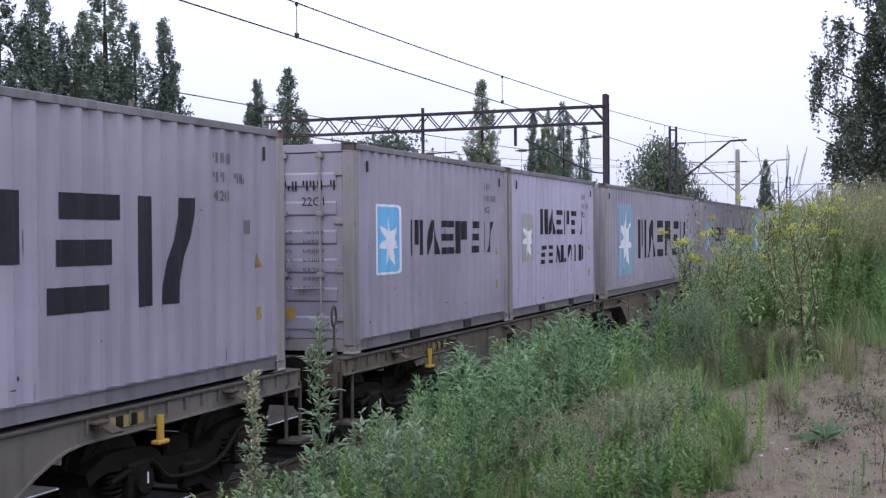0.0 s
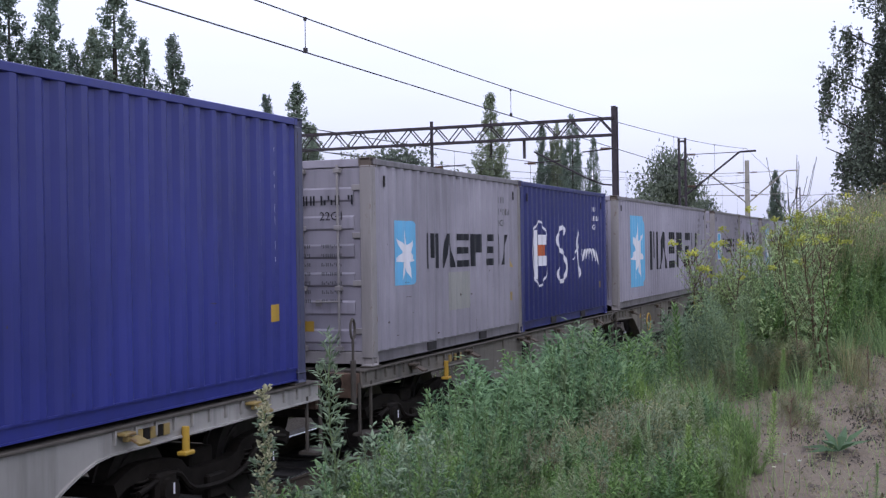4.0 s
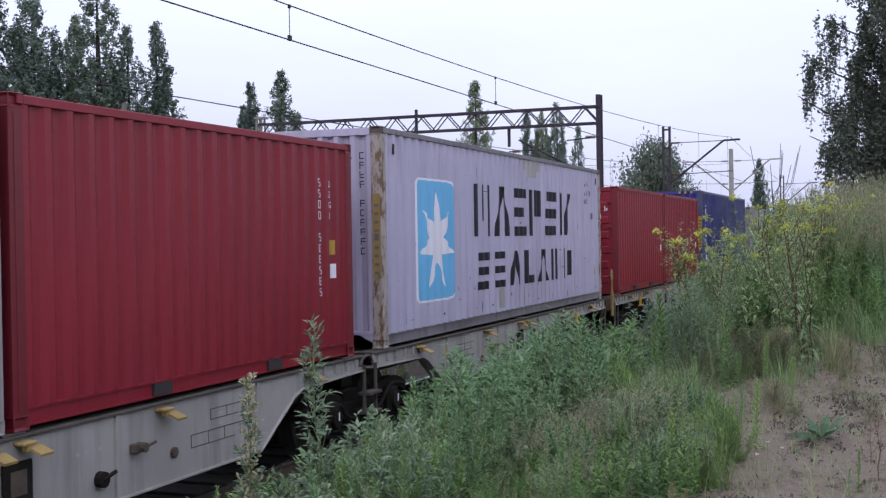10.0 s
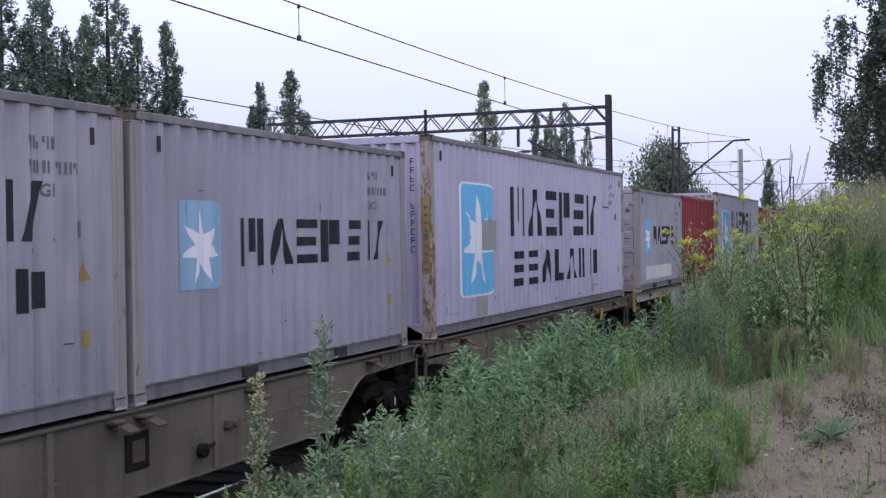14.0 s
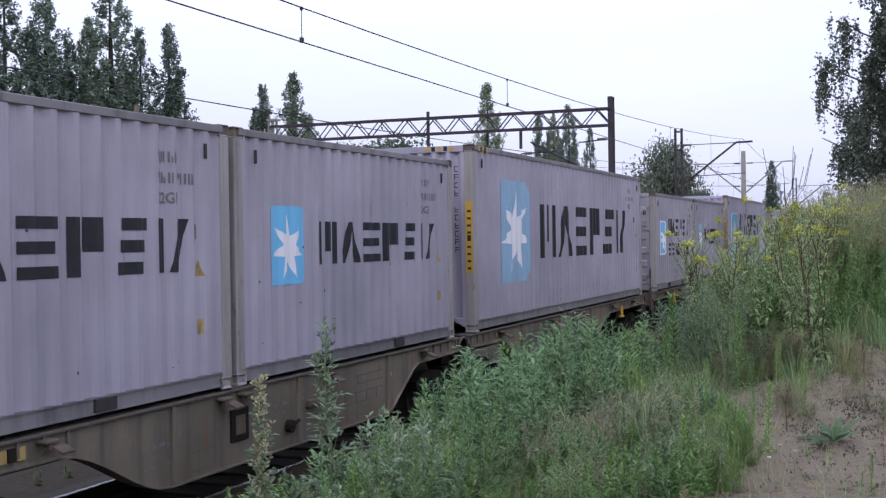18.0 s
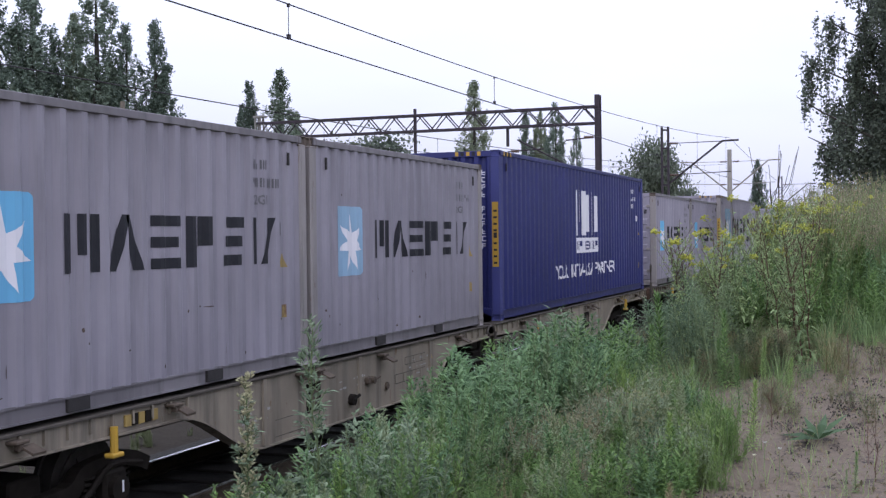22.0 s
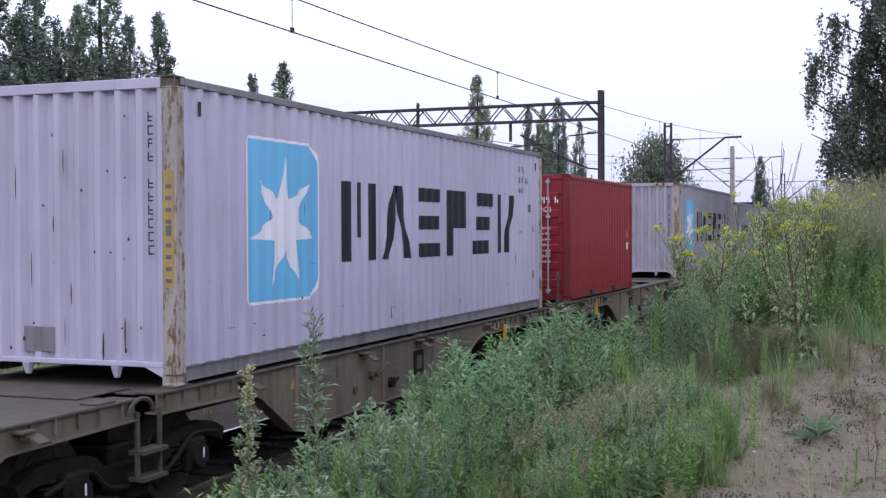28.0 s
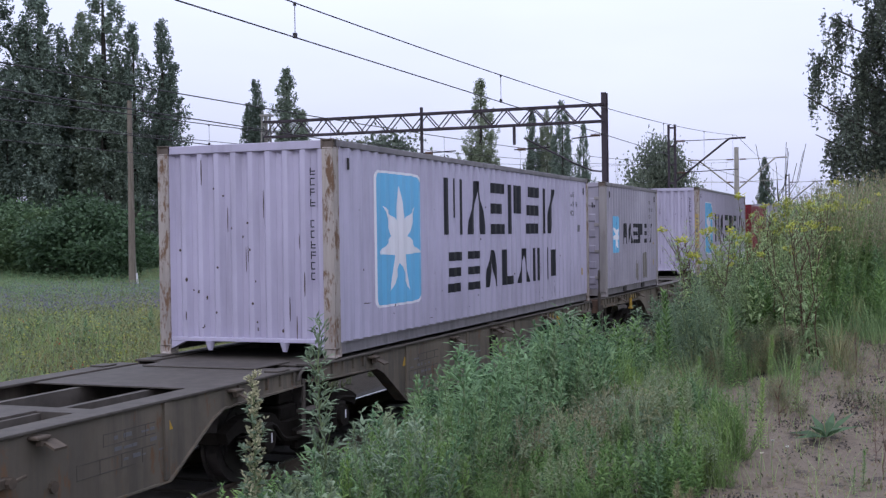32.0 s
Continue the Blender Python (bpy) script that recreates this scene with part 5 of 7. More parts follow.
def tube(pts, r, seg=5):
    """One round wire through the points, for lines that run along x."""
    bm = bmesh.new()
    rings = [[bm.verts.new((p[0], p[1] + r * math.cos(a * 6.2832 / seg), p[2] + r * math.sin(a * 6.2832 / seg))) for a in range(seg)] for p in pts]
    for u, v in zip(rings, rings[1:]):
        for a in range(seg):
            bm.faces.new((u[a], u[(a + 1) % seg], v[(a + 1) % seg], v[a]))
    return bm


def catenary(y, contact, low_x, k, drop_step, x0, x1, name="overhead_line", r=0.010):
    """Contact wire, carrying wire that sags, and droppers between them."""
    ob = thing(name, "dark overhead line of two wires with thin droppers above the track", "overhead wire")
    carry = lambda x: contact + 0.47 + k * (x - low_x) ** 2
    xs = [x0 + (x1 - x0) * i / 46 for i in range(47)]
    part("contact_wire", polyline(bmesh.new(), [(x, y, contact) for x in (x0, (x0 + x1) / 2, x1)], r), COPPER, ob)
    part("carrying_wire", tube([(x, y, carry(x)) for x in xs], r), COPPER, ob)
    x = low_x + 2.7 - 4 * drop_step
    while x < x1:
        if x > x0:
            bm = bmesh.new()
            rod(bm, (x, y, contact), (x, y, carry(x)), 0.006, 5)
            box(bm, x - 0.03, x + 0.03, y - 0.02, y + 0.02, contact - 0.01, contact + 0.06)
            box(bm, x - 0.02, x + 0.02, y - 0.015, y + 0.015, carry(x) - 0.04, carry(x) + 0.01)
            part("dropper", bm, COPPER, ob)
        x += drop_step
    return ob


def insulator(p, d, parent, n=5):
    """One turned body with n ribs, from p along d."""
    p, d = Vector(p), Vector(d)
    u = d.cross(Vector((0.9, 0.2, 0.4))).normalized()
    v = d.normalized().cross(u)
    bm, rings = bmesh.new(), []
    for i in range(n):
        for f, r in ((0.0, 0.035), (0.08, 0.07), (0.42, 0.07), (0.5, 0.035)):
            c = p + d * ((i + f) / n)
            rings.append([bm.verts.new(c + (u * math.cos(k * 0.7854) + v * math.sin(k * 0.7854)) * r) for k in range(8)])
    for a, b in zip(rings, rings[1:]):
        for k in range(8):
            bm.faces.new((a[k], a[(k + 1) % 8], b[(k + 1) % 8], b[k]))
    bm.faces.new(rings[0])
    bm.faces.new(rings[-1])
    bmesh.ops.recalc_face_normals(bm, faces=bm.faces)
    part("insulator", bm, INSUL, parent, "ribbed brown insulator")


def gantry(x, y0, y1):
    ob = thing("signal_gantry", "dark riveted lattice gantry carrying the overhead lines", "gantry")
    z0, z1 = 6.97, 7.62
    for dx in (-0.22, 0.22):
        for z in (z0, z1):
            part("chord", boxed(x + dx - 0.035, x + dx + 0.035, y0, y1, z - 0.04, z + 0.04), MAST, ob)
        n = 26
        for i in range(n):
            ya, yb = y0 + (y1 - y0) * i / n, y0 + (y1 - y0) * (i + 1) / n
            za, zb = (z0, z1) if i % 2 == 0 else (z1, z0)
            part("diagonal", rod(bmesh.new(), (x + dx, ya, za), (x + dx, yb, zb), 0.026, 5), MAST, ob)
    for i in range(0, 27, 2):
        y = y0 + (y1 - y0) * i / 26
        for z in (z0, z1):
            part("tie", boxed(x - 0.22, x + 0.22, y - 0.02, y + 0.02, z - 0.02, z + 0.02), MAST, ob)
    bm = boxed(x - 0.17, x - 0.12, y0 - 0.10, y0 + 0.10, -0.6, 8.08, 0.01)
    box(bm, x + 0.12, x + 0.17, y0 - 0.10, y0 + 0.10, -0.6, 8.08, 0.01)
    box(bm, x - 0.13, x + 0.13, y0 - 0.05, y0 + 0.05, -0.6, 8.05)
    part("post", bm, MAST, ob, "dark steel post")
    # far column, a tapered lattice
    yc, g0 = y1, ground_z(x, y1) - 0.2
    for sx in (-1, 1):
        for sy in (-1, 1):
            part("column_leg", rod(bmesh.new(), (x + sx * 0.24, yc + sy * 0.26, g0), (x + sx * 0.14, yc + sy * 0.12, 7.9), 0.04, 6), MAST_PALE, ob)
    n = 13
    for sx in (-1, 1):
        for i in range(n):
            f, g = i / n, (i + 1) / n
            w = lambda q: 0.26 - 0.14 * q
            s = 1 if i % 2 == 0 else -1
            part("column_brace", rod(bmesh.new(), (x + sx * (0.24 - 0.10 * f), yc + s * w(f), g0 + (7.9 - g0) * f), (x + sx * (0.24 - 0.10 * g), yc - s * w(g), g0 + (7.9 - g0) * g), 0.022, 5), MAST_PALE, ob)
    part("column_cap", boxed(x - 0.2, x + 0.2, yc - 0.28, yc + 0.2, 7.87, 7.96), MAST_PALE, ob)
    # hanging post and steady arms
    for y in (18.6, 14.6):
        part("hanging_post", boxed(x - 0.05, x + 0.05, y - 0.05, y + 0.05, 4.9 if y > 16 else 6.2, 7.9 if y > 16 else 7.0), MAST, ob)
        part("steady_arm", rod(bmesh.new(), (x, y, 6.0), (x, y - 1.5, 6.05), 0.025, 6), MAST, ob)
        insulator((x, y - 0.15, 6.0), (0, -0.35, 0), ob)
    part("stay", polyline(bmesh.new(), [(x, y0 + 3.3, 6.45), (x, y0 + 1.2, 5.35), (x, y0 + 0.5, 5.05), (x, y0, 5.0)], 0.035), MAST, ob)
    part("steady_arm", rod(bmesh.new(), (x, y0, 6.45), (x, y0 + 1.3, 6.35), 0.025, 6), MAST, ob)
    insulator((x, y0 + 0.2, 6.44), (0, 0.4, 0), ob)


def cantilever_mast(x, y, top, reach, pair=False, mat=None, pole=False):
    mat = mat or MAST
    ob = thing("catenary_mast", ("tapered concrete" if pole else "dark two-legged steel") + " mast with a bracket arm for the overhead line", "mast", "masts along the track")
    g = ground_z(x, y) - 0.3
    if pole:
        part("pole", rod(bmesh.new(), (x, y, g), (x, y, top), 0.22, 10, 0.15), mat, ob)
    else:
        for s in (-1, 1):
            part("leg", boxed(x - 0.08, x + 0.08, y + s * 0.16 - 0.05, y + s * 0.16 + 0.05, g, top), mat, ob)
        for i in range(9):
            z = 0.4 + (top - 0.6) * i / 8
            part("batten", boxed(x - 0.07, x + 0.07, y - 0.16, y + 0.16, z, z + 0.08), mat, ob)
    for s in ((-1, 1) if pair else (-1,)):
        part("top_tube", rod(bmesh.new(), (x, y + s * 0.1, top - 0.85), (x, y + s * reach, top - 0.82), 0.02, 6), mat, ob)
        part("strut", polyline(bmesh.new(), [(x, y + s * 0.15, top - 2.9), (x, y + s * (reach - 0.75), top - 0.82), (x, y + s * (reach + 0.05), top - 0.80)], 0.05, 6), mat, ob)
        part("steady_arm", rod(bmesh.new(), (x, y + s * 0.2, top - 2.45), (x, y + s * (reach - 0.3), top - 2.35), 0.022, 6), mat, ob)
        for z in (top - 2.45, top - 0.85):
            insulator((x, y + s * 0.25, z), (0, s * 0.45, 0), ob)


def telegraph_pole(x, y, h):
    g = ground_z(x, y)
    ob = thing("telegraph_pole", "weathered grey wooden pole with a pale band, beside the poplars", "pole")
    part("pole", rod(bmesh.new(), (x, y, g - 0.3), (x, y, g + h), 0.16, 9, 0.10), WOODPOLE, ob)
    part("foot", rod(bmesh.new(), (x + 0.22, y, g - 0.3), (x + 0.05, y, g + 2.2), 0.10, 8, 0.09), CONCRETE, ob, "concrete foot")
    part("pale_band", rod(bmesh.new(), (x + 0.2, y - 0.02, g + 0.25), (x + 0.15, y - 0.02, g + 0.75), 0.125, 9), WHITE, ob, "white-painted band")


def shed(x, y, turn):
    g = ground_z(x, y)
    ob = thing("low_shed", "low plastered shed with a pale sheet roof among trees", "shed", at=pose(x, y, g, 0, 0, turn))
    bm = bmesh.new()
    for a in ((-6, 6, -3, -2.75), (-6, 6, 2.75, 3), (-6, -5.75, -2.75, 2.75), (5.75, 6, -2.75, 2.75)):
        box(bm, *a, -0.2, 2.3)
    part("wall", bm, PLASTER, ob)
    part("roof", strip(bmesh.new(), [(-6.4, 2.3), (6.4, 2.3), (6.4, 2.45), (-6.4, 2.95)], (-3.4, 3.4)), SHEETROOF, ob, "pale sheet roof")
    for wx in (-4, -1, 2.2):
        f = part("window", boxed(wx - 0.5, wx + 0.5, -3.03, -3.0, 0.9, 1.8), WHITE, ob)
        part("pane", boxed(wx - 0.42, wx + 0.42, -3.045, -3.03, 0.98, 1.72), GLASSDARK, f)
    part("door", boxed(4.0, 4.9, -3.04, -3.0, 0.0, 1.95), WOODPOLE, ob, "grey wooden door")


# ---- plants ----
LEAF_POPLAR = leafy("poplar_leaves", (0.135, 0.172, 0.146), (0.29, 0.345, 0.295))
LEAF_BIRCH = leafy("birch_leaves", (0.125, 0.150, 0.125), (0.24, 0.265, 0.215))
LEAF_WEEP = leafy("weeping_birch_leaves", (0.098, 0.118, 0.10), (0.195, 0.215, 0.175))
LEAF_SHRUB = leafy("shrub_leaves", (0.068, 0.115, 0.062), (0.12, 0.185, 0.10))
LEAF_PINE = leafy("pine_needles", (0.028, 0.042, 0.028), (0.05, 0.068, 0.045))
LEAF_WEED = leafy("weed_leaves", (0.118, 0.215, 0.110), (0.245, 0.375, 0.20))
LEAF_GREY = leafy("grey_green_leaves", (0.128, 0.192, 0.118), (0.25, 0.33, 0.20))
LEAF_PALE = leafy("pale_grey_green_leaves", (0.175, 0.235, 0.155), (0.32, 0.385, 0.265))
LEAF_LIGHT = leafy("light_green_leaves", (0.155, 0.275, 0.086), (0.305, 0.44, 0.16))
LEAF_MUSTARD = leafy("mustard_leaves", (0.265, 0.375, 0.175), (0.48, 0.58, 0.30))
LEAF_DRY = leafy("dry_leaves", (0.20, 0.165, 0.10), (0.36, 0.31, 0.20))
GRASS = leafy("grass_blades", (0.158, 0.25, 0.112), (0.31, 0.415, 0.20))
GRASS_DRY = leafy("dry_grass_blades", (0.20, 0.18, 0.085), (0.36, 0.33, 0.19))
SEEDS_DULL = leafy("dull_seeds", (0.22, 0.225, 0.145), (0.36, 0.35, 0.235))
SEEDS_TAN = leafy("tan_grass_heads", (0.29, 0.24, 0.175), (0.46, 0.39, 0.29))
SEEDS = leafy("pale_seed_heads", (0.40, 0.365, 0.235), (0.60, 0.54, 0.37))
FLOWER_Y = leafy("yellow_petals", (0.42, 0.42, 0.075), (0.58, 0.57, 0.13), 0.1)
FLOWER_W = leafy("white_petals", (0.62, 0.60, 0.56), (0.8, 0.78, 0.74), 0.1)
FLOWER_R = leafy("red_petals", (0.45, 0.07, 0.03), (0.6, 0.12, 0.05), 0.1)
FLOWER_V = leafy("violet_petals", (0.13, 0.12, 0.22), (0.22, 0.2, 0.34), 0.1)
LEAF_OLIVE = leafy("dull_olive_leaves", (0.14, 0.168, 0.090), (0.235, 0.265, 0.15))
LEAF_RED = leafy("reddish_leaves", (0.12, 0.085, 0.06), (0.20, 0.15, 0.10))
STEM = plain("green_stem", (0.15, 0.195, 0.09), 0.7, 0.0, 0.2)
STEM_RED = plain("reddish_stem", (0.12, 0.07, 0.05), 0.8, 0.0, 0.25)
STEM_DRY = plain("dry_stem", (0.26, 0.21, 0.13), 0.9, 0.0, 0.25)


class Blades:
    """Gathers leaves, blades and stems as plain faces; each leaf is an island of its own."""

    def __init__(self, seed):
        self.v, self.f = [], []
        self.r = random.Random(seed)

    def leaf(self, p, d, length, width, droop=0.2, fold=0.25):
        d = d.normalized()
        side = d.cross(Vector((0, 0, 1)))
        if side.length < 0.05:
            side = Vector((1, 0, 0))
        side.normalize()
        up = side.cross(d)
        k = len(self.v)
        mid = p + d * (length * 0.45) + up * (width * fold)
        tip = p + d * length - Vector((0, 0, droop * length))
        for q in (p, mid + side * width * 0.5 - up * width * fold, tip, mid - side * width * 0.5 - up * width * fold, mid):
            self.v.append(q[:])
        self.f += [(k, k + 1, k + 4), (k + 1, k + 2, k + 4), (k + 2, k + 3, k + 4), (k + 3, k, k + 4)]

    def small(self, p, d, length, width):
        """A tiny leaf of one face."""
        d = d.normalized()
        side = d.cross(Vector((0.3, 0.2, 1)))
        side = side.normalized() * (width * 0.5) if side.length > 0.05 else Vector((width * 0.5, 0, 0))
        k = len(self.v)
        mid = p + d * (length * 0.45)
        self.v += [p[:], (mid + side)[:], (p + d * length)[:], (mid - side)[:]]
        self.f.append((k, k + 1, k + 2, k + 3))

    def blade(self, p, d, length, width, bend):
        """A grass blade of three bending pieces."""
        side = Vector((-d.y, d.x, 0))
        side = side.normalized() if side.length > 0.01 else Vector((1, 0, 0))
        k = len(self.v)
        q, way = Vector(p), Vector((d.x * 0.25, d.y * 0.25, 1)).normalized()
        for i in range(4):
            w = width * (1 - i / 3.2) * 0.5
            self.v += [(q + side * w)[:], (q - side * w)[:]]
            q = q + way * (length / 3)
            way = (way + Vector((d.x, d.y, -0.25)) * bend).normalized()
        for i in range(3):
            a = k + 2 * i
            self.f.append((a, a + 1, a + 3, a + 2))

    def stalk(self, pts, r0, r1):
        n = len(pts)
        k = len(self.v)
        for i, p in enumerate(pts):
            r = r0 + (r1 - r0) * i / (n - 1)
            for a in (0.0, 2.094, 4.189):
                self.v.append((p[0] + r * math.cos(a), p[1] + r * math.sin(a), p[2]))
        for i in range(n - 1):
            for j in range(3):
                a, b = k + 3 * i + j, k + 3 * i + (j + 1) % 3
                self.f.append((a, b, b + 3, a + 3))

    def mesh(self, name):
        me = bpy.data.meshes.new(name)
        me.from_pydata(self.v, [], self.f)
        return me


def cards(centres, sizes, seed, flat=0.0):
    """Leaf clumps as folded diamonds turned at random: vertices and faces."""
    r = np.random.RandomState(seed)
    n = len(centres)
    a = r.normal(size=(n, 3))
    a[:, 2] *= 1 - flat
    a /= np.linalg.norm(a, axis=1)[:, None]
    b = np.cross(a, r.normal(size=(n, 3)))
    b /= np.linalg.norm(b, axis=1)[:, None]
    c = np.cross(a, b)
    s = np.asarray(sizes)[:, None]
    v = np.stack([centres - a * s, centres + b * s * 0.62 + c * s * 0.2, centres + a * s, centres - b * s * 0.62 + c * s * 0.2], 1).reshape(-1, 3)
    f = np.arange(4 * n).reshape(n, 4)
    return v.tolist(), f.tolist()


def leaf_mesh(name, centres, sizes, seed):
    v, f = cards(np.asarray(centres), sizes, seed)
    me = bpy.data.meshes.new(name)
    me.from_pydata(v, [], f)
    return me


def wander(p, q, n, amp, r):
    """A slightly crooked line from p to q."""
    p, q = Vector(p), Vector(q)
    return [p + (q - p) * (i / n) + Vector((r.uniform(-amp, amp), r.uniform(-amp, amp), 0)) * (0 if i in (0, n) else 1) for i in range(n + 1)]


def limb(bm, pts, r0, r1, seg=6):
    n = len(pts) - 1
    for i in range(n):
        rod(bm, pts[i], pts[i + 1], r0 + (r1 - r0) * i / n, seg, r0 + (r1 - r0) * (i + 1) / n)


def tapered(pts, r0, r1, seg=8):
    """One tapering trunk through the points."""
    bm, n = bmesh.new(), len(pts)
    rings = [[bm.verts.new((p[0] + (r0 + (r1 - r0) * i / (n - 1)) * math.cos(6.2832 * k / seg), p[1] + (r0 + (r1 - r0) * i / (n - 1)) * math.sin(6.2832 * k / seg), p[2])) for k in range(seg)] for i, p in enumerate(pts)]
    for a, b in zip(rings, rings[1:]):
        for k in range(seg):
            bm.faces.new((a[k], a[(k + 1) % seg], b[(k + 1) % seg], b[k]))
    return bm


def poplar_proto(h, w, seed, n):
    """A columnar poplar: a pointed main spire and lower ones round it, set with upswept tufts of leaves that leave gaps."""
    r, g = random.Random(seed), np.random.RandomState(seed)
    bm, arms = tapered(wander((0, 0, -0.3), (0, 0, h * 0.93), 7, 0.10, r), 0.36, 0.04), bmesh.new()
    spires = [(0, 0, 0.02 * h, h, 0.52)]
    for i in range(r.randint(6, 8)):
        a, q = i * 2.4 + r.uniform(-0.5, 0.5), r.uniform(0.14, 0.30) * w
        spires.append((q * math.cos(a), q * math.sin(a), r.uniform(0.0, 0.3) * h, h * r.uniform(0.5, 0.88), r.uniform(0.20, 0.28)))
    cs, ss = [], []
    per = 26
    weight = sum((z1 - z0) * q for _, _, z0, z1, q in spires)
    for x, y, z0, z1, wide in spires:
        limb(arms, wander((x * 0.12, y * 0.12, max(0.6, z0 * 0.6)), (x, y, z1 * 0.95), 4, 0.08, r), 0.10, 0.02, 5)
        m = int(n / per * (z1 - z0) * wide / weight)
        f = g.beta(1.0, 1.15, m)
        full = np.minimum(1, (f + 0.10) * 2.6) * np.minimum(1, (1.02 - f) * 2.5) ** 0.7
        a = g.uniform(0, 2 * np.pi, m)
        rad = w * wide * full * (0.80 + 0.42 * np.sin(f * 37 + x * 9 + 2 * a) * np.sin(f * 19 + 3 * a + seed)) * g.uniform(0.08, 1.08, m) ** 0.5
        swing = 0.25 + 0.75 * np.minimum(1, f * 1.8)
        mid = np.stack([x * swing + rad * np.cos(a), y * swing + rad * np.sin(a), z0 + (z1 - z0) * f], 1)
        keep = np.sin(mid[:, 0] * 2.9 + seed) * np.sin(mid[:, 1] * 2.7) + 0.9 * np.sin(mid[:, 2] * 2.1 + 2 * a) > -0.34
        mid, a, f = mid[keep], a[keep], f[keep]
        m = len(mid)
        u = g.uniform(-1, 1, (m, per, 1))
        out = np.stack([np.cos(a), np.sin(a), np.zeros(m)], 1)[:, None, :]
        tall = g.uniform(0.28, 0.55, (m, 1, 1)) * (1 - 0.45 * f)[:, None, None]
        leaves = mid[:, None, :] + u * tall * (np.array([0, 0, 1.0]) + 0.30 * out) + g.normal(0, 1, (m, per, 3)) * (0.11 * (1 - u ** 2 * 0.7))
        leaves = leaves.reshape(-1, 3)
        leaves[:, 2] = np.minimum(leaves[:, 2], h * 1.02)
        cs.append(leaves)
        ss.append(g.uniform(0.05, 0.12, m * per))
    return mesh_of(bm, "trunk"), leaf_mesh("crown", np.concatenate(cs), np.concatenate(ss), seed), mesh_of(arms, "limb")


def round_proto(h, w, seed, n, limbs=14, base=0.25, size=(0.12, 0.3), droop=0.0, trunk=0.22):
    """A spreading tree: trunk, limbs, and leaves in loose clumps round the limbs' ends."""
    r, g = random.Random(seed), np.random.RandomState(seed)
    bm = bmesh.new()
    limb(bm, wander((0, 0, -0.3), (r.uniform(-0.3, 0.3), r.uniform(-0.3, 0.3), h * 0.85), 6, 0.15, r), trunk, 0.05, 8)
    cs, ss = [], []
    for i in range(limbs):
        f = (i + r.random()) / limbs
        z = h * (base + (0.95 - base) * f)
        reach = w * 0.5 * math.sin(math.pi * min(1, 0.25 + 0.72 * f)) * r.uniform(0.6, 1.1)
        a = i * 2.4 + r.uniform(-0.5, 0.5)
        tip = Vector((reach * math.cos(a), reach * math.sin(a), z + reach * 0.35))
        pts = wander((0, 0, z * 0.85), tip, 4, 0.15, r)
        limb(bm, pts, trunk * 0.38, 0.02, 5)
        for p in pts[2:]:
            for _ in range(3):
                m = max(4, n // (limbs * 9))
                c = np.array(p) + g.normal(0, w * 0.085, 3)
                spread = g.normal(0, 1, (m, 3)) * np.array([0.075, 0.075, 0.06 + droop]) * w
                if droop:
                    spread[:, 2] = -np.abs(spread[:, 2]) * 1.4
                cs.append(c + spread)
                ss.append(g.uniform(*size, m))
    return mesh_of(bm, "trunk"), leaf_mesh("crown", np.concatenate(cs), np.concatenate(ss), seed)


def weeping_proto(h, w, seed, strands):
    """A birch whose thin twigs hang down in long strands of small leaves."""
    r, g = random.Random(seed), np.random.RandomState(seed)
    bm = bmesh.new()
    limb(bm, wander((0, 0, -0.3), (0.4, 0.2, h * 0.95), 7, 0.12, r), 0.24, 0.04, 9)
    twigs = Blades(seed)
    cs, ss = [], []
    ends = []
    for i in range(38):
        f = (i + r.random()) / 38
        z = h * (0.02 + 0.90 * f)
        reach = w * 0.5 * float(np.interp(z / h, [0.05, 0.13, 0.20, 0.27, 0.36, 0.5, 0.7, 0.9], [0.72, 0.88, 0.98, 0.76, 0.66, 0.56, 0.36, 0.1])) * r.uniform(0.6, 1.08)
        a = i * 2.4 + r.uniform(-0.4, 0.4)
        tip = Vector((reach * math.cos(a), reach * math.sin(a), z + reach * 0.42))
        pts = wander((0.2 * f, 0, z * 0.88), tip, 5, 0.12, r)
        limb(bm, pts, 0.08, 0.015, 5)
        ends += pts[1:]
    leafy_ends = [e for e in ends if e.xy.length < 0.24 * w or r.random() < 0.6]
    for _ in range(strands):
        p = Vector(r.choice(leafy_ends)) + Vector((r.gauss(0, 0.24), r.gauss(0, 0.24), r.gauss(0, 0.18)))
        if r.random() < 0.55:
            p.x, p.y = p.x * 0.6, p.y * 0.6
        length = r.uniform(0.6, 2.2)
        sway = Vector((r.uniform(-0.15, 0.15), r.uniform(-0.15, 0.15), 0))
        pts = [p + sway * (k / 4) * length - Vector((0, 0, length * (k / 4) ** 1.15)) for k in range(5)]
        twigs.stalk(pts, 0.008, 0.003)
        m = int(length * 26)
        f = g.uniform(0, 1, m)
        pp = np.array([q[:] for q in pts])
        xyz = np.stack([np.interp(f, np.linspace(0, 1, 5), pp[:, k]) for k in range(3)], 1) + g.normal(0, 0.065, (m, 3))
        cs.append(xyz)
        ss.append(g.uniform(0.042, 0.085, m))
    return mesh_of(bm, "trunk"), leaf_mesh("crown", np.concatenate(cs), np.concatenate(ss), seed), twigs.mesh("hanging_twig")


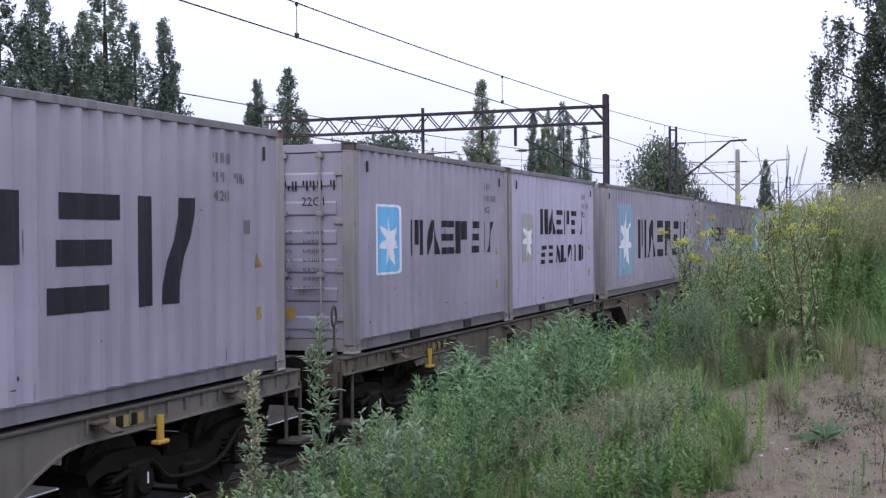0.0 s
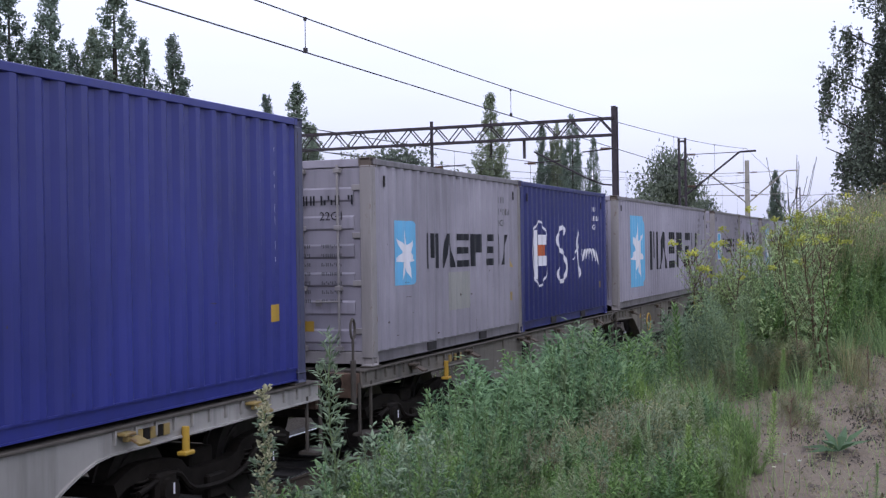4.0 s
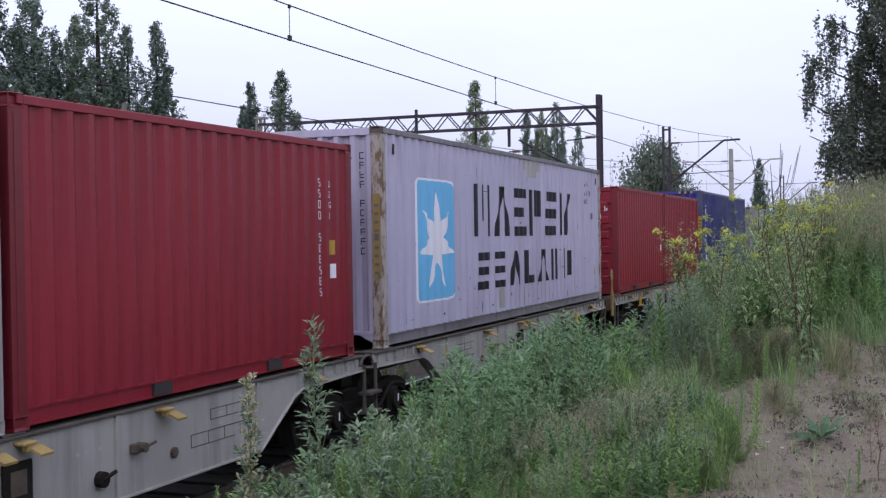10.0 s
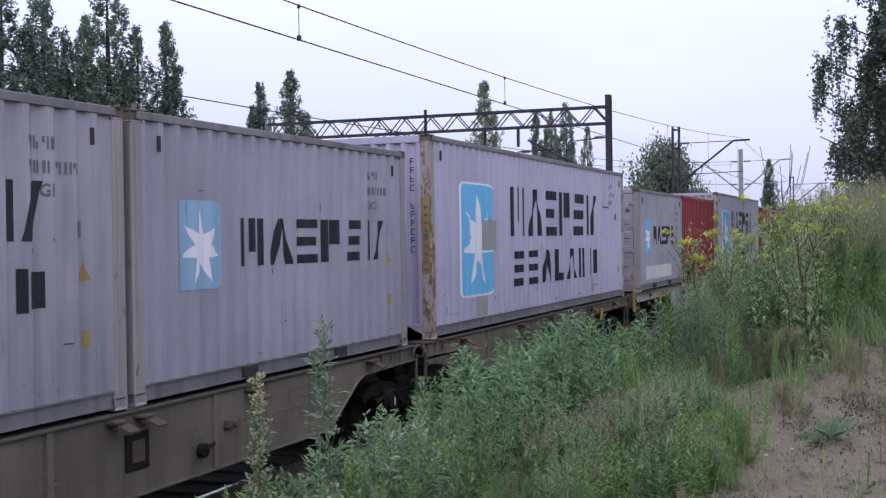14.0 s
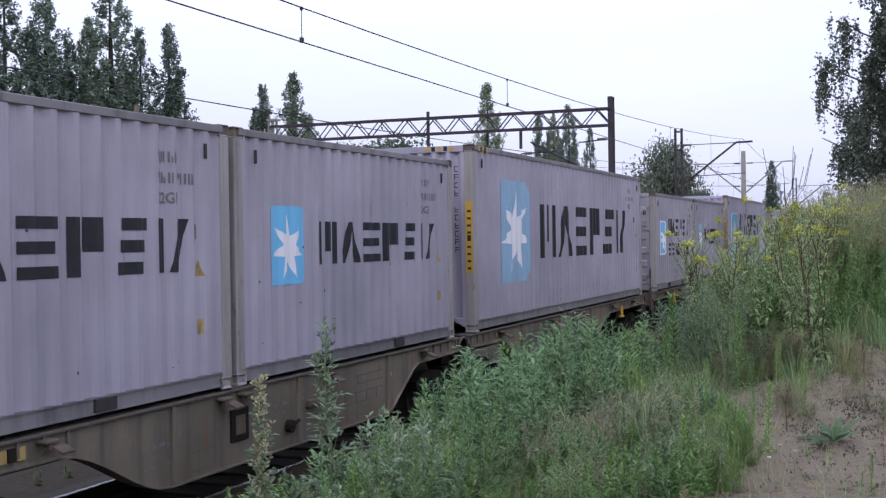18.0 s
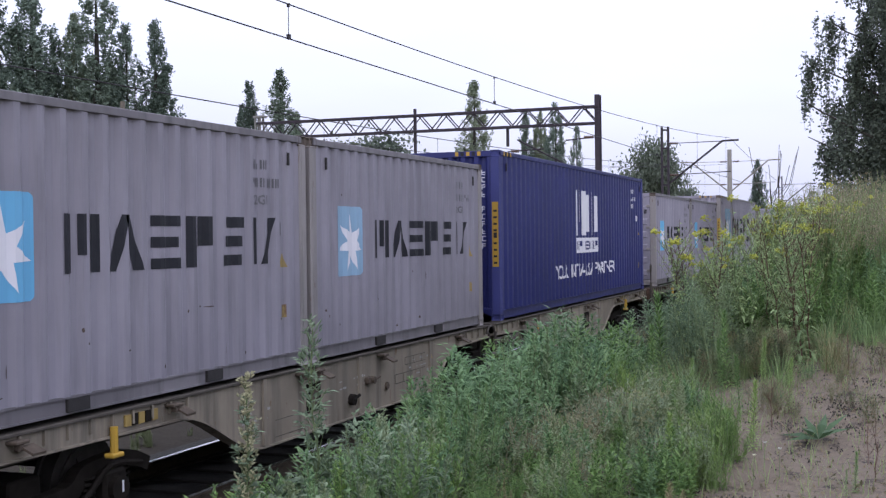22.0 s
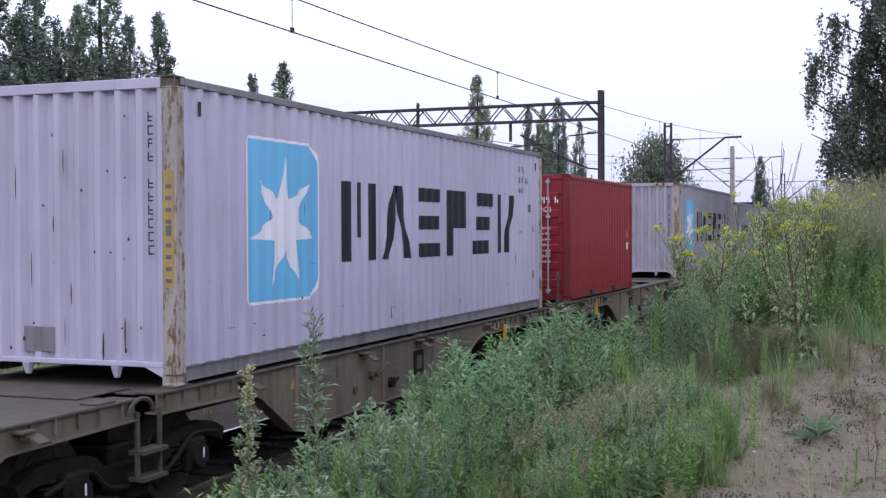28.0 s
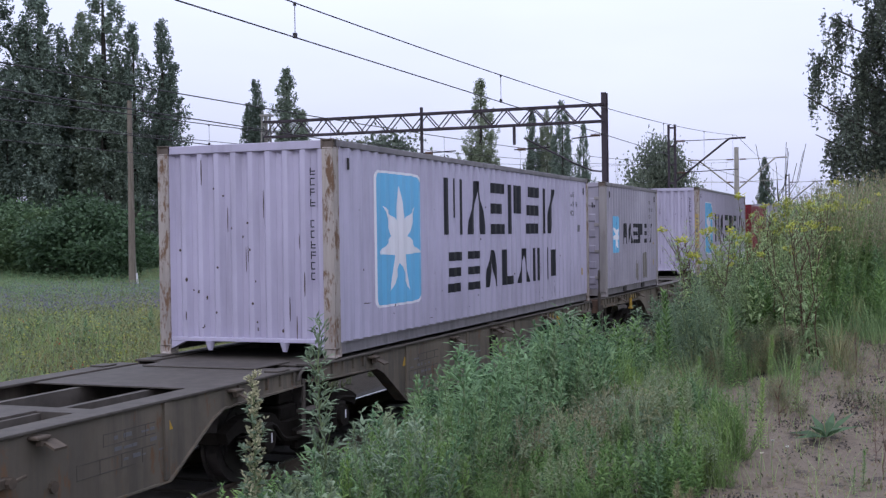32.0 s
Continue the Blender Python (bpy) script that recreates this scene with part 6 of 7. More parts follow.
def tree(name, label, meshes, bark, leaf, x, y, turn, scale=1.0, sz=None, group=""):
    ob = thing(name, label, "tree", group)
    ob.matrix_basis = Matrix.Translation((x, y, ground_z(x, y) - 0.1)) @ Matrix.Rotation(radians(turn), 4, "Z") @ Matrix.Diagonal((scale, scale, sz or scale, 1))
    hang("trunk", meshes[0], bark, ob)
    hang("crown", meshes[1], leaf, ob)
    if len(meshes) > 2:
        hang(meshes[2].name.split(".")[0], meshes[2], bark, ob)["kind"] = "stuff"
    return ob


def polar(az, d):
    return d * math.cos(radians(az)), d * math.sin(radians(az))


def all_trees():
    pops = [poplar_proto(19, 3.6, s, 76000) for s in (1, 2, 3, 4)]
    label = "tall slender poplar with dark dense upright foliage"
    # azimuth, distance, prototype, height factor, width factor
    row = [(45.4, 86, 2, 1.05, 1.24), (44.0, 88, 1, 1.08, 1.25), (42.7, 90, 0, 1.03, 1.25), (41.3, 88, 3, 1.06, 1.3), (39.5, 88, 2, 1.08, 1.3), (38.55, 90, 0, 0.86, 0.9), (37.65, 90, 1, 0.95, 0.95), (36.75, 88, 3, 1.10, 1.42), (35.4, 88, 1, 0.90, 0.85), (34.15, 88, 2, 0.92, 0.98),
           (29.85, 105, 0, 0.82, 0.84), (28.4, 105, 1, 0.87, 1.12), (27.65, 108, 3, 0.70, 0.62),
           (19.2, 118, 3, 0.90, 1.08), (16.75, 134, 1, 0.83, 0.68), (16.05, 134, 0, 0.84, 0.66), (15.35, 130, 2, 0.86, 0.78), (14.35, 138, 3, 0.77, 0.62), (6.0, 128, 1, 0.55, 0.62)]
    for az, d, k, hz, wd in row:
        x, y = polar(az, d)
        tree("poplar", label, pops[k], BARK, LEAF_POPLAR, x, y, az * 37 + d, wd, hz, "row of poplars")
    rounds = [round_proto(9, 8, 21, 14000, 20, 0.22, (0.09, 0.22)), round_proto(7, 7, 22, 12000, 18, 0.12, (0.09, 0.22)), round_proto(3.6, 4.6, 23, 17000, 18, 0.05, (0.05, 0.13))]
    for az, d, k, s, leaf, what in [(10.75, 112, 0, 0.80, LEAF_BIRCH, "loose-crowned birch far along the line"), (9.5, 118, 1, 0.62, LEAF_BIRCH, "loose-crowned birch far along the line"), (11.9, 130, 1, 0.52, LEAF_BIRCH, "small birch far along the line"),
                                    (5.4, 130, 1, 0.62, LEAF_POPLAR, "dark rounded tree far along the line"), (4.5, 122, 1, 0.74, LEAF_POPLAR, "dark rounded tree far along the line"), (6.1, 150, 1, 0.7, LEAF_POPLAR, "dark rounded tree far along the line"),
                                    (23.6, 120, 0, 1.25, LEAF_BIRCH, "rounded light-green tree behind the gantry"), (25.3, 112, 0, 1.1, LEAF_BIRCH, "rounded light-green tree behind the shed"), (22.3, 125, 1, 1.2, LEAF_BIRCH, "rounded light-green tree behind the gantry"), (20.6, 128, 1, 1.05, LEAF_SHRUB, "rounded tree behind the gantry"), (17.9, 140, 1, 1.1, LEAF_SHRUB, "rounded tree behind the gantry"),
                                    (45.0, 102, 0, 0.55, LEAF_PINE, "dark tree behind the poplars"), (42.2, 104, 0, 0.55, LEAF_PINE, "dark tree behind the poplars"), (39.6, 102, 0, 0.55, LEAF_PINE, "dark tree behind the poplars"), (37.2, 103, 0, 0.55, LEAF_PINE, "dark tree behind the poplars"), (34.9, 104, 0, 0.55, LEAF_PINE, "dark tree behind the poplars"), (31.4, 92, 0, 0.55, LEAF_PINE, "dark pine-like tree at the wood's edge"), (32.4, 96, 0, 0.52, LEAF_PINE, "dark pine-like tree at the wood's edge"), (30.2, 96, 0, 0.55, LEAF_BIRCH, "soft green tree at the wood's edge"), (33.5, 90, 1, 0.52, LEAF_SHRUB, "green tree at the wood's edge"), (28.6, 94, 1, 0.55, LEAF_BIRCH, "soft green tree at the wood's edge"), (27.3, 98, 1, 0.52, LEAF_PINE, "dark tree at the wood's edge"), (26.2, 100, 1, 0.55, LEAF_PINE, "dark tree at the wood's edge"), (24.6, 104, 1, 0.52, LEAF_SHRUB, "green tree at the wood's edge")]:
        x, y = polar(az, d)
        tree("broadleaf_tree", what, rounds[k], BARK, leaf, x, y, az * 51, s, s * (1.42 if "birch" in what else 1))
    for az, d, s in [(44.5, 62, 1.3), (42.6, 66, 1.2), (40.7, 64, 1.25), (39.3, 61, 1.05), (37.8, 58, 1.4), (36.4, 66, 1.0), (35.0, 70, 0.8), (33.4, 74, 0.9), (31.6, 84, 0.9), (41.8, 76, 1.4), (38.6, 76, 1.5), (36.0, 80, 1.3), (29.6, 88, 0.9), (26.0, 84, 0.8)]:
        x, y = polar(az, d)
        tree("shrub", "dense dark green shrub under the poplars", rounds[2], BARK, LEAF_SHRUB, x, y, az * 77, s * 0.9, s * (0.62 + 0.16 * math.sin(az * 5)), "shrubs under the poplars")
    x, y = polar(5.35, 124)
    g = ground_z(x, y)
    ob = thing("dead_tree", "bare dead tree with thin upright twigs far along the line", "tree")
    q = random.Random(8)
    bm = bmesh.new()
    limb(bm, wander((x, y, g), (x, y + 0.3, g + 8.0), 5, 0.15, q), 0.16, 0.05)
    part("trunk", bm, BARK, ob)
    for i in range(9):
        a = q.uniform(-2.6, 2.6)
        part("bare_branch", polyline(bmesh.new(), [(x, y + 0.2, g + q.uniform(4, 7)), (x, y + a * 0.7, g + q.uniform(7.5, 8.5)), (x, y + a, g + q.uniform(9.0, 11.8))], 0.03, 5), BARK, ob)
    wb = weeping_proto(15.2, 10.4, 31, 9500)
    tree("weeping_birch", "tall birch with drooping grey-green strands of leaves on the bank", wb, BARK, LEAF_WEEP, 45.0, -0.9, 40)
    tree("weeping_birch", "tall birch with drooping grey-green strands of leaves on the bank", wb, BARK, LEAF_WEEP, 51.0, -3.0, 160, 1.0)


# ---- weeds by the track ----
def bushy_proto(seed, h=1.0, leaves=330, fine=1.0):
    """A bushy weed with many side shoots and narrow leaves."""
    b, s = Blades(seed), Blades(seed)
    r = b.r
    for k in range(r.randint(3, 5)):
        a = r.uniform(0, 6.28)
        base = Vector((r.uniform(-0.12, 0.12), r.uniform(-0.12, 0.12), -0.05))
        top = base + Vector((0.22 * math.cos(a), 0.22 * math.sin(a), h * r.uniform(0.75, 1.0)))
        pts = wander(base, top, 4, 0.03, r)
        s.stalk(pts, 0.009, 0.003)
        for i in range(leaves // 4):
            f = r.random() ** 0.75
            j = min(3, int(f * 4))
            p = pts[j] + (pts[j + 1] - pts[j]) * (f * 4 - j)
            out = Vector((r.gauss(0, 1), r.gauss(0, 1), 0.0)).normalized()
            reach = (1 - f) * 0.26 * h + 0.04
            q = p + out * r.random() * reach + Vector((0, 0, r.uniform(0, 0.12)))
            b.leaf(q, out + Vector((0, 0, r.uniform(0.1, 1.3))), r.uniform(0.045, 0.10) * fine, r.uniform(0.011, 0.028) * fine, r.uniform(0, 0.4))
    return s.mesh("stem"), b.mesh("foliage")


def spire_proto(seed, h=1.5, seedy=True):
    """A tall single weed: toothed leaves below, upright clusters of pale seed at the top."""
    b, s, c = Blades(seed), Blades(seed), Blades(seed + 1)
    r = b.r
    main = wander((0, 0, -0.1), (r.uniform(-0.08, 0.08), r.uniform(-0.05, 0.05), h), 7, 0.02, r)
    s.stalk(main, 0.010, 0.003)
    n = 46 if seedy else 30
    for i in range(n):
        f = 0.12 + 0.82 * i / n
        j = min(6, int(f * 7))
        p = main[j] + (main[j + 1] - main[j]) * (f * 7 - j)
        a = i * 2.4
        out = Vector((math.cos(a), math.sin(a), 0.55))
        size = (0.17 if seedy else 0.25) * (1 - f) + 0.05
        b.leaf(p, out, size, size * 0.36, 0.25)
        for q in (0.35, 0.6):
            b.leaf(p + out.normalized() * size * q, out + Vector((-out.y, out.x, 0.1)) * 1.1, size * 0.42, size * 0.15, 0.2)
            b.leaf(p + out.normalized() * size * q, out - Vector((-out.y, out.x, -0.1)) * 1.1, size * 0.42, size * 0.15, 0.2)
        if i % 2 == 0 and f < 0.85:
            side = p + out.normalized() * (0.22 * (1.1 - f))
            s.stalk([p, (p + side) / 2 + Vector((0, 0, 0.02)), side + Vector((0, 0, 0.06))], 0.004, 0.002)
            for _ in range(9):
                q = p + (side - p) * r.uniform(0.4, 1.1) + Vector((0, 0, 0.05))
                b.leaf(q, Vector((r.gauss(0, 1), r.gauss(0, 1), r.uniform(0, 1.2))), r.uniform(0.03, 0.075), r.uniform(0.012, 0.03), 0.2)
    head = c if seedy else b
    for i in range(24):
        f = 0.45 + 0.55 * i / 24
        j = min(6, int(f * 7))
        p = main[j] + (main[min(7, j + 1)] - main[j]) * (f * 7 - j)
        a = i * 2.4
        long = 0.17 * (1.12 - f) + 0.03
        tip = p + Vector((math.cos(a) * 0.5, math.sin(a) * 0.5, 1.0)) * long
        s.stalk([p, (p + tip) / 2, tip], 0.003, 0.0015)
        for _ in range(20 if seedy else 8):
            q = p + (tip - p) * r.uniform(0.25, 1.05) + Vector((r.gauss(0, 0.009), r.gauss(0, 0.009), 0))
            head.leaf(q, Vector((r.gauss(0, 1), r.gauss(0, 1), 1.0)), 0.028 if seedy else 0.045, 0.018 if seedy else 0.013, 0, 0.5)
    return s.mesh("stem"), b.mesh("foliage"), c.mesh("seed_head") if seedy else None


def horseweed_proto(seed, h=0.8):
    """A straight stem set all round with narrow leaves."""
    b, s = Blades(seed), Blades(seed)
    r = b.r
    main = wander((0, 0, -0.05), (r.uniform(-0.05, 0.05), r.uniform(-0.05, 0.05), h), 5, 0.012, r)
    s.stalk(main, 0.007, 0.004)
    for i in range(130):
        f = i / 130
        j = min(4, int(f * 5))
        p = main[j] + (main[j + 1] - main[j]) * (f * 5 - j)
        a = i * 2.4
        b.leaf(p, Vector((math.cos(a), math.sin(a), 0.25 + 1.1 * f)), (0.16 - 0.09 * f) * r.uniform(0.8, 1.1), 0.020, 0.35 * (1 - f))
    return s.mesh("stem"), b.mesh("foliage")


def feathery_proto(seed, h=0.75):
    """A light green plant of many fine upright threads."""
    b, s = Blades(seed), Blades(seed)
    r = b.r
    for k in range(22):
        a, q = r.uniform(0, 6.28), abs(r.gauss(0, 0.15))
        base = Vector((q * math.cos(a), q * math.sin(a), -0.04))
        top = base + Vector((r.uniform(-0.12, 0.12), r.uniform(-0.12, 0.12), h * r.uniform(0.35, 1.0)))
        pts = wander(base, top, 3, 0.02, r)
        s.stalk(pts, 0.005, 0.002)
        for i in range(80):
            f = r.uniform(0.08, 1)
            j = min(2, int(f * 3))
            p = pts[j] + (pts[j + 1] - pts[j]) * (f * 3 - j)
            b.small(p, Vector((r.gauss(0, 0.9), r.gauss(0, 0.9), 1.0)), r.uniform(0.05, 0.11), 0.006)
    return s.mesh("stem"), b.mesh("foliage")


def mustard_proto(seed, h=1.6):
    """A tall branching weed with sparse leaves, thin pods and knots of yellow flowers."""
    b, s, c = Blades(seed), Blades(seed), Blades(seed + 1)
    r = b.r
    for k in range(r.randint(2, 4)):
        a = r.uniform(0, 6.28)
        base = Vector((r.uniform(-0.1, 0.1), r.uniform(-0.1, 0.1), -0.1))
        top = base + Vector((0.28 * math.cos(a), 0.28 * math.sin(a), h * r.uniform(0.8, 1.0)))
        main = wander(base, top, 6, 0.03, r)
        s.stalk(main, 0.010, 0.004)
        tips = [main[-1]]
        for i in range(13):
            f = r.uniform(0.3, 0.95)
            j = min(5, int(f * 6))
            p = main[j] + (main[j + 1] - main[j]) * (f * 6 - j)
            a2 = r.uniform(0, 6.28)
            q = p + Vector((math.cos(a2), math.sin(a2), 1.4)) * r.uniform(0.10, 0.26)
            s.stalk([p, (p + q) / 2 + Vector((0, 0, -0.02)), q], 0.005, 0.002)
            if f > 0.5:
                tips.append(q)
            for _ in range(16):
                e = p + (q - p) * r.random()
                b.leaf(e, Vector((r.gauss(0, 1), r.gauss(0, 1), r.uniform(0.2, 1.2))), r.uniform(0.03, 0.09), r.uniform(0.006, 0.02), 0.2)
        for i in range(60):
            f = r.random() ** 1.1
            j = min(5, int(f * 6))
            p = main[j] + (main[j + 1] - main[j]) * (f * 6 - j)
            size = 0.15 * (1 - f) + 0.045
            b.leaf(p, Vector((r.gauss(0, 1), r.gauss(0, 1), r.uniform(-0.2, 1.2))), size, size * 0.26, 0.45)
        for t in tips:
            if t.z > 0.70 * h and r.random() < 0.19:
                for _ in range(22):
                    c.leaf(t + Vector((r.gauss(0, 0.022), r.gauss(0, 0.022), r.gauss(0, 0.016))), Vector((r.gauss(0, 1), r.gauss(0, 1), 0.6)), 0.036, 0.032, 0, 0.3)
    return s.mesh("stem"), b.mesh("foliage"), c.mesh("blossom")


def tuft_proto(seed, h=0.6, n=46, spread=0.12, width=0.009):
    b = Blades(seed)
    r = b.r
    for _ in range(n):
        a, q = r.uniform(0, 6.28), abs(r.gauss(0, spread))
        b.blade(Vector((q * math.cos(a), q * math.sin(a), -0.03)), Vector((math.cos(a + r.uniform(-1, 1)), math.sin(a + r.uniform(-1, 1)), 0)), h * r.uniform(0.5, 1.05), width * r.uniform(0.7, 1.3), r.uniform(0.1, 0.5))
    return (b.mesh("foliage"),)


def seedgrass_proto(seed, h=1.2):
    """Tall grass with loose pale seed heads."""
    b, c = Blades(seed), Blades(seed + 1)
    r = b.r
    for _ in range(34):
        a, q = r.uniform(0, 6.28), abs(r.gauss(0, 0.14))
        p = Vector((q * math.cos(a), q * math.sin(a), -0.03))
        lean = Vector((r.gauss(0, 0.16), r.gauss(0, 0.16), 0)) * h
        top = p + lean + Vector((0, 0, h * r.uniform(0.7, 1.05)))
        b.stalk([p, p + (top - p) * 0.5 - lean * 0.12, top], 0.0035, 0.0015)
        b.blade(p, Vector((math.cos(a), math.sin(a), 0)), h * r.uniform(0.3, 0.7), 0.008, r.uniform(0.2, 0.6))
        for _ in range(16):
            f = r.uniform(0.76, 1.0)
            e = p + (top - p) * f + Vector((r.gauss(0, 0.014), r.gauss(0, 0.014), 0))
            c.leaf(e, Vector((r.gauss(0, 0.6), r.gauss(0, 0.6), 1.2)), 0.035, 0.008, 0.1)
    return b.mesh("foliage"), c.mesh("seed_head")


def shoots_proto(seed, h=1.0, stems=9, big=1.0):
    """A clump of upright shoots, each set with leaves that grow smaller towards the tip."""
    b, s = Blades(seed), Blades(seed)
    r = b.r
    for k in range(stems):
        a = k * 2.4 + r.uniform(-0.4, 0.4)
        q = 0.16 * math.sqrt((k + 0.3) / stems)
        base = Vector((q * math.cos(a), q * math.sin(a), -0.05))
        tall = h * r.uniform(0.62, 1.0)
        main = wander(base, base + Vector((math.cos(a) * q * 1.2, math.sin(a) * q * 1.2, tall)), 5, 0.02, r)
        s.stalk(main, 0.007, 0.0025)
        n = int(58 * tall)
        for i in range(n):
            f = (i + 0.5) / n
            j = min(4, int(f * 5))
            p = main[j] + (main[j + 1] - main[j]) * (f * 5 - j)
            c = i * 2.4 + k
            size = (0.135 * (1 - f) ** 0.8 + 0.035) * r.uniform(0.7, 1.15) * big
            out = Vector((math.cos(c), math.sin(c), r.uniform(0.25, 0.8) + 0.7 * f))
            b.leaf(p, out, size, size * 0.30, r.uniform(0.1, 0.5))
            # lobes beside the leaf and small leaves in its axil
            for _ in range(3):
                e = p + out.normalized() * size * r.uniform(0.2, 0.7)
                b.small(e, out + Vector((r.gauss(0, 0.9), r.gauss(0, 0.9), r.gauss(0, 0.5))), size * 0.5, size * 0.15)
            if f > 0.35 and i % 3 == 0:
                tip = p + Vector((math.cos(c) * 0.5, math.sin(c) * 0.5, 1.0)) * (0.13 * (1.2 - f))
                s.stalk([p, (p + tip) / 2, tip], 0.003, 0.0015)
                for _ in range(7):
                    e = p + (tip - p) * r.uniform(0.3, 1.0)
                    b.small(e, Vector((r.gauss(0, 0.8), r.gauss(0, 0.8), 0.9)), r.uniform(0.02, 0.05), r.uniform(0.008, 0.014))
    return s.mesh("stem"), b.mesh("foliage")


def wispy_proto(seed, h=0.55):
    """A half-dry low plant: many thin forking stems with small pale seeds and few leaves."""
    b, s, c = Blades(seed), Blades(seed), Blades(seed + 1)
    r = b.r
    for k in range(12):
        a, q = r.uniform(0, 6.28), r.uniform(0.0, 0.14)
        base = Vector((q * math.cos(a), q * math.sin(a), -0.03))
        top = base + Vector((r.gauss(0, 0.13), r.gauss(0, 0.13), h * r.uniform(0.55, 1.0)))
        main = wander(base, top, 4, 0.015, r)
        s.stalk(main, 0.0035, 0.0015)
        for i in range(9):
            f = r.uniform(0.25, 0.95)
            j = min(3, int(f * 4))
            p = main[j] + (main[j + 1] - main[j]) * (f * 4 - j)
            g = r.uniform(0, 6.28)
            tip = p + Vector((math.cos(g), math.sin(g), r.uniform(0.5, 1.4))) * r.uniform(0.05, 0.13)
            s.stalk([p, (p + tip) / 2 + Vector((0, 0, -0.006)), tip], 0.002, 0.001)
            for _ in range(5):
                e = p + (tip - p) * r.uniform(0.3, 1.05)
                c.leaf(e + Vector((r.gauss(0, 0.006), r.gauss(0, 0.006), 0)), Vector((r.gauss(0, 1), r.gauss(0, 1), 0.6)), r.uniform(0.012, 0.024), r.uniform(0.008, 0.014), 0.1, 0.4)
            for _ in range(3):
                b.leaf(p, Vector((r.gauss(0, 1), r.gauss(0, 1), 0.5)), r.uniform(0.03, 0.075), r.uniform(0.006, 0.014), 0.3)
    return s.mesh("stem"), b.mesh("foliage"), c.mesh("seed")


def arch_proto(seed, n=7, h=0.8):
    """A few long grass blades that arch over."""
    b = Blades(seed)
    r = b.r
    for _ in range(n):
        a = r.uniform(0, 6.28)
        d = Vector((math.cos(a), math.sin(a), 0))
        side = Vector((-d.y, d.x, 0))
        k, m = len(b.v), 7
        for i in range(m):
            f = i / (m - 1)
            p = d * (h * 0.62 * f ** 1.3) + Vector((0, 0, h * (0.9 * math.sin(f * r.uniform(2.3, 2.5)))))
            w = 0.009 * (1 - f) ** 0.6 + 0.0012
            b.v += [(p + side * w)[:], (p - side * w)[:]]
        for i in range(m - 1):
            b.f.append((k + 2 * i, k + 2 * i + 1, k + 2 * i + 3, k + 2 * i + 2))
    return (b.mesh("foliage"),)


def plant(name, label, category, metas, x, y, turn, scale, group="", dz=0.0, lean=(0, 0)):
    """Stands a plant of shared meshes on the ground; metas: part name, mesh, material."""
    ob = thing(name, label, category, group)
    ob.matrix_basis = Matrix.Translation((x, y, ground_z(x, y) + dz)) @ Matrix.Rotation(radians(turn), 4, "Z") @ Euler((radians(lean[0]), radians(lean[1]), 0)).to_matrix().to_4x4() @ Matrix.Diagonal((scale, scale, scale, 1))
    for n, me, mat in metas:
        if me is not None:
            hang(n, me, mat, ob, "", None, True)["kind"] = "stuff"
    return ob


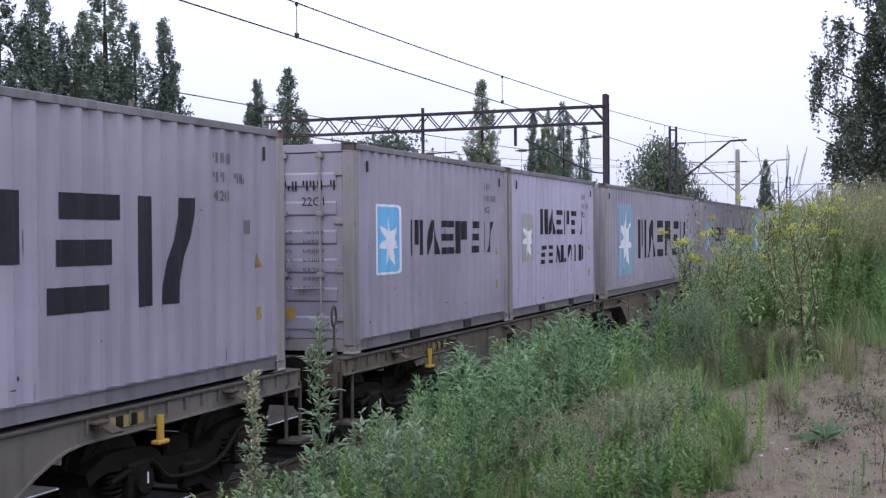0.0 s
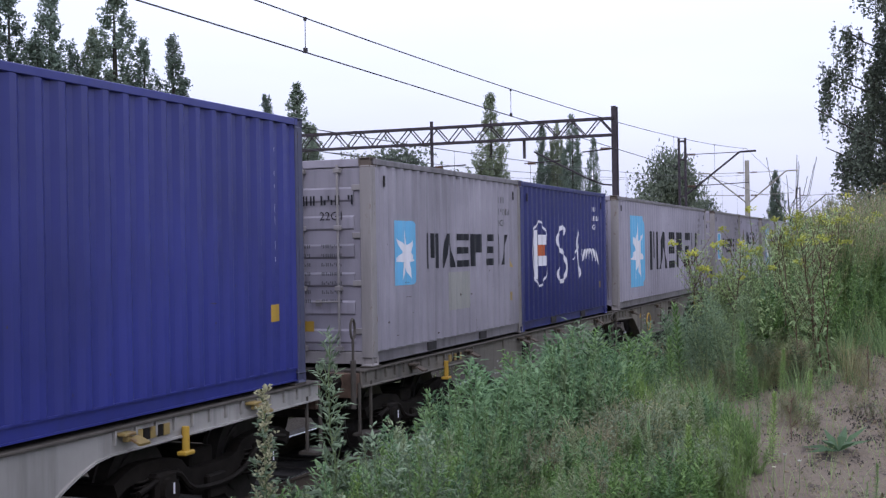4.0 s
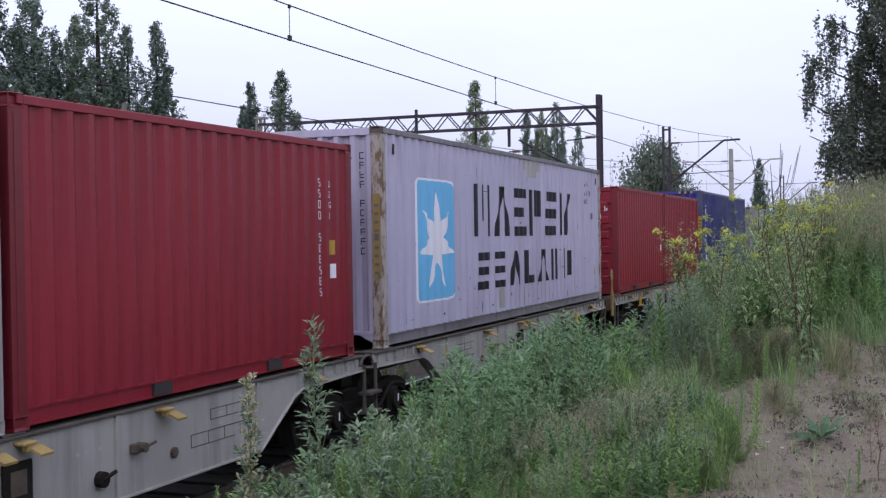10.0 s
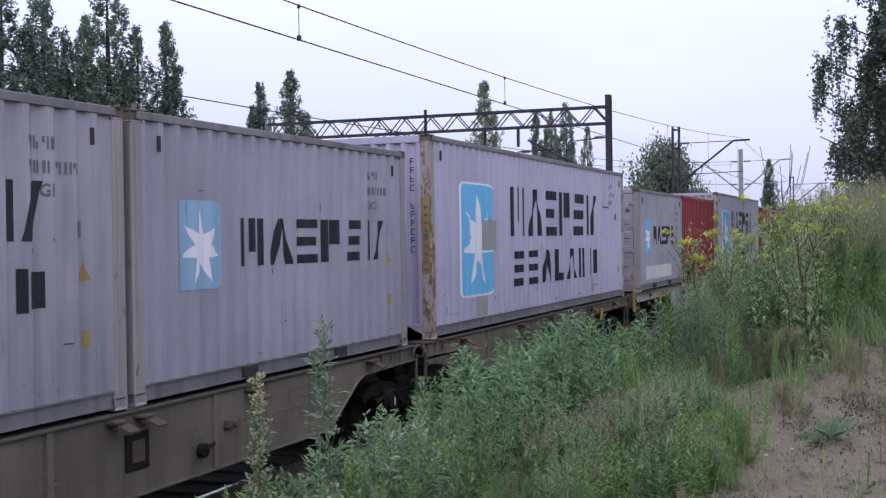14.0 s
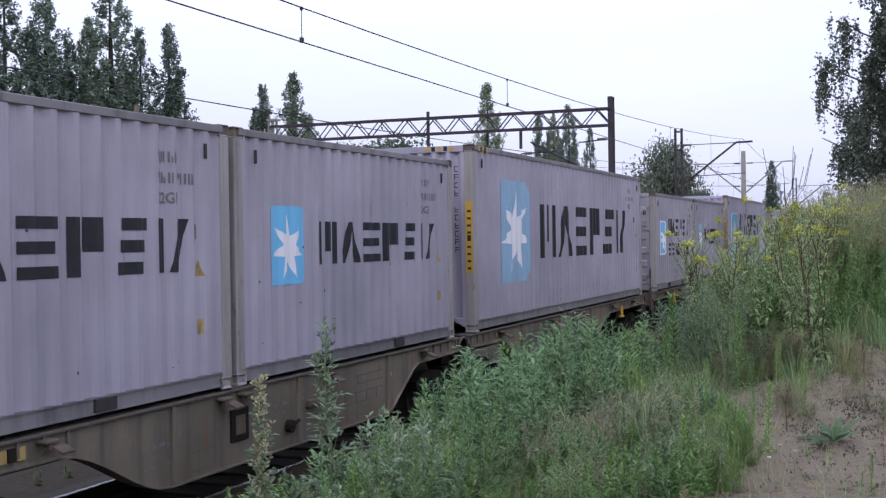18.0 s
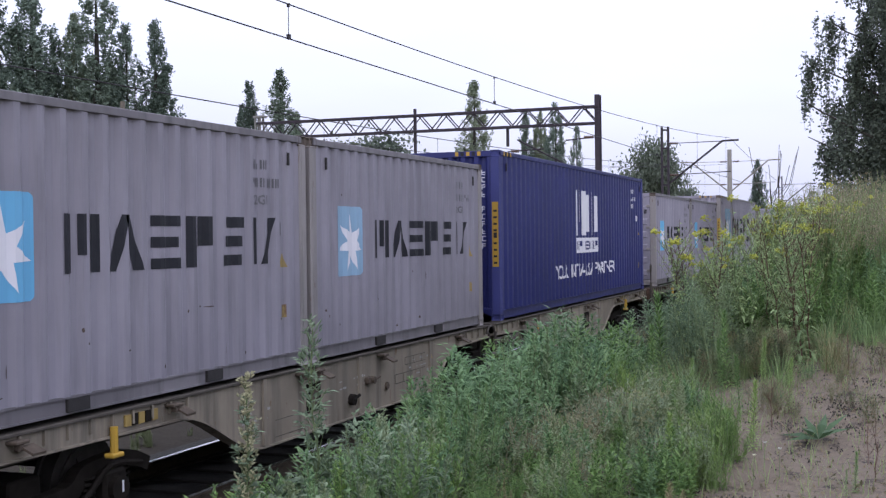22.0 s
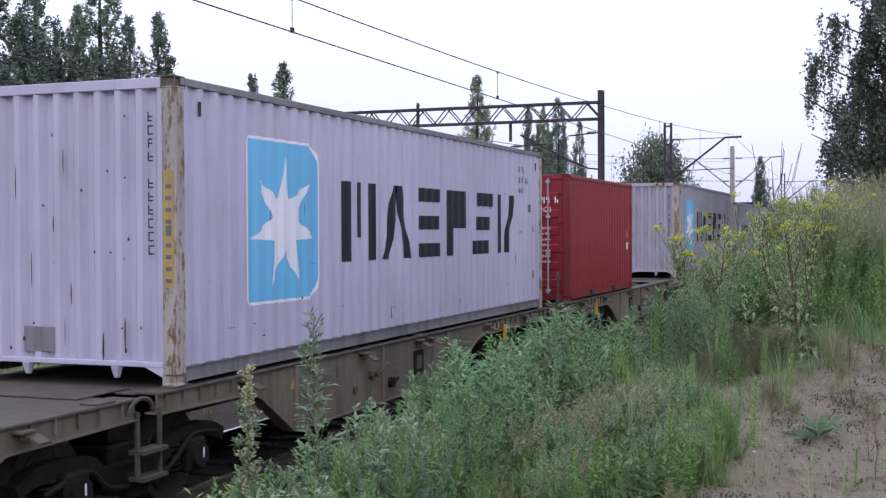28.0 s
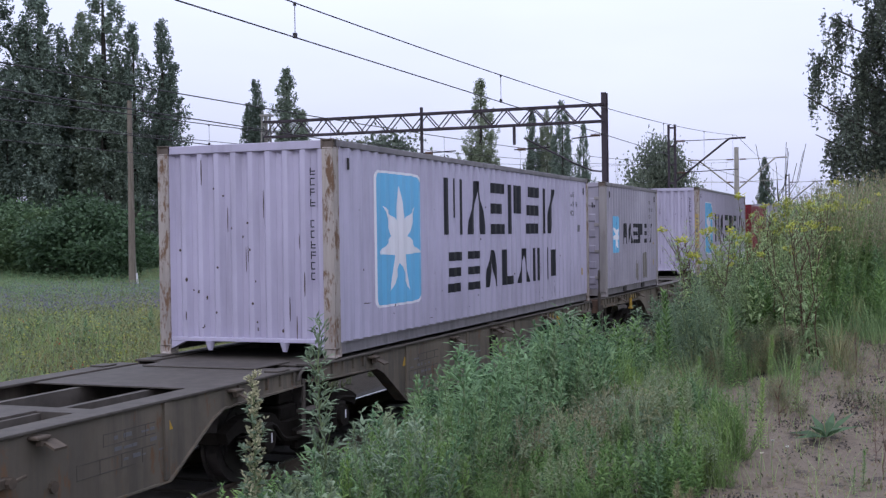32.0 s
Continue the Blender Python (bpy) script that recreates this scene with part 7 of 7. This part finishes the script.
def all_weeds():
    r = random.Random(77)
    bush = [bushy_proto(s, 1.0, 1000) for s in (41, 42, 43, 44)]
    thin = [bushy_proto(s, 1.0, 1000, 0.62) for s in (45, 46, 47)]
    spire = [spire_proto(s, 1.5) for s in (51, 52)]
    green_spire = [spire_proto(s, 1.4, False) for s in (53, 54)]
    horse = [horseweed_proto(s) for s in (55, 56)]
    feather = [feathery_proto(s) for s in (57, 58)]
    must = [mustard_proto(s) for s in (61, 62, 63, 64)]
    tuft = [tuft_proto(s) for s in (65, 66, 67)]
    seedy = [seedgrass_proto(s) for s in (68, 69, 70)]

    heap = {}

    def bushy(az, d, s, leaf=LEAF_WEED, kinds=bush, label="bushy green weed on the bank beside the track", joined=False):
        x, y = polar(az, d)
        k = r.choice(kinds)
        if joined:
            m = Matrix.Translation((x, y, ground_z(x, y))) @ Matrix.Rotation(r.uniform(0, 6.28), 4, "Z") @ Matrix.Diagonal((s, s, s, 1))
            for me, mat in ((k[0], STEM), (k[1], leaf)):
                heap.setdefault(mat.name, (mat, []))[1].append((me, m))
            return
        plant("weed", label, "weed", (("stem", k[0], STEM), ("foliage", k[1], leaf)), x, y, r.uniform(0, 360), s, "weeds on the bank")

    # the two tall ones that stand alone before the wagons
    x, y = polar(30.1, 6.6)
    k = spire[0]
    plant("tall_weed", "tall weed with pale upright seed heads before the wagons", "weed", (("stem", k[0], STEM), ("foliage", k[1], LEAF_PALE), ("seed_head", k[2], SEEDS)), x, y, 10, 1.0, "tall weeds")
    x, y = polar(26.9, 6.8)
    k = green_spire[0]
    plant("tall_weed", "tall leafy weed with spreading side shoots before the wagons", "weed", (("stem", k[0], STEM), ("foliage", k[1], LEAF_PALE)), x, y, 130, 1.18, "tall weeds")
    shoot = [shoots_proto(q, 1.0, 8) for q in (71, 72, 73)] + [shoots_proto(74, 1.0, 6, 1.35)]
    sparse = [shoots_proto(q, 1.0, 3, 1.6) for q in (80, 81, 82)]
    big = [shoots_proto(q, 1.0, 4, 1.6) for q in (83, 84, 85)]
    wisp = [wispy_proto(q) for q in (75, 76, 77)]
    arch = [arch_proto(q) for q in (78, 79)]
    # the green mass climbing along the bank; its top line rises towards the far end
    line = [(6.3, -0.9), (8.0, -1.8), (8.9, -2.3), (10.0, -2.2), (11.0, -3.0), (11.7, -4.2), (13.2, -4.0), (13.8, -3.1), (15.4, -3.4), (17.0, -4.2), (19.0, -5.1), (20.0, -5.9), (21.2, -7.2), (22.9, -8.1), (24.5, -8.9), (26.2, -9.8), (28.3, -10.5), (30.2, -11.4), (33.0, -12.0), (36.0, -12.6)]
    made = 0
    while made < 250:
        az = 8.5 + 26.0 * r.random() ** 1.15
        y = r.uniform(1.7, 4.35)
        d = y / math.sin(radians(az))
        if not 5.6 < d < 16.5 or y < (2.75 if az < 19 else 2.75 - 0.1 * (az - 19)):
            continue
        top = EYE[2] + d * math.tan(radians(float(np.interp(az, [a for a, _ in line], [e for _, e in line]))))
        s = (top - ground_z(*polar(az, d))) * (r.uniform(0.92, 1.04) if r.random() < 0.4 else r.uniform(0.55, 0.92))
        if not 0.22 < s < 1.5:
            continue
        leaf = LEAF_WEED if r.random() < (0.72 if az < 22 else 0.28) else (r.choice((LEAF_GREY, LEAF_GREY, LEAF_LIGHT)) if az < 22 else r.choice((LEAF_PALE, LEAF_PALE, LEAF_LIGHT)))
        bushy(az, d, s, leaf, shoot if r.random() < 0.7 else bush, joined=d > 12.0)
        made += 1
    # single shoots that stand out of the low corner
    for az, d, s in [(31.9, 6.5, 0.62), (29.4, 6.4, 0.66), (27.9, 6.7, 0.82), (33.2, 6.3, 0.45), (25.4, 6.9, 0.75), (24.2, 7.0, 0.7), (35.2, 6.4, 0.34), (28.8, 6.6, 0.7)]:
        bushy(az, d, s, LEAF_PALE, shoot)
    # open, large-leaved weeds on the slope before the wheels
    for az, d, q in [(27.6, 6.7, 0.85), (26.4, 6.6, 1.0), (29.0, 6.5, 0.72), (30.6, 6.4, 0.6), (31.4, 6.6, 0.5), (32.6, 6.4, 0.48), (33.8, 6.5, 0.42), (34.8, 6.3, 0.36), (36.2, 6.4, 0.36), (25.0, 7.0, 0.9), (23.8, 7.3, 0.95), (22.4, 7.6, 0.95), (28.2, 7.2, 0.8), (30.0, 7.3, 0.7)]:
        bushy(az, d, q, LEAF_PALE, big, "open grey-green weed with large lobed leaves")
    # bluish soft weeds before the flowering ones
    for i in range(16):
        bushy(r.uniform(7.9, 10.2), r.uniform(12.0, 14.5), r.uniform(0.75, 1.15), LEAF_GREY, thin, "soft grey-green weed with fine leaves")
    # fresh light green plants at the foot of the mass, half-dry ones on the slope before it
    for i in range(58):
        az = r.uniform(14.5, 23.5)
        d = r.uniform(6.8, 8.9)
        bushy(az, d, r.uniform(0.2, 0.4), LEAF_LIGHT, shoot if r.random() < 0.7 else thin, "", True)
    for i in range(40):
        az = r.uniform(9.5, 20.0)
        d = r.uniform(7.2, 11.2)
        if az < 13.5 and d < 9.0 and r.random() < 0.6:
            continue
        x, y = polar(az, d)
        k = r.choice(wisp)
        plant("half_dry_weed", "low half-dry weed of thin stems with pale seeds", "weed", (("stem", k[0], STEM_DRY if r.random() < 0.4 else STEM), ("foliage", k[1], LEAF_PALE), ("seed", k[2], SEEDS_DULL if r.random() < 0.5 else LEAF_PALE)), x, y, r.uniform(0, 360), r.uniform(0.6, 1.05), "half-dry weeds on the slope")
    for i in range(54):
        az, d = r.uniform(8.8, 21.0), r.uniform(7.0, 10.2)
        bushy(az, d, r.uniform(0.26, 0.52), LEAF_LIGHT if r.random() < 0.4 else (LEAF_PALE if r.random() < 0.65 else LEAF_WEED), big if r.random() < 0.5 else sparse, "", True)
    for i in range(14):
        x, y = polar(r.uniform(0.6, 6.4), r.uniform(9.8, 12.8))
        k = r.choice(wisp)
        plant("half_dry_weed", "low brownish half-dry weed at the edge of the sand", "weed", (("stem", k[0], STEM_RED if r.random() < 0.4 else STEM_DRY), ("foliage", k[1], LEAF_OLIVE), ("seed", k[2], LEAF_OLIVE)), x, y, r.uniform(0, 360), r.uniform(0.35, 0.6), "half-dry weeds on the slope")
    for i in range(110):
        bushy(r.uniform(9.5, 24.0), r.uniform(6.8, 11.0), r.uniform(0.14, 0.34), LEAF_DRY if r.random() < 0.12 else (LEAF_GREY if r.random() < 0.4 else LEAF_LIGHT), sparse, "", True)
    for az, d, s in [(15.3, 10.4, 1.0), (16.8, 9.6, 0.9), (14.2, 11.0, 0.9), (12.0, 8.6, 0.55), (10.6, 8.1, 0.5), (18.3, 9.3, 0.8), (13.1, 11.6, 1.0), (20.2, 8.4, 0.7)]:
        x, y = polar(az, d)
        plant("arching_grass", "a few long pale grass blades arching over", "grass", (("foliage", r.choice(arch)[0], GRASS),), x, y, az * 131, s, "grass tufts on the bank")
    # upright light green weeds
    for az, d, s, k in [(10.35, 12.6, 1.25, 0), (10.9, 12.2, 0.9, 1), (7.5, 11.6, 0.9, 0), (7.75, 11.4, 0.6, 1), (10.3, 7.9, 0.62, 1), (9.9, 8.0, 0.5, 0), (6.4, 9.0, 0.62, 1), (4.75, 10.2, 0.52, 0), (5.9, 11.4, 0.55, 1), (1.9, 8.0, 0.32, 0), (6.9, 10.2, 0.6, 0), (2.3, 7.9, 0.2, 1), (12.4, 11.2, 0.6, 0), (9.1, 11.0, 0.5, 1)]:
        x, y = polar(az, d)
        plant("horseweed", "upright light green weed set with narrow leaves", "weed", (("stem", horse[k][0], STEM), ("foliage", horse[k][1], LEAF_LIGHT)), x, y, az * 100, s, "weeds on the bank")
    for az, d, s in [(8.5, 8.4, 0.68), (8.0, 8.6, 0.76), (7.6, 8.7, 0.66), (8.9, 8.0, 0.5), (8.2, 8.0, 0.55), (7.9, 9.2, 0.6), (11.9, 10.9, 0.75), (12.5, 11.4, 0.85)]:
        x, y = polar(az, d)
        k = r.choice(feather)
        plant("feathery_weed", "feathery light green plant of fine upright threads", "weed", (("stem", k[0], STEM), ("foliage", k[1], LEAF_LIGHT)), x, y, az * 90, s, "feathery weeds on the sand")
    # a reddish sapling and bare dry stalks on the sand
    for az, d, s in [(2.1, 11.6, 0.42), (1.0, 8.3, 0.4), (1.35, 8.8, 0.3), (5.5, 9.6, 0.38)]:
        b, t = Blades(97), Blades(98)
        q = random.Random(int(az * 10))
        main = wander((0, 0, -0.03), (0.03, 0.0, 1.0), 4, 0.03, q)
        t.stalk(main, 0.012, 0.005)
        for i in range(12):
            p = main[1 + i % 3]
            e = p + Vector((q.gauss(0, 0.18), q.gauss(0, 0.18), 0.22))
            t.stalk([p, (p + e) / 2 + Vector((0, 0, -0.02)), e], 0.007, 0.003)
            for _ in range(2 if s > 0.4 else 0):
                b.leaf(e, Vector((q.gauss(0, 1), q.gauss(0, 1), 0.4)), 0.09, 0.03, 0.2)
        x, y = polar(az, d)
        plant("dry_stalk", "thin reddish-brown forking stalk on the sand", "weed", (("stem", t.mesh("stem"), STEM_RED),) + ((("foliage", b.mesh("foliage"), LEAF_RED),) if s > 0.4 else ()), x, y, az * 200, s, "bare stalks on the sand")
    # flowering weeds
    for i in range(19):
        az, d = r.uniform(3.6, 9.0), r.uniform(12.0, 16.5)
        x, y = polar(az, d)
        k = r.choice(must)
        plant("flowering_weed", "tall branching weed with small yellow flowers", "weed", (("stem", k[0], STEM_RED if r.random() < 0.4 else STEM), ("foliage", k[1], LEAF_MUSTARD), ("blossom", k[2], FLOWER_Y)), x, y, r.uniform(0, 360), r.uniform(0.88, 1.1), "yellow-flowered weeds")
    for i in range(16):
        x, y = polar(r.uniform(0.4, 4.4), r.uniform(15, 20))
        k = r.choice(must)
        plant("flowering_weed", "tall branching weed with small yellow flowers", "weed", (("stem", k[0], STEM_RED if r.random() < 0.4 else STEM), ("foliage", k[1], LEAF_MUSTARD), ("blossom", k[2], FLOWER_Y)), x, y, r.uniform(0, 360), r.uniform(0.7, 0.95), "yellow-flowered weeds")
    # green wall of weeds and tall grass on the rise
    for i in range(90):
        az, d = r.uniform(0.0, 6.6), r.uniform(13.8, 22.0)
        bushy(az, d, r.uniform(0.7, 1.12), LEAF_WEED if r.random() < 0.5 else LEAF_LIGHT, big if r.random() < 0.45 else shoot, "", True)
    for i in range(44):
        x, y = polar(r.uniform(0.0, 7.5), r.uniform(13.4, 19.0))
        plant("grass_tuft", "tall fresh green tuft of grass among the weeds", "grass", (("foliage", r.choice(tuft)[0], GRASS),), x, y, r.uniform(0, 360), r.uniform(0.8, 1.4), "grass tufts on the bank")
    for i in range(22):
        az, d = r.uniform(4.6, 8.4), r.uniform(11.6, 13.2)
        bushy(az, d, r.uniform(0.25, 0.5), LEAF_DRY if r.random() < 0.22 else LEAF_OLIVE, bush, "low weed with yellowing leaves under the flowering ones")
    for i in range(90):
        az, d = r.uniform(-0.8, 4.4), r.uniform(15.0, 24.0)
        x, y = polar(az, d)
        k = r.choice(seedy)
        plant("seeding_grass", "tall pale grass with loose seed heads on the rise", "grass", (("foliage", k[0], GRASS), ("seed_head", k[1], SEEDS_TAN)), x, y, r.uniform(0, 360), r.uniform(0.85, 1.3), "seeding grass on the rise")
    for i in range(70):
        az = r.uniform(0.2, 11.0)
        d = r.uniform(11.0, 13.8) + max(0.0, 4.5 - az) * 0.5
        x, y = polar(az, d)
        plant("grass_tuft", "green tuft of bending grass", "grass", (("foliage", r.choice(tuft)[0], GRASS if r.random() < 0.8 else GRASS_DRY),), x, y, r.uniform(0, 360), r.uniform(0.4, 0.95) * (0.55 if az < 5 and d < 12 else 1), "grass tufts on the bank")
    # dry brown stalks beside the track, far along the bank
    for i in range(26):
        x, y = r.uniform(13.5, 22.0), r.uniform(4.0, 5.0)
        k = r.choice(seedy)
        plant("dry_grass", "dry brown grass leaning beside the rails", "grass", (("foliage", k[0], GRASS_DRY), ("seed_head", k[1], SEEDS_DULL)), x, y, r.uniform(0, 360), r.uniform(0.7, 1.05), "dry grass beside the rails", 0, (r.uniform(-15, 15), r.uniform(-15, 15)))
    # rosette on the sand
    for az, d, s in [(3.45, 9.3, 1.0), (5.2, 10.9, 0.4)]:
        b = Blades(91)
        for i in range(9):
            a = i * 2.4
            b.leaf(Vector((0, 0, 0.01)), Vector((math.cos(a), math.sin(a), 0.12 + 0.42 * (i % 3))), 0.33 * (1 - 0.03 * i), 0.072, 0.10, 0.35)
        x, y = polar(az, d)
        plant("rosette_plant", "flat rosette of broad grey-green leaves on the sand", "plant", (("foliage", b.mesh("foliage"), LEAF_SHRUB),), x, y, 20, s)
    for i in range(150):
        az, d = r.uniform(29.0, 45.5), r.uniform(19.0, 44.0)
        if polar(az, d)[1] > 17.2:
            bushy(az, d, r.uniform(0.35, 0.75), LEAF_OLIVE if r.random() < 0.35 else (LEAF_WEED if r.random() < 0.5 else LEAF_GREY), sparse, "", True)
    for i in range(150):
        x, y = r.uniform(6.0, 34.0), r.uniform(10.0, 13.6)
        bushy(math.degrees(math.atan2(y, x)), math.hypot(x, y), r.uniform(0.15, 0.42), LEAF_OLIVE, sparse, "", True)
    join_heap(heap, "weed_thicket", "thicket of mixed green weeds along the bank")
    # single white and small flowers
    for az, d in [(9.2, 8.05), (5.9, 8.5), (5.2, 8.3), (12.1, 7.6), (6.4, 8.1), (9.8, 7.9)]:
        b, s = Blades(95), Blades(96)
        s.stalk([Vector((0, 0, -0.02)), Vector((0.01, 0, 0.10)), Vector((0.015, 0, 0.2))], 0.003, 0.002)
        for i in range(9):
            a = i * 0.7
            b.leaf(Vector((0.015, 0, 0.2)), Vector((math.cos(a), math.sin(a), 0.9)), 0.020, 0.014, 0.0)
        x, y = polar(az, d)
        plant("white_flower", "small white flower on a thin stalk", "flower", (("stem", s.mesh("stem"), STEM), ("blossom", b.mesh("blossom"), FLOWER_W)), x, y, az * 40, 1.0, "white flowers on the sand")


def join_heap(heap, name, label):
    """Far and low plants of one leaf colour become one mesh."""
    for mat, items in heap.values():
        vs, loops, starts, k, n = [], [], [], 0, 0
        for me, m in items:
            co = np.empty(len(me.vertices) * 3)
            me.vertices.foreach_get("co", co)
            mm = np.array(m)
            vs.append(co.reshape(-1, 3) @ mm[:3, :3].T + mm[:3, 3])
            li = np.empty(len(me.loops), np.int32)
            me.loops.foreach_get("vertex_index", li)
            ls = np.empty(len(me.polygons), np.int32)
            me.polygons.foreach_get("loop_start", ls)
            loops.append(li + k)
            starts.append(ls + n)
            k += len(me.vertices)
            n += len(me.loops)
        me = bpy.data.meshes.new(name)
        vs, loops, starts = np.concatenate(vs), np.concatenate(loops), np.concatenate(starts)
        me.vertices.add(len(vs))
        me.vertices.foreach_set("co", vs.ravel())
        me.loops.add(len(loops))
        me.loops.foreach_set("vertex_index", loops.astype(np.int32))
        me.polygons.add(len(starts))
        me.polygons.foreach_set("loop_start", starts.astype(np.int32))
        me.update(calc_edges=True)
        me.validate()
        tagged(hang(name, me, mat, None), label, "weeds", kind="stuff")


def scatter_stuff(name, label, mat, spots, make, kind="stuff", seed=1):
    b = Blades(seed)
    for x, y in spots:
        make(b, x, y, ground_z(x, y))
    me = b.mesh(name)
    ob = hang(name, me, mat, None)
    tagged(ob, label, "ground cover", kind="stuff")


def ground_cover():
    r = random.Random(3)

    def low(b, x, y, z):
        for _ in range(3):
            b.leaf(Vector((x + r.gauss(0, 0.05), y + r.gauss(0, 0.05), z + r.uniform(-0.01, 0.05))), Vector((r.gauss(0, 1), r.gauss(0, 1), r.uniform(0.2, 1.6))), r.uniform(0.03, 0.08), r.uniform(0.008, 0.022), 0.3)

    def blades(b, x, y, z):
        for _ in range(2):
            a = r.uniform(0, 6.28)
            b.blade(Vector((x + r.gauss(0, 0.05), y + r.gauss(0, 0.05), z - 0.02)), Vector((math.cos(a), math.sin(a), 0)), r.uniform(0.08, 0.30), 0.006, r.uniform(0.2, 0.7))

    def crumb(b, x, y, z):
        s = r.uniform(0.004, 0.012)
        b.leaf(Vector((x, y, z)), Vector((r.gauss(0, 1), r.gauss(0, 1), r.uniform(0, 0.8))), s * 2.2, s * 1.6, 0.1, 0.9)

    bank = []
    while len(bank) < 15000:
        x, y = r.uniform(4.5, 24), r.uniform(1.2, 5.3)
        if r.random() < 0.18 + 0.82 * ease((y - 1.5 - 0.5 * noise.noise((x * 0.8, y * 0.8, 2))) / 0.9):
            bank.append((x, y))
    scatter_stuff("low_weeds", "low mixed green weeds on the bank", LEAF_PALE, bank[:9000], low, seed=11)
    scatter_stuff("bank_grass", "short green grass on the bank", GRASS, bank[9000:], blades, seed=12)
    scatter_stuff("dry_litter", "dry stalks and dead leaves on the bank", LEAF_DRY, [(r.uniform(5, 20), r.uniform(0.0, 4.5)) for _ in range(3200)], low, seed=13)
    scatter_stuff("sand_crumbs", "crumbs of soil and gravel on the sand", STEM_DRY, [(r.uniform(6.5, 17), r.uniform(-1.2, 2.6)) for _ in range(5200)], crumb, seed=14)
    dark = []
    while len(dark) < 9000:
        x, y = r.uniform(6.5, 16), r.uniform(-1.2, 3.2)
        if noise.noise((x * 1.3, y * 1.3, 7.0)) + 0.35 * noise.noise((x * 4, y * 4, 3.0)) > r.uniform(0.0, 0.35):
            dark.append((x, y))
    scatter_stuff("dark_litter", "dark crumbs of leaf litter and gravel on the sand", BARK, dark, crumb, seed=22)
    sparse = [(r.uniform(7, 16), r.uniform(-1.0, 2.2)) for _ in range(1100)]
    scatter_stuff("sparse_grass", "sparse thin grass on the sandy path", GRASS, sparse, blades, seed=15)

    # the rough field beyond the tracks
    def tall(b, x, y, z):
        for _ in range(3):
            a = r.uniform(0, 6.28)
            b.blade(Vector((x + r.gauss(0, 0.15), y + r.gauss(0, 0.15), z - 0.05)), Vector((math.cos(a), math.sin(a), 0)), r.uniform(0.25, 0.75), 0.02, r.uniform(0.15, 0.6))

    def herb(b, x, y, z):
        for _ in range(8):
            b.leaf(Vector((x + r.gauss(0, 0.14), y + r.gauss(0, 0.14), z + r.uniform(0, 0.5))), Vector((r.gauss(0, 1), r.gauss(0, 1), r.uniform(0.2, 1.6))), r.uniform(0.07, 0.15), r.uniform(0.022, 0.045), 0.3)

    def bloom(b, x, y, z):
        for _ in range(6):
            b.leaf(Vector((x + r.gauss(0, 0.12), y + r.gauss(0, 0.12), z + r.uniform(0.3, 0.6))), Vector((r.gauss(0, 1), r.gauss(0, 1), 0.5)), 0.05, 0.045, 0)

    def field(n, lo, hi, a0=22, a1=45):
        out = []
        for _ in range(n):
            d = lo + (hi - lo) * r.random() ** 1.2
            out.append(polar(r.uniform(a0, a1), d))
        return [p for p in out if p[1] > 12.2]

    scatter_stuff("field_grass", "rough green grass of the field beyond the tracks", GRASS, field(9000, 18, 66), tall, seed=16)
    scatter_stuff("dry_field_grass", "pale dry grass of the field", GRASS_DRY, field(7000, 20, 70, 22, 36) + field(4200, 20, 60), tall, seed=17)
    scatter_stuff("field_herbs", "mixed green herbs of the field", LEAF_OLIVE, field(6000, 18, 62), herb, seed=18)
    scatter_stuff("grey_field_herbs", "grey-green herbs of the field in loose patches", LEAF_GREY, [q for q in field(9000, 18, 66) if noise.noise((q[0] * 0.22, q[1] * 0.22, 4.0)) > 0.0], herb, seed=23)
    scatter_stuff("leafy_field_edge", "leafy green herbs at the foot of the shrubs", LEAF_WEED, field(5200, 44, 66, 29, 45), herb, seed=24)
    scatter_stuff("yellow_field_flowers", "small yellow flowers in the field", FLOWER_Y, field(240, 19, 34, 30, 45), bloom, seed=19)
    scatter_stuff("violet_field_flowers", "dull violet flowers in the field", FLOWER_V, field(1500, 34, 50, 29, 45), bloom, seed=20)
    scatter_stuff("poppies", "a few red poppies in the field", FLOWER_R, field(14, 19, 30, 36, 45), bloom, seed=21)


make_ground()
make_track(TRACK_Y, "railway_track", "rusty-sided rails on timber sleepers in crushed stone")
make_track(15.2, "second_track", "second railway track half lost in weeds")
catenary(7.80, 5.35, 12.0, 0.00065, 9.0, -40, 61)
catenary(7.80, 5.35, 112.0, 0.0006, 9.0, 61, 160)
catenary(15.2, 5.35, 10.0, 0.0003, 9.0, -30, 120, r=0.014)
catenary(19.2, 5.38, 10.0, 0.0003, 9.0, -30, 120, r=0.014)
catenary(23.2, 5.40, 10.0, 0.0003, 9.0, -30, 120, r=0.012)
gantry(46.0, 10.9, 25.9)
cantilever_mast(61.0, 11.0, 8.05, 3.6)
cantilever_mast(86.0, 11.0, 8.5, 3.4, True, CONCRETE, True)
cantilever_mast(125.0, 11.0, 8.3, 3.4)
cantilever_mast(170.0, 11.0, 8.3, 3.4)
telegraph_pole(42.3, 30.3, 8.0)
shed(81.0, 42.5, 60)
all_trees()
all_weeds()
ground_cover()


# ---- what moves ----
def motions():
    for ob, x, y, z in moving:
        walk(ob, [(t, pose(x + run(t), y, z)) for t in range(0, 33)])
    steps = [i * 2 / 30 for i in range(481)]
    turns = [run(t) / 0.46 for t in steps]
    for ob, x, z in turning:
        walk(ob, [(t, Matrix.Translation((x, 0, z)) @ Matrix.Rotation(a, 4, "Y")) for t, a in zip(steps, turns)])


motions()
